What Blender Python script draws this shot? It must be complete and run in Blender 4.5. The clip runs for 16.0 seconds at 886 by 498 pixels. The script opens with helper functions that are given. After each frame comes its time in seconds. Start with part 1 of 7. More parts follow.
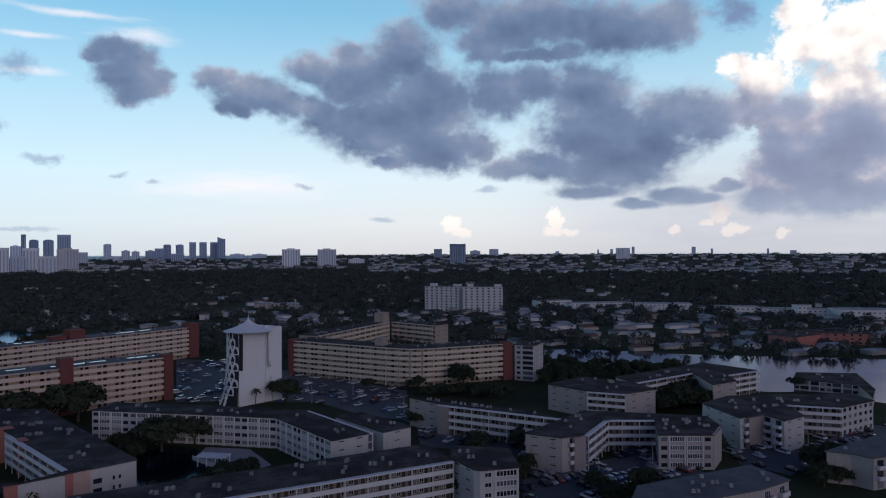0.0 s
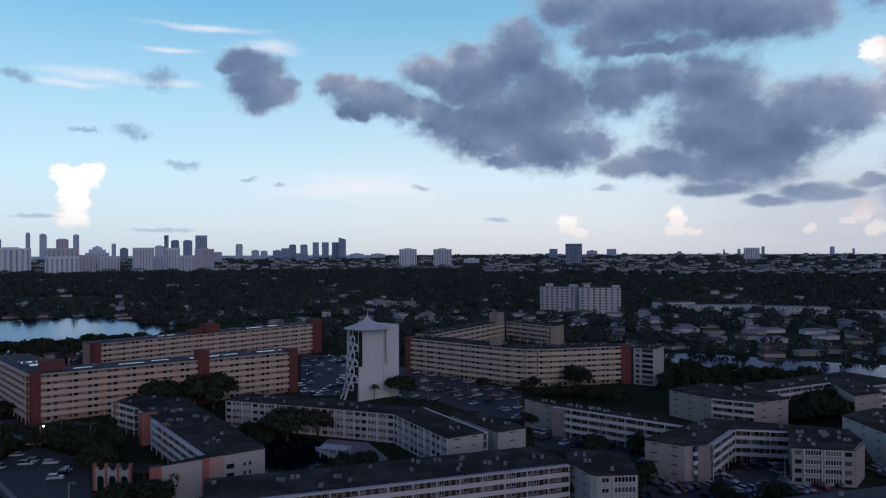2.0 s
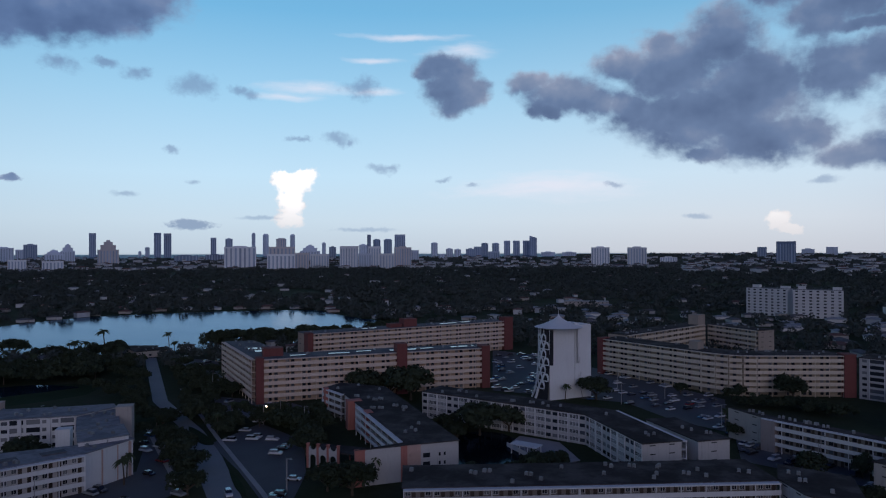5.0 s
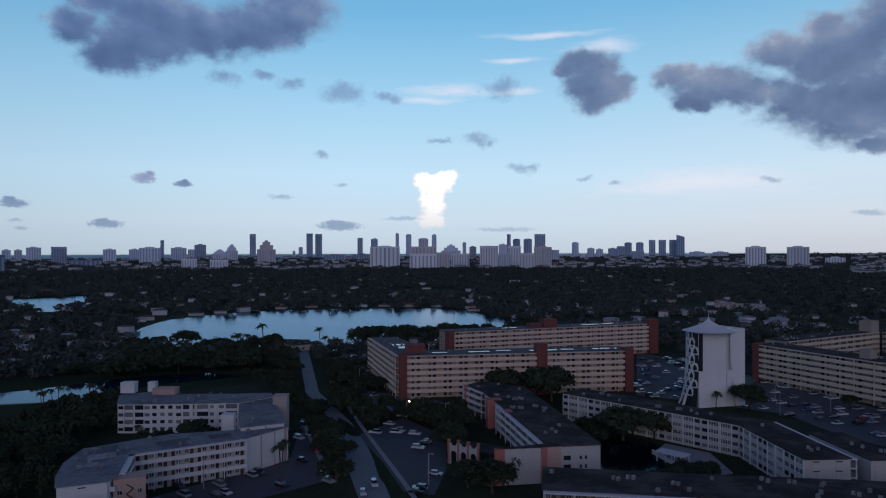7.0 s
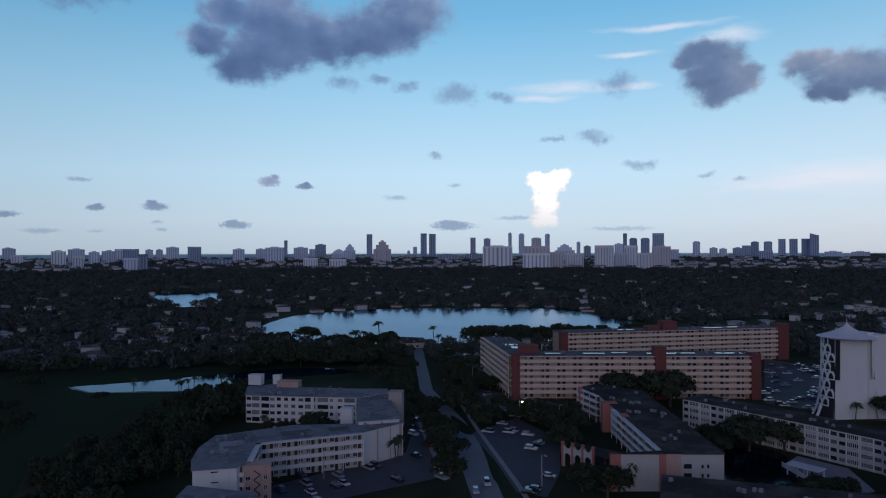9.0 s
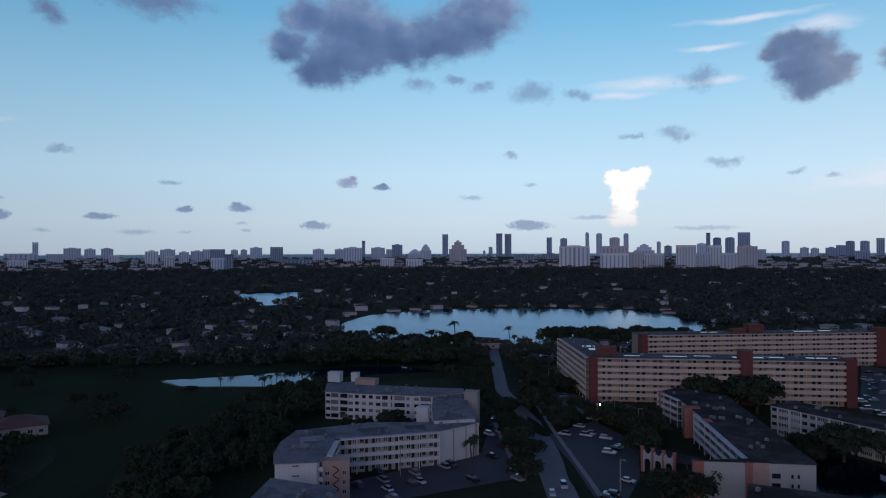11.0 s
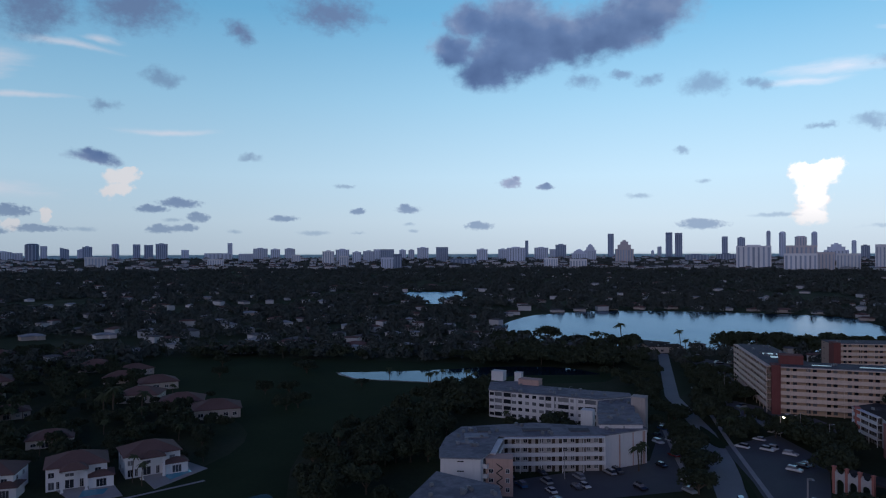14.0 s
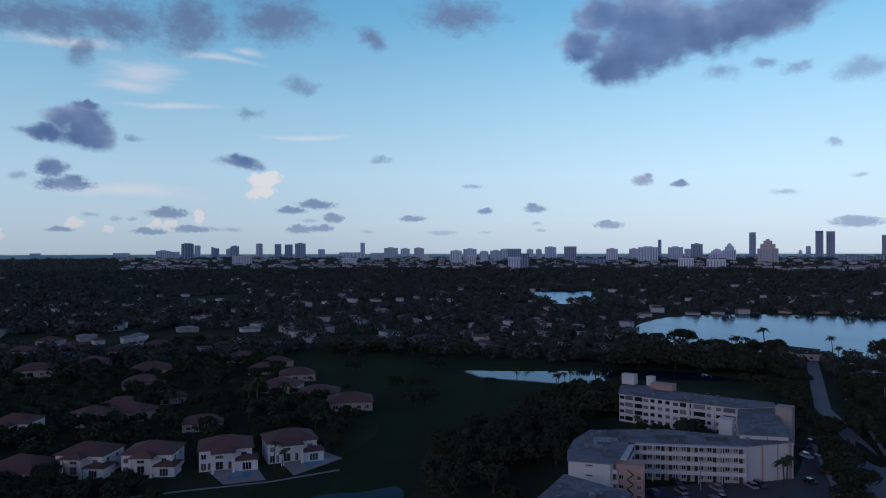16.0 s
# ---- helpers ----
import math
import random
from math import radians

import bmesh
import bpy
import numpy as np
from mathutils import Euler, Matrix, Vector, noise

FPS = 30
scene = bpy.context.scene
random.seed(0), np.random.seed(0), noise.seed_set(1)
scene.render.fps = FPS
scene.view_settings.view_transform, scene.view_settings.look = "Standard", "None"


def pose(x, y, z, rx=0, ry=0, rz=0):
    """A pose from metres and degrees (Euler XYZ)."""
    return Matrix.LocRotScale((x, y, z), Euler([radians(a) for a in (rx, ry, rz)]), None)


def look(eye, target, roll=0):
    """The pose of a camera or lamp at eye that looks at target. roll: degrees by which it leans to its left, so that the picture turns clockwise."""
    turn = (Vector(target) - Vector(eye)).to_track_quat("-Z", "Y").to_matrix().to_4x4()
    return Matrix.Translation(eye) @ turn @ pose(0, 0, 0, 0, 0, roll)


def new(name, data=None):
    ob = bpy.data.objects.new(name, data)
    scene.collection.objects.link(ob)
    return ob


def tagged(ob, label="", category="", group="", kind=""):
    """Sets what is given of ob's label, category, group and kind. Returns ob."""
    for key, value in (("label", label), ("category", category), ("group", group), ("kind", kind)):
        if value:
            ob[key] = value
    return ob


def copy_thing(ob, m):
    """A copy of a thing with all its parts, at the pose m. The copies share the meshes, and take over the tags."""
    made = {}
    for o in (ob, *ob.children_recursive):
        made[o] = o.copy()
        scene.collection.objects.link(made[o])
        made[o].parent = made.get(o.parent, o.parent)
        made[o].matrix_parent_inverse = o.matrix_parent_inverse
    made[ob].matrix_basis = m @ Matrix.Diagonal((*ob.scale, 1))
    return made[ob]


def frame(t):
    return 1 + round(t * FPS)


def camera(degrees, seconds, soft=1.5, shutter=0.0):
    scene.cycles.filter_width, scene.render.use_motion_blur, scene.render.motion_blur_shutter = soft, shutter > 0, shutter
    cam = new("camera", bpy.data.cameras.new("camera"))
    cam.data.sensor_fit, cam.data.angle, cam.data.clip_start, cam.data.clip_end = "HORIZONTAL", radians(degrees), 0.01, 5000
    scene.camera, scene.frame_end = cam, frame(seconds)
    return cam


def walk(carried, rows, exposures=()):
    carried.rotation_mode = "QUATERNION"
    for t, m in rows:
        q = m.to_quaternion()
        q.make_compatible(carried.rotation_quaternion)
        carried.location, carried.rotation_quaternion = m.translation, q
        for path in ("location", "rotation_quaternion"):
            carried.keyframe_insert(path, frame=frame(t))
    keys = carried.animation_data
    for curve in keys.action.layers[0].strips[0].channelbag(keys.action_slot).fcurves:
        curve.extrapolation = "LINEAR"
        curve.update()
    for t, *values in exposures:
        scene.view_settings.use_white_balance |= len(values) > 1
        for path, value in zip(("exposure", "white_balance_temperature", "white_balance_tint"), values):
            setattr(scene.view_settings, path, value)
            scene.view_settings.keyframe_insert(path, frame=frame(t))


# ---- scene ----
EYE = 68.0
cam = camera(64.60, 16.0, 1.15)
# seconds, heading, pitch, roll of the hovering camera
PATH = [
    (0.0, 0.000, 0.207, 0.225),
    (0.5, 2.281, 0.238, 0.158),
    (1.0, 4.575, 0.238, 0.158),
    (1.5, 6.951, 0.238, 0.185),
    (2.0, 9.368, 0.225, 0.177),
    (2.5, 11.804, 0.203, 0.152),
    (3.0, 14.238, 0.196, 0.124),
    (3.5, 16.714, 0.189, 0.105),
    (4.0, 19.394, 0.165, 0.119),
    (6.5, 33.336, 0.126, 0.144),
    (7.0, 36.277, 0.130, 0.135),
    (7.5, 39.400, 0.117, 0.118),
    (8.0, 42.348, 0.130, 0.128),
    (8.5, 44.143, 0.110, 0.152),
    (9.0, 45.472, 0.121, 0.142),
    (11.5, 53.195, 0.153, 0.168),
    (12.0, 54.809, 0.167, 0.157),
    (12.5, 57.059, 0.162, 0.159),
    (13.0, 59.681, 0.157, 0.159),
    (13.5, 62.309, 0.164, 0.203),
    (14.0, 64.926, 0.173, 0.173),
    (14.5, 67.550, 0.189, 0.168),
    (15.0, 70.153, 0.185, 0.166),
    (15.5, 72.732, 0.175, 0.164),
    (16.0, 75.293, 0.150, 0.099),
]
walk(cam, [(t, pose(0, 0, EYE, 90 + p, r, y)) for t, y, p, r in PATH], [(0, 0.25, 6600, 10), (2, 0.13, 6350, 10), (4, 0.0, 6120, 10), (9, 0.0, 6130, 10), (12.5, 0.06, 6170, 10), (16, 0.15, 6120, 10)])

# ---- sky and light ----
SUN_BEARING, SUN_UP = 215.0, 7.0   # low in the west, behind the viewer


class Nodes:
    """Short hand for a node tree."""

    def __init__(self, tree):
        self.tree = tree
        tree.nodes.clear()

    def add(self, kind, inputs=None, **settings):
        n = self.tree.nodes.new(kind)
        for key, value in settings.items():
            setattr(n, key, value)
        for key, value in (inputs or {}).items():
            self.put(n.inputs[key], value)
        return n

    def put(self, socket, value):
        if isinstance(value, bpy.types.NodeSocket):
            self.tree.links.new(value, socket)
        elif isinstance(value, bpy.types.Node):
            self.tree.links.new(value.outputs[0], socket)
        else:
            socket.default_value = value[:3] if socket.type == "VECTOR" else value

    def math(self, op, a, b=0.0, c=0.0, clamp=False):
        return self.add("ShaderNodeMath", {0: a, 1: b, 2: c}, operation=op, use_clamp=clamp).outputs[0]

    def vec(self, op, a, b=(0, 0, 0)):
        n = self.add("ShaderNodeVectorMath", {0: a, 1: b}, operation=op)
        return n.outputs["Value"] if op in ("LENGTH", "DOT_PRODUCT") else n.outputs[0]

    def ramp(self, fac, stops, interpolation="LINEAR"):
        n = self.add("ShaderNodeValToRGB", {0: fac})
        n.color_ramp.interpolation = interpolation
        el = n.color_ramp.elements
        while len(el) < len(stops):
            el.new(0.5)
        for e, (p, col) in zip(el, stops):
            e.position = p
            e.color = (*col, 1) if len(col) == 3 else col
        return n.outputs[0]

    def mix(self, fac, a, b, blend="MIX"):
        n = self.add("ShaderNodeMix", data_type="RGBA", blend_type=blend)
        self.put(n.inputs[0], fac), self.put(n.inputs[6], a), self.put(n.inputs[7], b)
        return n.outputs[2]

    def noise(self, vector, scale, detail=4.0, rough=0.55, out=0):
        n = self.add("ShaderNodeTexNoise", {"Scale": scale, "Detail": detail, "Roughness": rough})
        self.put(n.inputs["Vector"], vector)
        return n.outputs[out]

    def step(self, value, lo, hi):
        n = self.add("ShaderNodeMapRange", {0: value, 1: lo, 2: hi, 3: 0.0, 4: 1.0}, interpolation_type="SMOOTHSTEP")
        return n.outputs[0]


world = bpy.data.worlds.new("evening_sky")
scene.world = world
world.use_nodes = True
N = Nodes(world.node_tree)
way = N.add("ShaderNodeTexCoord").outputs["Generated"]
sep = N.add("ShaderNodeSeparateXYZ", {0: way})
bearing = N.math("MULTIPLY", N.math("ARCTAN2", N.math("MULTIPLY", sep.outputs[0], -1.0), sep.outputs[1]), 57.2958)
height = N.math("MULTIPLY", N.math("ARCSINE", sep.outputs[2]), 57.2958)
dome = N.add("ShaderNodeCombineXYZ", {0: bearing, 1: height, 2: 0.0}).outputs[0]   # degrees

air = N.add("ShaderNodeTexSky", sky_type="NISHITA", sun_disc=False, sun_elevation=radians(SUN_UP),
            sun_rotation=radians(-SUN_BEARING), altitude=70.0, air_density=1.0, dust_density=1.0, ozone_density=2.0)
SKYRAMP = [(0.0, (0.64, 0.65, 0.69)), (0.08, (0.70, 0.74, 0.79)), (0.2, (0.66, 0.785, 0.875)), (0.4, (0.445, 0.665, 0.82)),
           (0.62, (0.22, 0.49, 0.71)), (1.0, (0.10, 0.30, 0.52))]
clear = N.ramp(N.math("DIVIDE", height, 30.0, clamp=True), SKYRAMP)
west = N.math("MULTIPLY", N.math("ADD", N.vec("DOT_PRODUCT", way, (-math.sin(radians(SUN_BEARING)), math.cos(radians(SUN_BEARING)), 0)), 0.0), 1.0, clamp=True)
glow = N.mix(N.math("MULTIPLY", west, 0.8), clear, (1.0, 0.78, 0.60, 1))
glow = N.mix(N.math("MULTIPLY", N.step(bearing, 0.0, 40.0), 0.9), glow, N.vec("MULTIPLY", glow, (0.88, 1.0, 1.05)))
sky = N.mix(0.93, N.vec("MULTIPLY", air.outputs[0], (0.12, 0.12, 0.12)), glow)


def wobble(scale, amount, detail):
    n = N.noise(dome, scale, detail, 0.6, out=1)
    return N.vec("MULTIPLY", N.vec("SUBTRACT", n, (0.5, 0.5, 0.5)), (amount, amount * 0.7, 0))


CLOUDS = {"grey": [], "veil": [], "white": [], "wisp": []}


def cloud(kind, b, e, rb, re):
    """One lobe of a cloud: bearing, height and half sizes in degrees."""
    CLOUDS[kind].append((b, e, rb, re))
    if kind == "grey" and re < 0.5:   # a heap on the flat base of a small cloud
        s = 0.35 * math.sin(b * 37.0)
        CLOUDS[kind].append((b + s * rb, e + 0.75 * re, rb * 0.42, re * 0.75))


def cloud_field(kind, place, least=0.0):
    """How deep a direction lies inside the lobes of that kind: 1 in the middle, 0 at the edge."""
    d = 9.0
    for b, e, rb, re in CLOUDS[kind]:
        if re < least:
            continue
        # the running value rides along in z, so that the lobes are worked out one after another
        spot = N.add("ShaderNodeCombineXYZ", {0: b, 1: e, 2: d}).outputs[0]
        m = N.add("ShaderNodeMapping", {"Vector": place, "Location": spot, "Scale": (rb, re, 1e6)}, vector_type="TEXTURE")
        d = N.math("SMOOTH_MIN", d, N.vec("LENGTH", m.outputs[0]), 0.35)
    return N.math("SUBTRACT", 1.0, d)

# three-cornered cloud ahead of the long bank
cloud("grey", 25.0, 15.0, 1.82, 0.94)
cloud("grey", 26.3, 14.4, 1.19, 0.70)
cloud("grey", 23.8, 13.9, 1.86, 1.28)
cloud("grey", 22.2, 12.5, 1.35, 1.06)
cloud("grey", 23.7, 11.7, 1.47, 0.98)
cloud("grey", 24.2, 13.2, 2.30, 1.90)
# the long grey bank
cloud("grey", 17.8, 13.2, 1.76, 0.92)
cloud("grey", 15.0, 12.3, 2.84, 1.45)
cloud("grey", 12.6, 11.6, 1.76, 1.04)
cloud("grey", 16.3, 11.0, 1.28, 0.68)
cloud("grey", 10.6, 14.4, 2.32, 1.19)
cloud("grey", 7.7, 15.6, 1.45, 1.11)
cloud("grey", 6.6, 13.8, 3.65, 2.43)
cloud("grey", 3.1, 15.8, 2.58, 2.31)
cloud("grey", 1.3, 11.9, 4.61, 3.19)
cloud("grey", 5.2, 10.2, 5.49, 2.41)
cloud("grey", 0.2, 8.4, 4.24, 1.99)
cloud("grey", 9.8, 11.3, 2.15, 1.32)
cloud("grey", -2.9, 8.4, 1.38, 1.18)
cloud("grey", 4.3, 7.4, 2.02, 0.63)
cloud("grey", -4.3, 12.7, 2.39, 2.02)
cloud("grey", -7.2, 13.3, 3.64, 1.57)
cloud("grey", -11.7, 12.7, 3.28, 2.16)
cloud("grey", -12.6, 9.5, 4.92, 2.72)
cloud("grey", -13.7, 6.5, 4.57, 1.86)
cloud("grey", -18.4, 10.4, 3.83, 2.12)
cloud("grey", -21.2, 9.8, 1.85, 1.84)
cloud("grey", -5.1, 6.7, 2.02, 0.91)
cloud("grey", -11.9, 4.7, 2.92, 0.54)
cloud("grey", -8.1, 7.0, 2.72, 1.35)
cloud("grey", -16.5, 8.1, 2.97, 2.17)
cloud("grey", -1.0, 19.0, 3.14, 1.49)
cloud("grey", -7.7, 17.9, 6.78, 2.08)
cloud("grey", -13.7, 17.1, 5.66, 1.97)
cloud("grey", -18.0, 17.1, 2.34, 1.85)
cloud("grey", -3.6, 16.5, 2.30, 1.44)
cloud("grey", -8.1, 15.6, 4.07, 0.59)
cloud("grey", -15.6, 3.7, 1.80, 0.40)
cloud("grey", -18.4, 4.3, 2.33, 0.74)
cloud("grey", -22.0, 4.7, 1.35, 0.38)
cloud("grey", -19.8, 4.0, 2.04, 0.39)
# shaded flanks of the sunlit cloud
cloud("grey", -25.5, 7.8, 1.51, 1.15)
cloud("grey", -27.9, 6.2, 3.97, 1.94)
cloud("grey", -30.7, 8.4, 2.39, 2.33)
cloud("grey", -29.3, 3.9, 4.92, 1.44)
cloud("grey", -24.6, 3.9, 1.91, 1.00)
cloud("grey", -26.5, 10.4, 1.70, 0.88)
cloud("veil", -22.7, 17.3, 1.65, 1.32)
cloud("veil", 31.3, 13.0, 1.22, 0.75)
cloud("veil", 32.0, 8.7, 0.53, 0.31)
cloud("veil", -3.8, 4.9, 1.01, 0.27)
cloud("veil", 24.6, 5.8, 0.50, 0.17)
cloud("veil", 22.3, 5.3, 0.51, 0.17)
cloud("veil", 4.6, 2.5, 0.64, 0.18)
cloud("veil", 11.1, 5.1, 0.80, 0.23)
cloud("veil", 29.0, 6.8, 0.42, 0.32)
cloud("grey", 44.5, 2.0, 1.45, 0.32)
cloud("veil", 39.3, 2.6, 1.52, 0.17)
cloud("veil", 31.6, 12.9, 1.35, 0.92)
cloud("veil", 44.0, 12.6, 1.46, 0.92)
cloud("veil", 33.0, 9.0, 1.41, 0.51)
cloud("veil", 36.0, 9.0, 0.60, 0.25)
cloud("veil", 29.7, 6.7, 0.94, 0.44)
cloud("veil", 40.2, 12.1, 0.75, 0.48)
cloud("veil", 24.8, 5.8, 0.49, 0.13)
cloud("veil", 22.4, 5.4, 0.50, 0.14)
cloud("veil", -3.9, 5.0, 0.92, 0.26)
cloud("veil", 11.2, 5.2, 0.69, 0.18)
cloud("veil", 5.0, 2.6, 0.99, 0.18)
# the bank overhead in the middle of the turn
cloud("grey", 59.0, 15.6, 3.20, 1.70)
cloud("grey", 64.1, 15.9, 1.83, 1.38)
cloud("grey", 61.4, 14.6, 2.39, 1.58)
cloud("grey", 58.8, 17.8, 3.32, 2.04)
cloud("grey", 55.7, 16.6, 4.69, 1.92)
cloud("grey", 51.6, 17.0, 3.65, 1.60)
cloud("grey", 48.6, 18.3, 3.50, 1.83)
cloud("grey", 62.6, 18.1, 2.11, 1.20)
cloud("veil", 53.7, 13.2, 1.09, 0.65)
cloud("veil", 50.8, 13.6, 1.10, 0.39)
cloud("veil", 48.4, 13.1, 0.92, 0.48)
cloud("veil", 44.7, 12.4, 1.29, 0.75)
cloud("veil", 41.0, 12.4, 0.92, 0.44)
cloud("veil", 33.3, 9.2, 1.33, 0.48)
cloud("veil", 36.5, 9.1, 0.81, 0.27)
cloud("veil", 30.1, 6.7, 0.86, 0.35)
cloud("veil", 46.1, 7.5, 0.65, 0.23)
cloud("veil", 44.6, 5.4, 0.55, 0.18)
cloud("veil", 72.5, 5.3, 0.59, 0.16)
cloud("veil", 49.3, 4.2, 0.92, 0.18)
cloud("veil", 39.7, 2.6, 1.60, 0.18)
cloud("veil", 31.2, 1.7, 2.60, 0.18)
cloud("grey", 59.4, 5.6, 0.78, 0.36)
cloud("grey", 56.7, 5.2, 0.58, 0.22)
cloud("grey", 67.8, 3.4, 0.87, 0.30)
cloud("grey", 71.8, 3.2, 0.56, 0.21)
cloud("grey", 62.0, 2.0, 1.10, 0.27)
cloud("grey", 44.7, 2.0, 1.57, 0.32)
# low flat ones and the far end of the turn
cloud("grey", 85.6, 3.7, 1.36, 0.32)
cloud("grey", 87.5, 3.2, 1.03, 0.24)
cloud("grey", 84.1, 2.6, 0.73, 0.29)
cloud("grey", 86.8, 1.7, 1.04, 0.28)
cloud("grey", 85.2, 1.8, 0.93, 0.24)
cloud("grey", 77.8, 2.6, 1.05, 0.22)
cloud("veil", 81.5, 1.6, 0.57, 0.17)
cloud("veil", 75.3, 1.5, 1.25, 0.18)
cloud("veil", 71.7, 1.5, 0.52, 0.13)
cloud("veil", 67.3, 1.7, 0.45, 0.14)
cloud("veil", 86.0, 2.4, 0.78, 0.16)
cloud("veil", 80.3, 7.3, 1.01, 0.25)
cloud("veil", 72.8, 5.3, 0.60, 0.18)
cloud("veil", 67.7, 2.2, 0.45, 0.14)
cloud("veil", 105.6, 16.3, 4.83, 1.69)
cloud("veil", 100.5, 16.5, 4.16, 1.54)
cloud("veil", 95.4, 17.1, 2.85, 2.06)
cloud("veil", 88.6, 17.9, 3.67, 1.79)
cloud("veil", 102.7, 14.2, 1.09, 1.08)
cloud("veil", 74.1, 18.6, 3.60, 1.41)
cloud("veil", 81.0, 16.7, 1.19, 0.84)
cloud("grey", 103.1, 9.6, 1.81, 0.87)
cloud("grey", 102.0, 8.4, 1.70, 1.05)
cloud("grey", 104.8, 8.4, 1.33, 0.59)
cloud("grey", 102.4, 10.4, 0.66, 0.36)
cloud("grey", 104.3, 5.9, 0.92, 0.60)
cloud("grey", 103.7, 4.8, 1.57, 0.44)
cloud("grey", 91.4, 6.9, 1.62, 0.48)
cloud("grey", 96.8, 2.9, 1.36, 0.34)
cloud("grey", 98.0, 1.5, 1.10, 0.21)
cloud("grey", 94.8, 1.7, 1.48, 0.22)
cloud("grey", 104.0, 1.6, 0.89, 0.16)
cloud("veil", 86.6, 12.9, 1.33, 0.73)
cloud("veil", 90.9, 10.9, 0.86, 0.56)
cloud("veil", 106.6, 5.3, 0.54, 0.31)
cloud("veil", 102.0, 2.7, 0.66, 0.16)
cloud("veil", 100.3, 2.4, 0.49, 0.21)
cloud("veil", 99.2, 2.4, 0.35, 0.13)
cloud("veil", 92.1, 1.7, 0.85, 0.18)
cloud("veil", 99.0, 8.6, 0.70, 0.25)
cloud("veil", 73.2, 5.3, 0.65, 0.18)
# sunlit towers of cloud
cloud("white", 37.8, 5.8, 1.16, 0.67)
cloud("white", 36.0, 6.0, 1.28, 0.64)
cloud("white", 36.9, 5.3, 1.65, 0.85)
cloud("white", 37.1, 3.9, 1.18, 1.53)
cloud("white", 37.2, 2.6, 1.33, 0.76)
cloud("white", -0.7, 2.2, 0.92, 0.74)
cloud("white", -1.4, 1.5, 0.83, 0.37)
cloud("white", -9.1, 2.6, 0.63, 0.91)
cloud("white", -8.8, 1.7, 0.90, 0.64)
cloud("white", -10.3, 1.5, 0.72, 0.27)
cloud("white", -21.6, 2.8, 0.72, 0.94)
cloud("white", -22.6, 1.5, 0.87, 0.51)
cloud("white", -26.0, 1.4, 0.67, 0.37)
cloud("white", -18.2, 1.6, 0.50, 0.39)
cloud("white", -20.8, 2.1, 0.65, 0.35)
# the great sunlit cloud
cloud("white", -22.7, 13.7, 1.42, 0.97)
cloud("white", -24.6, 12.5, 2.29, 1.84)
cloud("white", -27.2, 14.8, 2.19, 1.92)
cloud("white", -27.2, 16.9, 2.19, 1.51)
cloud("white", -30.1, 14.6, 2.77, 2.62)
cloud("white", -32.1, 15.4, 2.32, 2.18)
cloud("white", -23.8, 10.6, 2.32, 1.63)
cloud("white", -26.5, 8.7, 2.96, 2.42)
cloud("white", -30.1, 10.4, 3.12, 3.48)
cloud("white", -32.1, 7.1, 2.66, 3.47)
cloud("white", -26.1, 5.5, 3.36, 2.47)
cloud("white", -30.0, 4.1, 3.12, 1.59)
cloud("white", 89.6, 5.5, 1.48, 0.71)
cloud("white", 89.8, 4.6, 1.30, 0.62)
cloud("white", 102.9, 2.1, 0.73, 0.49)
cloud("white", 94.4, 2.6, 0.37, 0.70)
cloud("white", 96.6, 1.9, 0.56, 0.47)
cloud("white", 100.9, 1.7, 0.45, 0.33)
cloud("white", 107.6, 1.2, 0.46, 0.47)
cloud("white", 89.1, 6.0, 0.87, 0.36)
cloud("white", 97.6, 2.1, 0.40, 0.43)
# high thin streaks
cloud("wisp", 35.5, 12.7, 4.01, 0.53)
cloud("wisp", 37.5, 12.0, 2.73, 0.33)
cloud("wisp", 30.2, 12.6, 2.56, 0.34)
cloud("wisp", 28.0, 16.8, 4.79, 0.33)
cloud("wisp", 23.1, 15.8, 2.71, 0.68)
cloud("wisp", 30.6, 15.1, 2.55, 0.25)
cloud("wisp", 16.3, 5.1, 7.80, 1.10)
cloud("wisp", 98.6, 13.2, 3.12, 0.97)
cloud("wisp", 99.9, 12.2, 2.67, 0.56)
cloud("wisp", 93.7, 14.7, 3.33, 0.37)
cloud("wisp", 91.2, 15.4, 1.54, 0.29)
cloud("wisp", 96.2, 10.9, 4.43, 0.25)
cloud("wisp", 86.4, 9.1, 3.56, 0.31)
cloud("wisp", 99.0, 4.5, 5.80, 0.67)
cloud("wisp", 103.8, 14.9, 4.28, 0.53)
cloud("wisp", 86.3, 9.1, 3.52, 0.24)

calm_low = N.math("MULTIPLY_ADD", N.step(height, 2.0, 9.0), 0.85, 0.15)
warp = N.vec("ADD", wobble(0.30, 2.2, 2.0), wobble(1.1, 1.1, 3.0))
small_edge = N.vec("ADD", dome, N.vec("MULTIPLY", warp, N.add("ShaderNodeCombineXYZ", {0: calm_low, 1: calm_low, 2: 0.0}).outputs[0]))
squash = N.vec("MULTIPLY", dome, (1.0, 1.35, 1.0))
puffs = N.noise(squash, 0.42, 4.0, 0.52)
billow = N.noise(N.vec("ADD", squash, (40, 7, 3)), 0.16, 4.0, 0.46)
billow_lit = N.noise(N.vec("ADD", squash, (39.2, 8.9, 3)), 0.16, 4.0, 0.46)
relief = N.math("MULTIPLY", N.math("SUBTRACT", billow, billow_lit), 1.5)   # brighter on the sides that face up and west

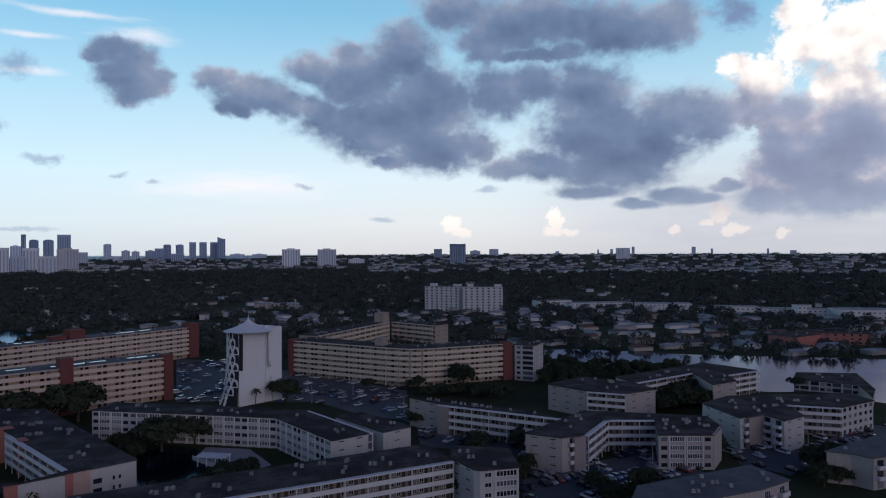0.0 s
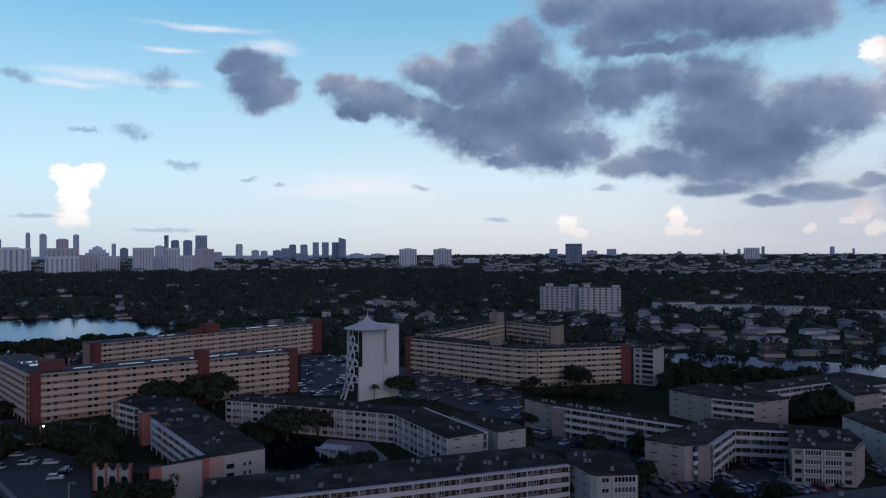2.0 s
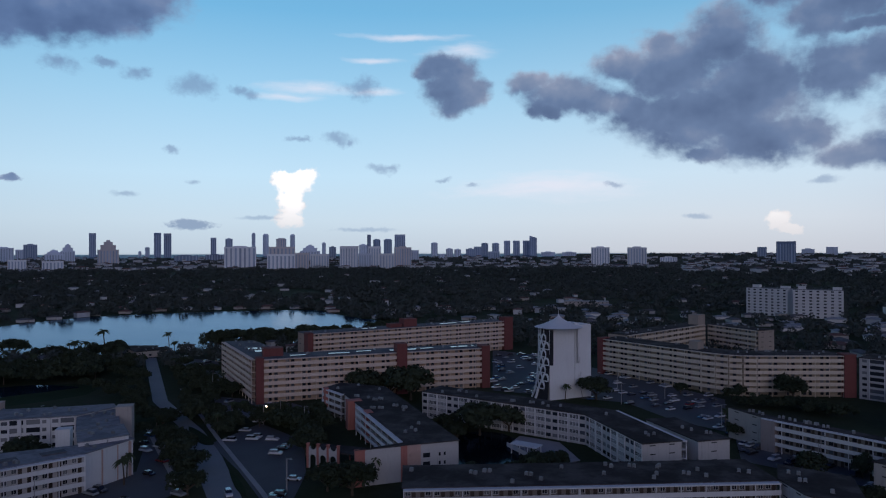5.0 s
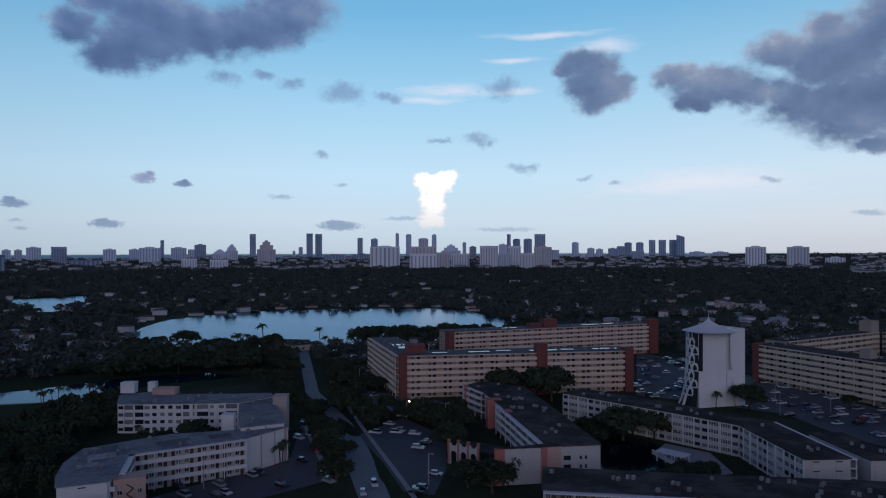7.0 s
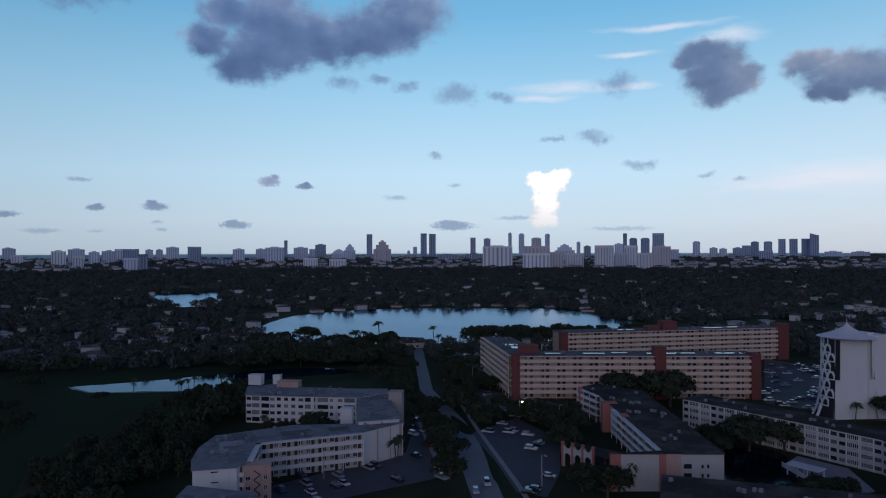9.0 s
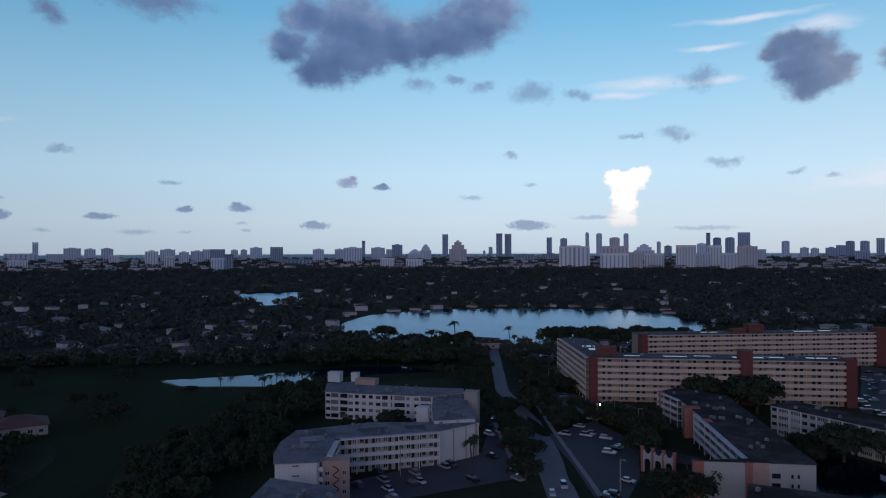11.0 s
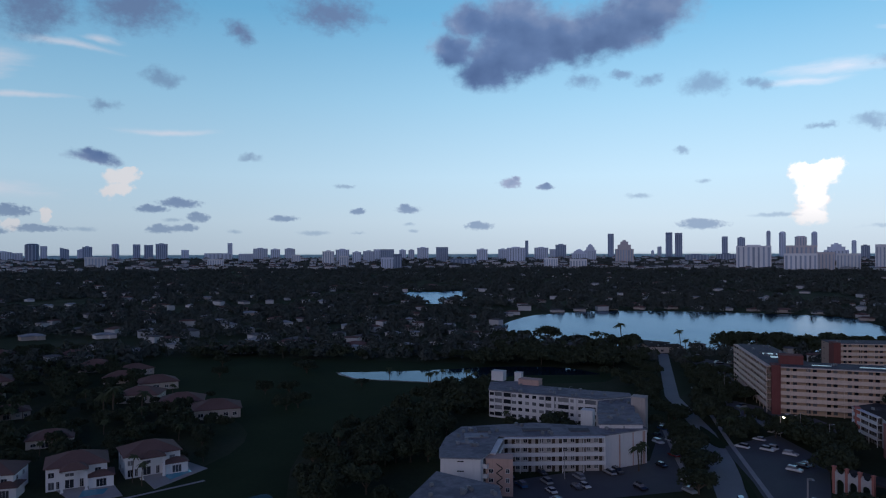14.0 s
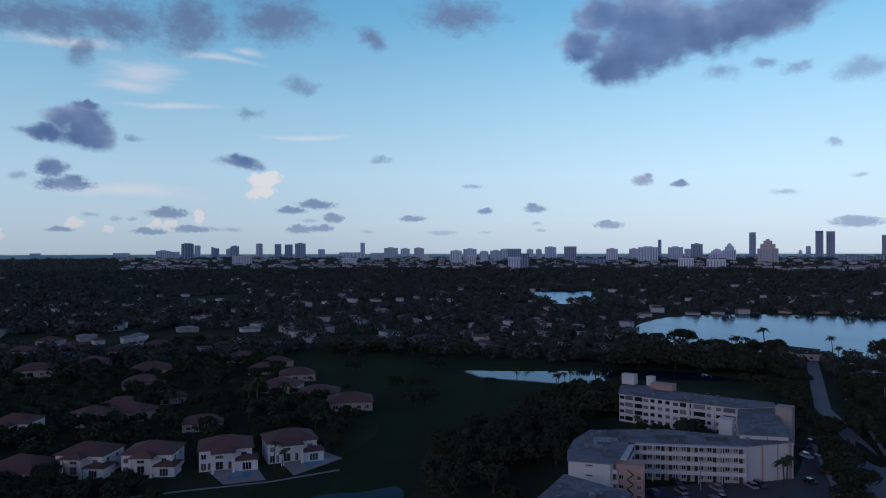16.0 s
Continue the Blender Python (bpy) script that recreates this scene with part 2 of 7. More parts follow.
streak = N.vec("ADD", dome, N.vec("ADD", wobble(0.10, 2.2, 2.0), wobble(0.6, 0.5, 3.0)))
feather = N.noise(N.vec("MULTIPLY", streak, (0.35, 2.0, 1)), 0.6, 5.0, 0.6)
wisp = N.math("MULTIPLY", N.step(N.math("ADD", cloud_field("wisp", streak), N.math("MULTIPLY", N.math("SUBTRACT", feather, 0.55), 1.6)), -0.35, 1.05), 0.62)
sky = N.mix(wisp, sky, (0.88, 0.82, 0.86, 1))
far_cloud = N.math("MULTIPLY", N.math("MULTIPLY", N.step(bearing, -2.0, -22.0), N.step(height, 10.0, 3.0)), N.math("MULTIPLY_ADD", N.noise(N.vec("MULTIPLY", dome, (0.2, 1.0, 1)), 0.9, 4.0, 0.55), 0.7, 0.35))
sky = N.mix(far_cloud, sky, (0.47, 0.49, 0.56, 1))
in_white = cloud_field("white", N.vec("ADD", dome, N.vec("ADD", wobble(0.45, 1.6, 3.0), wobble(1.9, 0.8, 4.0))))
lumps = N.noise(dome, 1.3, 5.0, 0.6)
white = N.step(N.math("ADD", in_white, N.math("MULTIPLY", N.math("SUBTRACT", lumps, 0.5), 1.1)), -0.08, 0.36)
low = N.step(height, 0.5, 6.0)
# the sunlit cloud: bright heaped tops, lavender-grey lower flanks
flank = N.math("MULTIPLY", N.step(bearing, -11.0, -16.0), N.step(height, 15.5, 8.5))
heaps = N.math("ADD", N.math("MULTIPLY", N.math("SUBTRACT", N.noise(dome, 0.17, 4.0, 0.46), N.noise(N.vec("ADD", dome, (-0.9, 1.4, 0)), 0.17, 4.0, 0.46)), 1.5),
               N.math("MULTIPLY", N.math("SUBTRACT", N.noise(dome, 0.55, 3.0, 0.45), N.noise(N.vec("ADD", dome, (-0.4, 0.6, 0)), 0.55, 3.0, 0.45)), 0.7))
white_lit = N.ramp(N.math("SUBTRACT", N.math("ADD", heaps, 0.86), N.math("MULTIPLY", flank, 0.60)), [(0.0, (0.20, 0.25, 0.37)), (0.3, (0.36, 0.37, 0.47)), (0.55, (0.62, 0.59, 0.63)), (0.72, (0.86, 0.80, 0.78)), (0.92, (1.02, 0.98, 0.95))])
core = N.math("MULTIPLY", N.step(in_white, 0.0, 0.55), N.math("MULTIPLY", N.step(bearing, -12.0, -6.0), N.step(bearing, 62.0, 48.0)))
white_col = N.mix(low, (0.90, 0.80, 0.75, 1), N.mix(N.math("MULTIPLY", core, 0.85), white_lit, (1.2, 1.18, 1.15, 1)))
white = N.math("MULTIPLY", white, N.math("MULTIPLY_ADD", N.step(bearing, 60.0, 75.0), -0.30, 1.0))
white_col = N.mix(N.math("MULTIPLY", N.step(bearing, 60.0, 75.0), 0.7), white_col, (1.05, 0.86, 0.78, 1))
sky = N.mix(N.math("MULTIPLY", white, N.math("MULTIPLY_ADD", N.step(height, 0.0, 4.0), 0.62, 0.38)), sky, white_col)
in_grey = cloud_field("grey", small_edge)
above = cloud_field("grey", N.vec("ADD", small_edge, (-0.5, 1.5, 0)), 0.7)   # cloud standing higher up: its underside is dark
fray = N.noise(squash, 1.2, 4.0, 0.55)
wool = N.noise(squash, 3.4, 3.0, 0.55)
ragged = N.math("ADD", N.math("ADD", in_grey, N.math("MULTIPLY", N.math("SUBTRACT", wool, 0.5), N.math("MULTIPLY_ADD", N.math("MULTIPLY", N.step(height, 7.5, 4.5), N.step(bearing, 8.0, 14.0)), 1.2, 0.12))),
                N.math("ADD", N.math("MULTIPLY", N.math("SUBTRACT", puffs, 0.5), 0.75), N.math("MULTIPLY", N.math("SUBTRACT", fray, 0.5), 0.40)))
grey = N.math("MULTIPLY", N.step(ragged, -0.40, 0.36), N.math("MULTIPLY_ADD", N.step(height, 0.5, 8.0), 0.20, 0.76))
depth = N.math("SUBTRACT", N.math("ADD", N.math("MULTIPLY_ADD", N.math("MINIMUM", ragged, 0.7), 0.26, 0.20), N.math("MULTIPLY", N.step(above, -0.75, 0.75), 0.36)), N.math("ADD", N.math("MULTIPLY", relief, 0.9), N.math("MULTIPLY", heaps, 0.28)))
grey_col = N.ramp(depth, [(0.0, (0.38, 0.39, 0.48)), (0.28, (0.215, 0.26, 0.375)), (0.55, (0.136, 0.190, 0.318)), (1.0, (0.076, 0.112, 0.215))])
grey_col = N.mix(N.step(bearing, 20.0, 80.0), grey_col, N.vec("MULTIPLY", grey_col, (0.86, 0.97, 1.14)))
grey_col = N.mix(N.math("MULTIPLY", N.step(bearing, -19.0, -25.0), 0.5), grey_col, N.vec("ADD", N.vec("MULTIPLY", grey_col, (0.7, 0.7, 0.7)), (0.24, 0.24, 0.29)))
low_grey = N.mix(N.step(height, 0.5, 6.0), (0.22, 0.30, 0.44, 1), grey_col)
in_veil = cloud_field("veil", N.vec("ADD", small_edge, wobble(1.9, 0.5, 3.0)))
veil = N.math("MULTIPLY", N.step(N.math("ADD", in_veil, N.math("ADD", N.math("MULTIPLY", N.math("SUBTRACT", puffs, 0.5), 0.9), N.math("ADD", N.math("MULTIPLY", N.math("SUBTRACT", fray, 0.5), 0.9), N.math("MULTIPLY", N.math("SUBTRACT", wool, 0.5), 0.4)))), -0.35, 0.85), N.math("MULTIPLY_ADD", N.step(height, 12.5, 16.0), 0.32, 0.56))
sky = N.mix(veil, sky, N.mix(N.step(height, 0.5, 10.0), (0.28, 0.38, 0.52, 1), (0.16, 0.215, 0.37, 1)))
sky = N.mix(grey, sky, low_grey)
# heavy cloud overhead and behind, out of view, keeps the ground dim
cover = N.math("MAXIMUM", N.step(height, 20.5, 28.0), N.step(N.math("ABSOLUTE", N.math("SUBTRACT", N.math("ABSOLUTE", N.math("SUBTRACT", bearing, 37.5)), 180.0)), 105.0, 75.0))
heavy = N.ramp(N.noise(way, 3.0, 5.0, 0.6), [(0.3, (0.005, 0.014, 0.066)), (0.7, (0.012, 0.030, 0.118))])
behind = N.mix(N.math("MULTIPLY", west, N.math("MULTIPLY", N.step(height, 50.0, 22.0), N.step(height, -2.0, 10.0))), heavy, (0.36, 0.41, 0.62, 1))
sky = N.mix(N.step(bearing, 40.0, 100.0), sky, N.vec("MULTIPLY", sky, (0.69, 0.72, 0.74)))
sky = N.mix(cover, sky, behind)
ground_glow = N.mix(N.step(height, -1.0, 0.0), (0.02, 0.025, 0.035, 1), sky)
back = N.add("ShaderNodeBackground", {0: ground_glow, 1: 1.0})
N.add("ShaderNodeOutputWorld", {0: back.outputs[0]})

sun = new("sun", bpy.data.lights.new("sun", "SUN"))
sun.data.energy, sun.data.angle, sun.data.color = 0.19, radians(25), (1.0, 0.80, 0.66)
a, u = radians(SUN_BEARING), radians(SUN_UP + 8)
sun.matrix_world = look((0, 0, 0), (math.sin(a) * math.cos(u), -math.cos(a) * math.cos(u), -math.sin(u)))

# ---- materials ----


def paint(name, col, rough=0.85, vary=0.18, big=0.12, small=1.4, bump=0.0, metal=0.0, spec=0.2, streaks=0.0, each=0.0, second=None):
    """A matt surface: base colour with stains at two sizes, streaks down walls, and a shift from piece to piece."""
    m = bpy.data.materials.new(name)
    m.use_nodes = True
    n = Nodes(m.node_tree)
    pos = n.add("ShaderNodeNewGeometry").outputs["Position"]
    a = n.noise(pos, big, 5.0, 0.6)
    b = n.noise(pos, small, 4.0, 0.65)
    k = n.math("ADD", n.math("MULTIPLY", n.math("SUBTRACT", a, 0.5), vary * 2.4), n.math("MULTIPLY", n.math("SUBTRACT", b, 0.5), vary * 1.6))
    if streaks:
        s = n.noise(n.vec("MULTIPLY", pos, (1.1, 1.1, 0.09)), 1.3, 4.0, 0.6)
        k = n.math("SUBTRACT", k, n.math("MULTIPLY", n.step(s, 0.5, 0.8), streaks))
    if each:
        r = n.add("ShaderNodeObjectInfo").outputs["Random"]
        k = n.math("ADD", k, n.math("MULTIPLY", n.math("SUBTRACT", r, 0.5), each))
    k = n.math("ADD", k, 1.0)
    base = (*col, 1)
    if second:
        base = n.mix(n.step(a, 0.45, 0.62), (*col, 1), (*second, 1))
    c = n.vec("MULTIPLY", base, n.add("ShaderNodeCombineXYZ", {0: k, 1: k, 2: k}).outputs[0])
    p = n.add("ShaderNodeBsdfPrincipled", {"Base Color": c, "Roughness": rough, "Metallic": metal, "Specular IOR Level": spec})
    if bump:
        n.put(p.inputs["Normal"], n.add("ShaderNodeBump", {"Strength": 0.5, "Distance": bump, "Height": b}).outputs[0])
    n.add("ShaderNodeOutputMaterial", {0: p.outputs[0]})
    return m


M = {}
M["grass"] = paint("grass", (0.042, 0.054, 0.028), 0.95, 0.35, 0.02, 0.5, 0.05, spec=0.05, second=(0.052, 0.056, 0.034))
M["fairway"] = paint("fairway", (0.034, 0.050, 0.025), 0.95, 0.25, 0.03, 0.6, 0.03, spec=0.02)
M["sand"] = paint("sand", (0.45, 0.41, 0.36), 0.95, 0.1)
M["asphalt"] = paint("asphalt", (0.105, 0.108, 0.115), 0.8, 0.25, 0.06, 1.8, 0.01)
M["road"] = paint("road", (0.235, 0.24, 0.25), 0.75, 0.2, 0.05, 1.5, 0.01)
M["concrete"] = paint("concrete", (0.34, 0.33, 0.33), 0.9, 0.2, 0.2, 2.0)
M["marking"] = paint("marking", (0.62, 0.62, 0.60), 0.8, 0.2)
M["peach"] = paint("peach", (0.42, 0.30, 0.24), 0.85, 0.1, 0.08, 1.2, streaks=0.15)
M["peach_band"] = paint("peach_band", (0.72, 0.575, 0.475), 0.85, 0.1, 0.1, 1.5, streaks=0.2)
M["brick_red"] = paint("brick_red", (0.205, 0.074, 0.068), 0.85, 0.15, 0.1, 1.5, streaks=0.2)
M["coral"] = paint("coral", (0.44, 0.18, 0.15), 0.85, 0.12, 0.1, 1.5, streaks=0.2)
M["beige"] = paint("beige", (0.38, 0.32, 0.27), 0.85, 0.12, 0.08, 1.2, streaks=0.2)
M["beige_band"] = paint("beige_band", (0.66, 0.56, 0.45), 0.85, 0.12, 0.1, 1.5, streaks=0.2)
M["taupe"] = paint("taupe", (0.34, 0.29, 0.28), 0.85, 0.12, 0.1, 1.2, streaks=0.2)
# tan walkway walls, coloured darker to stand in for the recess shade
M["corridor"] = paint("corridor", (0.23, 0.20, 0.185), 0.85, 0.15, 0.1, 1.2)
M["corridor_peach"] = paint("corridor_peach", (0.54, 0.39, 0.29), 0.85, 0.15, 0.1, 1.2)
M["corridor_white"] = paint("corridor_white", (0.50, 0.47, 0.46), 0.85, 0.15, 0.1, 1.2)
M["corridor_beige"] = paint("corridor_beige", (0.38, 0.31, 0.235), 0.85, 0.15, 0.1, 1.2)
M["white_wall"] = paint("white_wall", (0.52, 0.50, 0.49), 0.85, 0.1, 0.1, 1.2, streaks=0.25)
M["white"] = paint("white", (0.70, 0.69, 0.69), 0.8, 0.06, 0.1, 1.0, streaks=0.12)
M["villa_white"] = paint("villa_white", (0.80, 0.80, 0.80), 0.85, 0.06, 0.1, 1.2, streaks=0.08)
M["cream"] = paint("cream", (0.44, 0.395, 0.365), 0.85, 0.12, 0.1, 1.2, streaks=0.25)
M["pink_wall"] = paint("pink_wall", (0.52, 0.36, 0.31), 0.85, 0.12, 0.1, 1.2, streaks=0.2)
M["roof"] = paint("roof", (0.056, 0.048, 0.046), 0.9, 0.45, 0.12, 0.9, 0.03, spec=0.05, second=(0.086, 0.076, 0.073))
M["roof_grey"] = paint("roof_grey", (0.14, 0.14, 0.15), 0.9, 0.45, 0.12, 0.7, 0.03, second=(0.09, 0.094, 0.105))
M["roof_worn"] = paint("roof_worn", (0.26, 0.26, 0.28), 0.9, 0.5, 0.14, 0.7, 0.03, second=(0.15, 0.155, 0.175))
M["roof_pale"] = paint("roof_pale", (0.34, 0.36, 0.39), 0.7, 0.35, 0.1, 0.8, second=(0.21, 0.22, 0.24))
M["dark"] = paint("dark", (0.035, 0.035, 0.04), 0.6, 0.2)
M["door"] = paint("door", (0.07, 0.055, 0.045), 0.6, 0.2, each=0.9)
M["metal"] = paint("metal", (0.30, 0.31, 0.32), 0.6, 0.12, metal=0.6, each=0.4)
M["tile_roof"] = paint("tile_roof", (0.155, 0.095, 0.085), 0.85, 0.3, 0.15, 2.0, 0.05, each=0.35)
M["bark"] = paint("bark", (0.10, 0.08, 0.06), 0.9, 0.3, 0.5, 4.0)
M["pool"] = paint("pool", (0.10, 0.34, 0.44), 0.15, 0.1)
# skyline colours, lifted and blued: distance haze put into the base colour
M["tower_hazy"] = paint("tower_hazy", (0.66, 0.73, 0.85), 0.8, 0.1, 0.01, 0.08, each=0.25)
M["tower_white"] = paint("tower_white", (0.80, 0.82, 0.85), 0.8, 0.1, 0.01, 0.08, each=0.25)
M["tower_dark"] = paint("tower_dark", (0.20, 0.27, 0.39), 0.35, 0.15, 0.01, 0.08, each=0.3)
M["tower_hazy_glass"] = paint("tower_hazy_glass", (0.39, 0.47, 0.59), 0.3, 0.15, 0.01, 0.1, each=0.3)
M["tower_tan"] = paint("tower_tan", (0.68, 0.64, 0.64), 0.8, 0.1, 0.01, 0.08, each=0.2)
M["far_wall"] = paint("far_wall", (0.52, 0.53, 0.55), 0.85, 0.35, 0.01, 0.05)
M["tyre"] = paint("tyre", (0.02, 0.02, 0.02), 0.8, 0.1)


def gloss(name, col, rough, spec=0.5, scale=0.0, bump=0.0, metal=0.0, coat=0.0, wide=1.0):
    m = bpy.data.materials.new(name)
    m.use_nodes = True
    n = Nodes(m.node_tree)
    pos = n.add("ShaderNodeNewGeometry").outputs["Position"]
    r = n.math("MULTIPLY_ADD", n.noise(pos, 0.6, 3.0), 0.1, rough - 0.05)
    p = n.add("ShaderNodeBsdfPrincipled", {"Base Color": (*col, 1), "Roughness": r, "Specular IOR Level": spec, "Metallic": metal, "Coat Weight": coat, "Coat Roughness": 0.08})
    if bump:
        w = n.noise(n.vec("MULTIPLY", pos, (scale, scale * wide, scale)), 1.0, 4.0, 0.6)
        n.put(p.inputs["Normal"], n.add("ShaderNodeBump", {"Strength": 1.0, "Distance": bump, "Height": w}).outputs[0])
    n.add("ShaderNodeOutputMaterial", {0: p.outputs[0]})
    return m




def open_water(name, deep, tint, rough, scale, wave):
    """Water: deep colour below, and a sky reflection dimmed by a tint in place of ripples too small to model."""
    m = bpy.data.materials.new(name)
    m.use_nodes = True
    n = Nodes(m.node_tree)
    pos = n.add("ShaderNodeNewGeometry").outputs["Position"]
    calm = n.noise(n.vec("MULTIPLY", pos, (0.012, 0.035, 0.03)), 1.0, 4.0, 0.6)
    bump_ = n.add("ShaderNodeBump", {"Strength": 1.0, "Distance": wave, "Height": n.noise(pos, scale, 4.0, 0.6)}).outputs[0]
    r = n.math("MULTIPLY_ADD", n.step(calm, 0.35, 0.7), 0.05, rough)
    top = n.add("ShaderNodeBsdfGlossy", {"Color": (*tint, 1), "Roughness": r, "Normal": bump_}).outputs[0]
    under = n.add("ShaderNodeBsdfDiffuse", {"Color": (*deep, 1)}).outputs[0]
    f = n.add("ShaderNodeFresnel", {"IOR": 1.33, "Normal": bump_}).outputs[0]
    n.add("ShaderNodeOutputMaterial", {0: n.add("ShaderNodeMixShader", {0: f, 1: under, 2: top}).outputs[0]})
    return m


M["water"] = open_water("water", (0.010, 0.030, 0.055), (0.52, 0.66, 0.84), 0.20, 0.4, 0.012)
M["still"] = open_water("still", (0.008, 0.020, 0.034), (0.50, 0.62, 0.80), 0.06, 0.5, 0.010)
M["lake_water"] = open_water("lake_water", (0.010, 0.030, 0.055), (0.44, 0.58, 0.77), 0.11, 0.4, 0.016)
M["puddle"] = open_water("puddle", (0.16, 0.17, 0.18), (0.95, 0.98, 1.0), 0.04, 1.2, 0.003)
# reflection tinted dark, standing in for the tree bank mirrored in the corner pond
M["pond"] = open_water("pond", (0.006, 0.010, 0.014), (0.20, 0.24, 0.31), 0.08, 0.6, 0.006)
M["canal_water"] = open_water("canal_water", (0.012, 0.020, 0.030), (0.62, 0.64, 0.76), 0.07, 0.5, 0.012)
M["sea"] = gloss("sea", (0.09, 0.19, 0.27), 0.45, 0.5)
M["glass"] = gloss("glass", (0.02, 0.025, 0.03), 0.08, 0.6)
# windows: dark rooms, and here and there a pale blind behind the pane
blind = Nodes(M["glass"].node_tree)
r = blind.add("ShaderNodeObjectInfo").outputs["Random"]
tone = blind.ramp(r, [(0.0, (0.016, 0.020, 0.026)), (0.5, (0.03, 0.036, 0.046)), (0.75, (0.12, 0.13, 0.15)), (1.0, (0.26, 0.26, 0.27))])
shine = blind.add("ShaderNodeBsdfPrincipled", {"Base Color": tone, "Roughness": 0.12, "Specular IOR Level": 0.6})
blind.add("ShaderNodeOutputMaterial", {0: shine.outputs[0]})


def foliage(name, col, second):
    m = bpy.data.materials.new(name)
    m.use_nodes = True
    n = Nodes(m.node_tree)
    g = n.add("ShaderNodeNewGeometry")
    i = g.outputs["Random Per Island"]
    o = n.add("ShaderNodeObjectInfo").outputs["Random"]
    big = n.noise(g.outputs["Position"], 0.012, 3.0)
    k = n.math("ADD", n.math("MULTIPLY", i, 0.45), n.math("ADD", n.math("MULTIPLY", o, 0.35), n.math("MULTIPLY", big, 0.4)), clamp=True)
    c = n.mix(k, (*col, 1), (*second, 1))
    p = n.add("ShaderNodeBsdfPrincipled", {"Base Color": c, "Roughness": 0.8, "Specular IOR Level": 0.15})
    n.add("ShaderNodeOutputMaterial", {0: p.outputs[0]})
    return m


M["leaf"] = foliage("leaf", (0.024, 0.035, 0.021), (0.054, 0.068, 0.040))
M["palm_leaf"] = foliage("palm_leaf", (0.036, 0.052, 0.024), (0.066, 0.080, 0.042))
# greyer, paler leaf for far trees: distance haze put into the colour
M["hazy_leaf"] = foliage("hazy_leaf", (0.044, 0.056, 0.050), (0.084, 0.098, 0.088))

# paler still for the farthest woods, with more haze in the colour
M["far_hazy_leaf"] = foliage("far_hazy_leaf", (0.070, 0.084, 0.080), (0.108, 0.120, 0.112))

# ---- building blocks ----


def finish(bm, name, material):
    bmesh.ops.recalc_face_normals(bm, faces=bm.faces)
    me = bpy.data.meshes.new(name)
    bm.to_mesh(me)
    bm.free()
    for mt in material if isinstance(material, (list, tuple)) else [material]:
        me.materials.append(mt)
    return me


def part(name, bm, material, parent, label=""):
    """One mesh object under a thing or a part."""
    ob = new(name, finish(bm, name, material) if isinstance(bm, bmesh.types.BMesh) else bm)
    ob.parent = parent
    return tagged(ob, label)


def thing(name, x, y, z, label, category, group="", turn=0.0, kind=""):
    ob = new(name)
    ob.empty_display_size = 0.5
    ob.matrix_world = pose(x, y, z, 0, 0, turn)
    return tagged(ob, label, category, group, kind)


def box(bm, x0, x1, y0, y1, z0, z1, m=None, mat=0):
    vs = [Vector((x, y, z)) for z in (z0, z1) for x, y in ((x0, y0), (x1, y0), (x1, y1), (x0, y1))]
    vs = [bm.verts.new(m @ v if m else v) for v in vs]
    for f in ((3, 2, 1, 0), (4, 5, 6, 7), (0, 1, 5, 4), (1, 2, 6, 5), (2, 3, 7, 6), (3, 0, 4, 7)):
        bm.faces.new([vs[i] for i in f]).material_index = mat
    return vs


def prism(bm, corners, z0, z1, inset=0.0):
    """An upright solid over a plan of corners, counter-clockwise."""
    c = offset(corners, -inset) if inset else corners
    lo = [bm.verts.new((x, y, z0)) for x, y in c]
    hi = [bm.verts.new((x, y, z1)) for x, y in c]
    bm.faces.new(list(reversed(lo)))
    bm.faces.new(hi)
    for i in range(len(c)):
        j = (i + 1) % len(c)
        bm.faces.new((lo[i], lo[j], hi[j], hi[i]))


def offset(corners, d):
    """The plan grown outwards by d."""
    out, n = [], len(corners)
    for i in range(n):
        p, q, r = (Vector(corners[k % n]) for k in (i - 1, i, i + 1))
        u, v = (q - p).normalized(), (r - q).normalized()
        a, b = Vector((u.y, -u.x)), Vector((v.y, -v.x))
        k = (a + b) / max(0.3, 1 + a.dot(b))
        out.append(tuple(q + k * d))
    return out


def inside(x, y, corners):
    hit = False
    for i in range(len(corners)):
        (x0, y0), (x1, y1) = corners[i - 1], corners[i]
        if (y0 > y) != (y1 > y) and x < (x1 - x0) * (y - y0) / (y1 - y0) + x0:
            hit = not hit
    return hit


def sheet(name, corners, z, material, label, category, rise=0.0):
    """A flat piece of ground: road, car park, lawn or water; with rise it stands up like a kerb."""
    bm = bmesh.new()
    if rise:
        prism(bm, corners, z - 0.02, z + rise)
    else:
        bm.faces.new([bm.verts.new((x, y, z)) for x, y in corners])
    ob = new(name, finish(bm, name, material))
    if not rise and ob.data.polygons[0].normal.z < 0:
        ob.data.flip_normals()
    return tagged(ob, label, category, kind="structure")


def smooth_plan(corners, steps=4, wild=0.0, seed=1):
    """A rounded, slightly uneven shore through the corners."""
    rnd, out, n = random.Random(seed), [], len(corners)
    for i in range(n):
        p0, p1, p2, p3 = (Vector(corners[(i + k - 1) % n]) for k in range(4))
        for s in range(steps):
            t = s / steps
            q = 0.5 * ((2 * p1) + (p2 - p0) * t + (2 * p0 - 5 * p1 + 4 * p2 - p3) * t * t + (3 * p1 - p0 - 3 * p2 + p3) * t ** 3)
            out.append((q.x + rnd.uniform(-wild, wild), q.y + rnd.uniform(-wild, wild)))
    return out


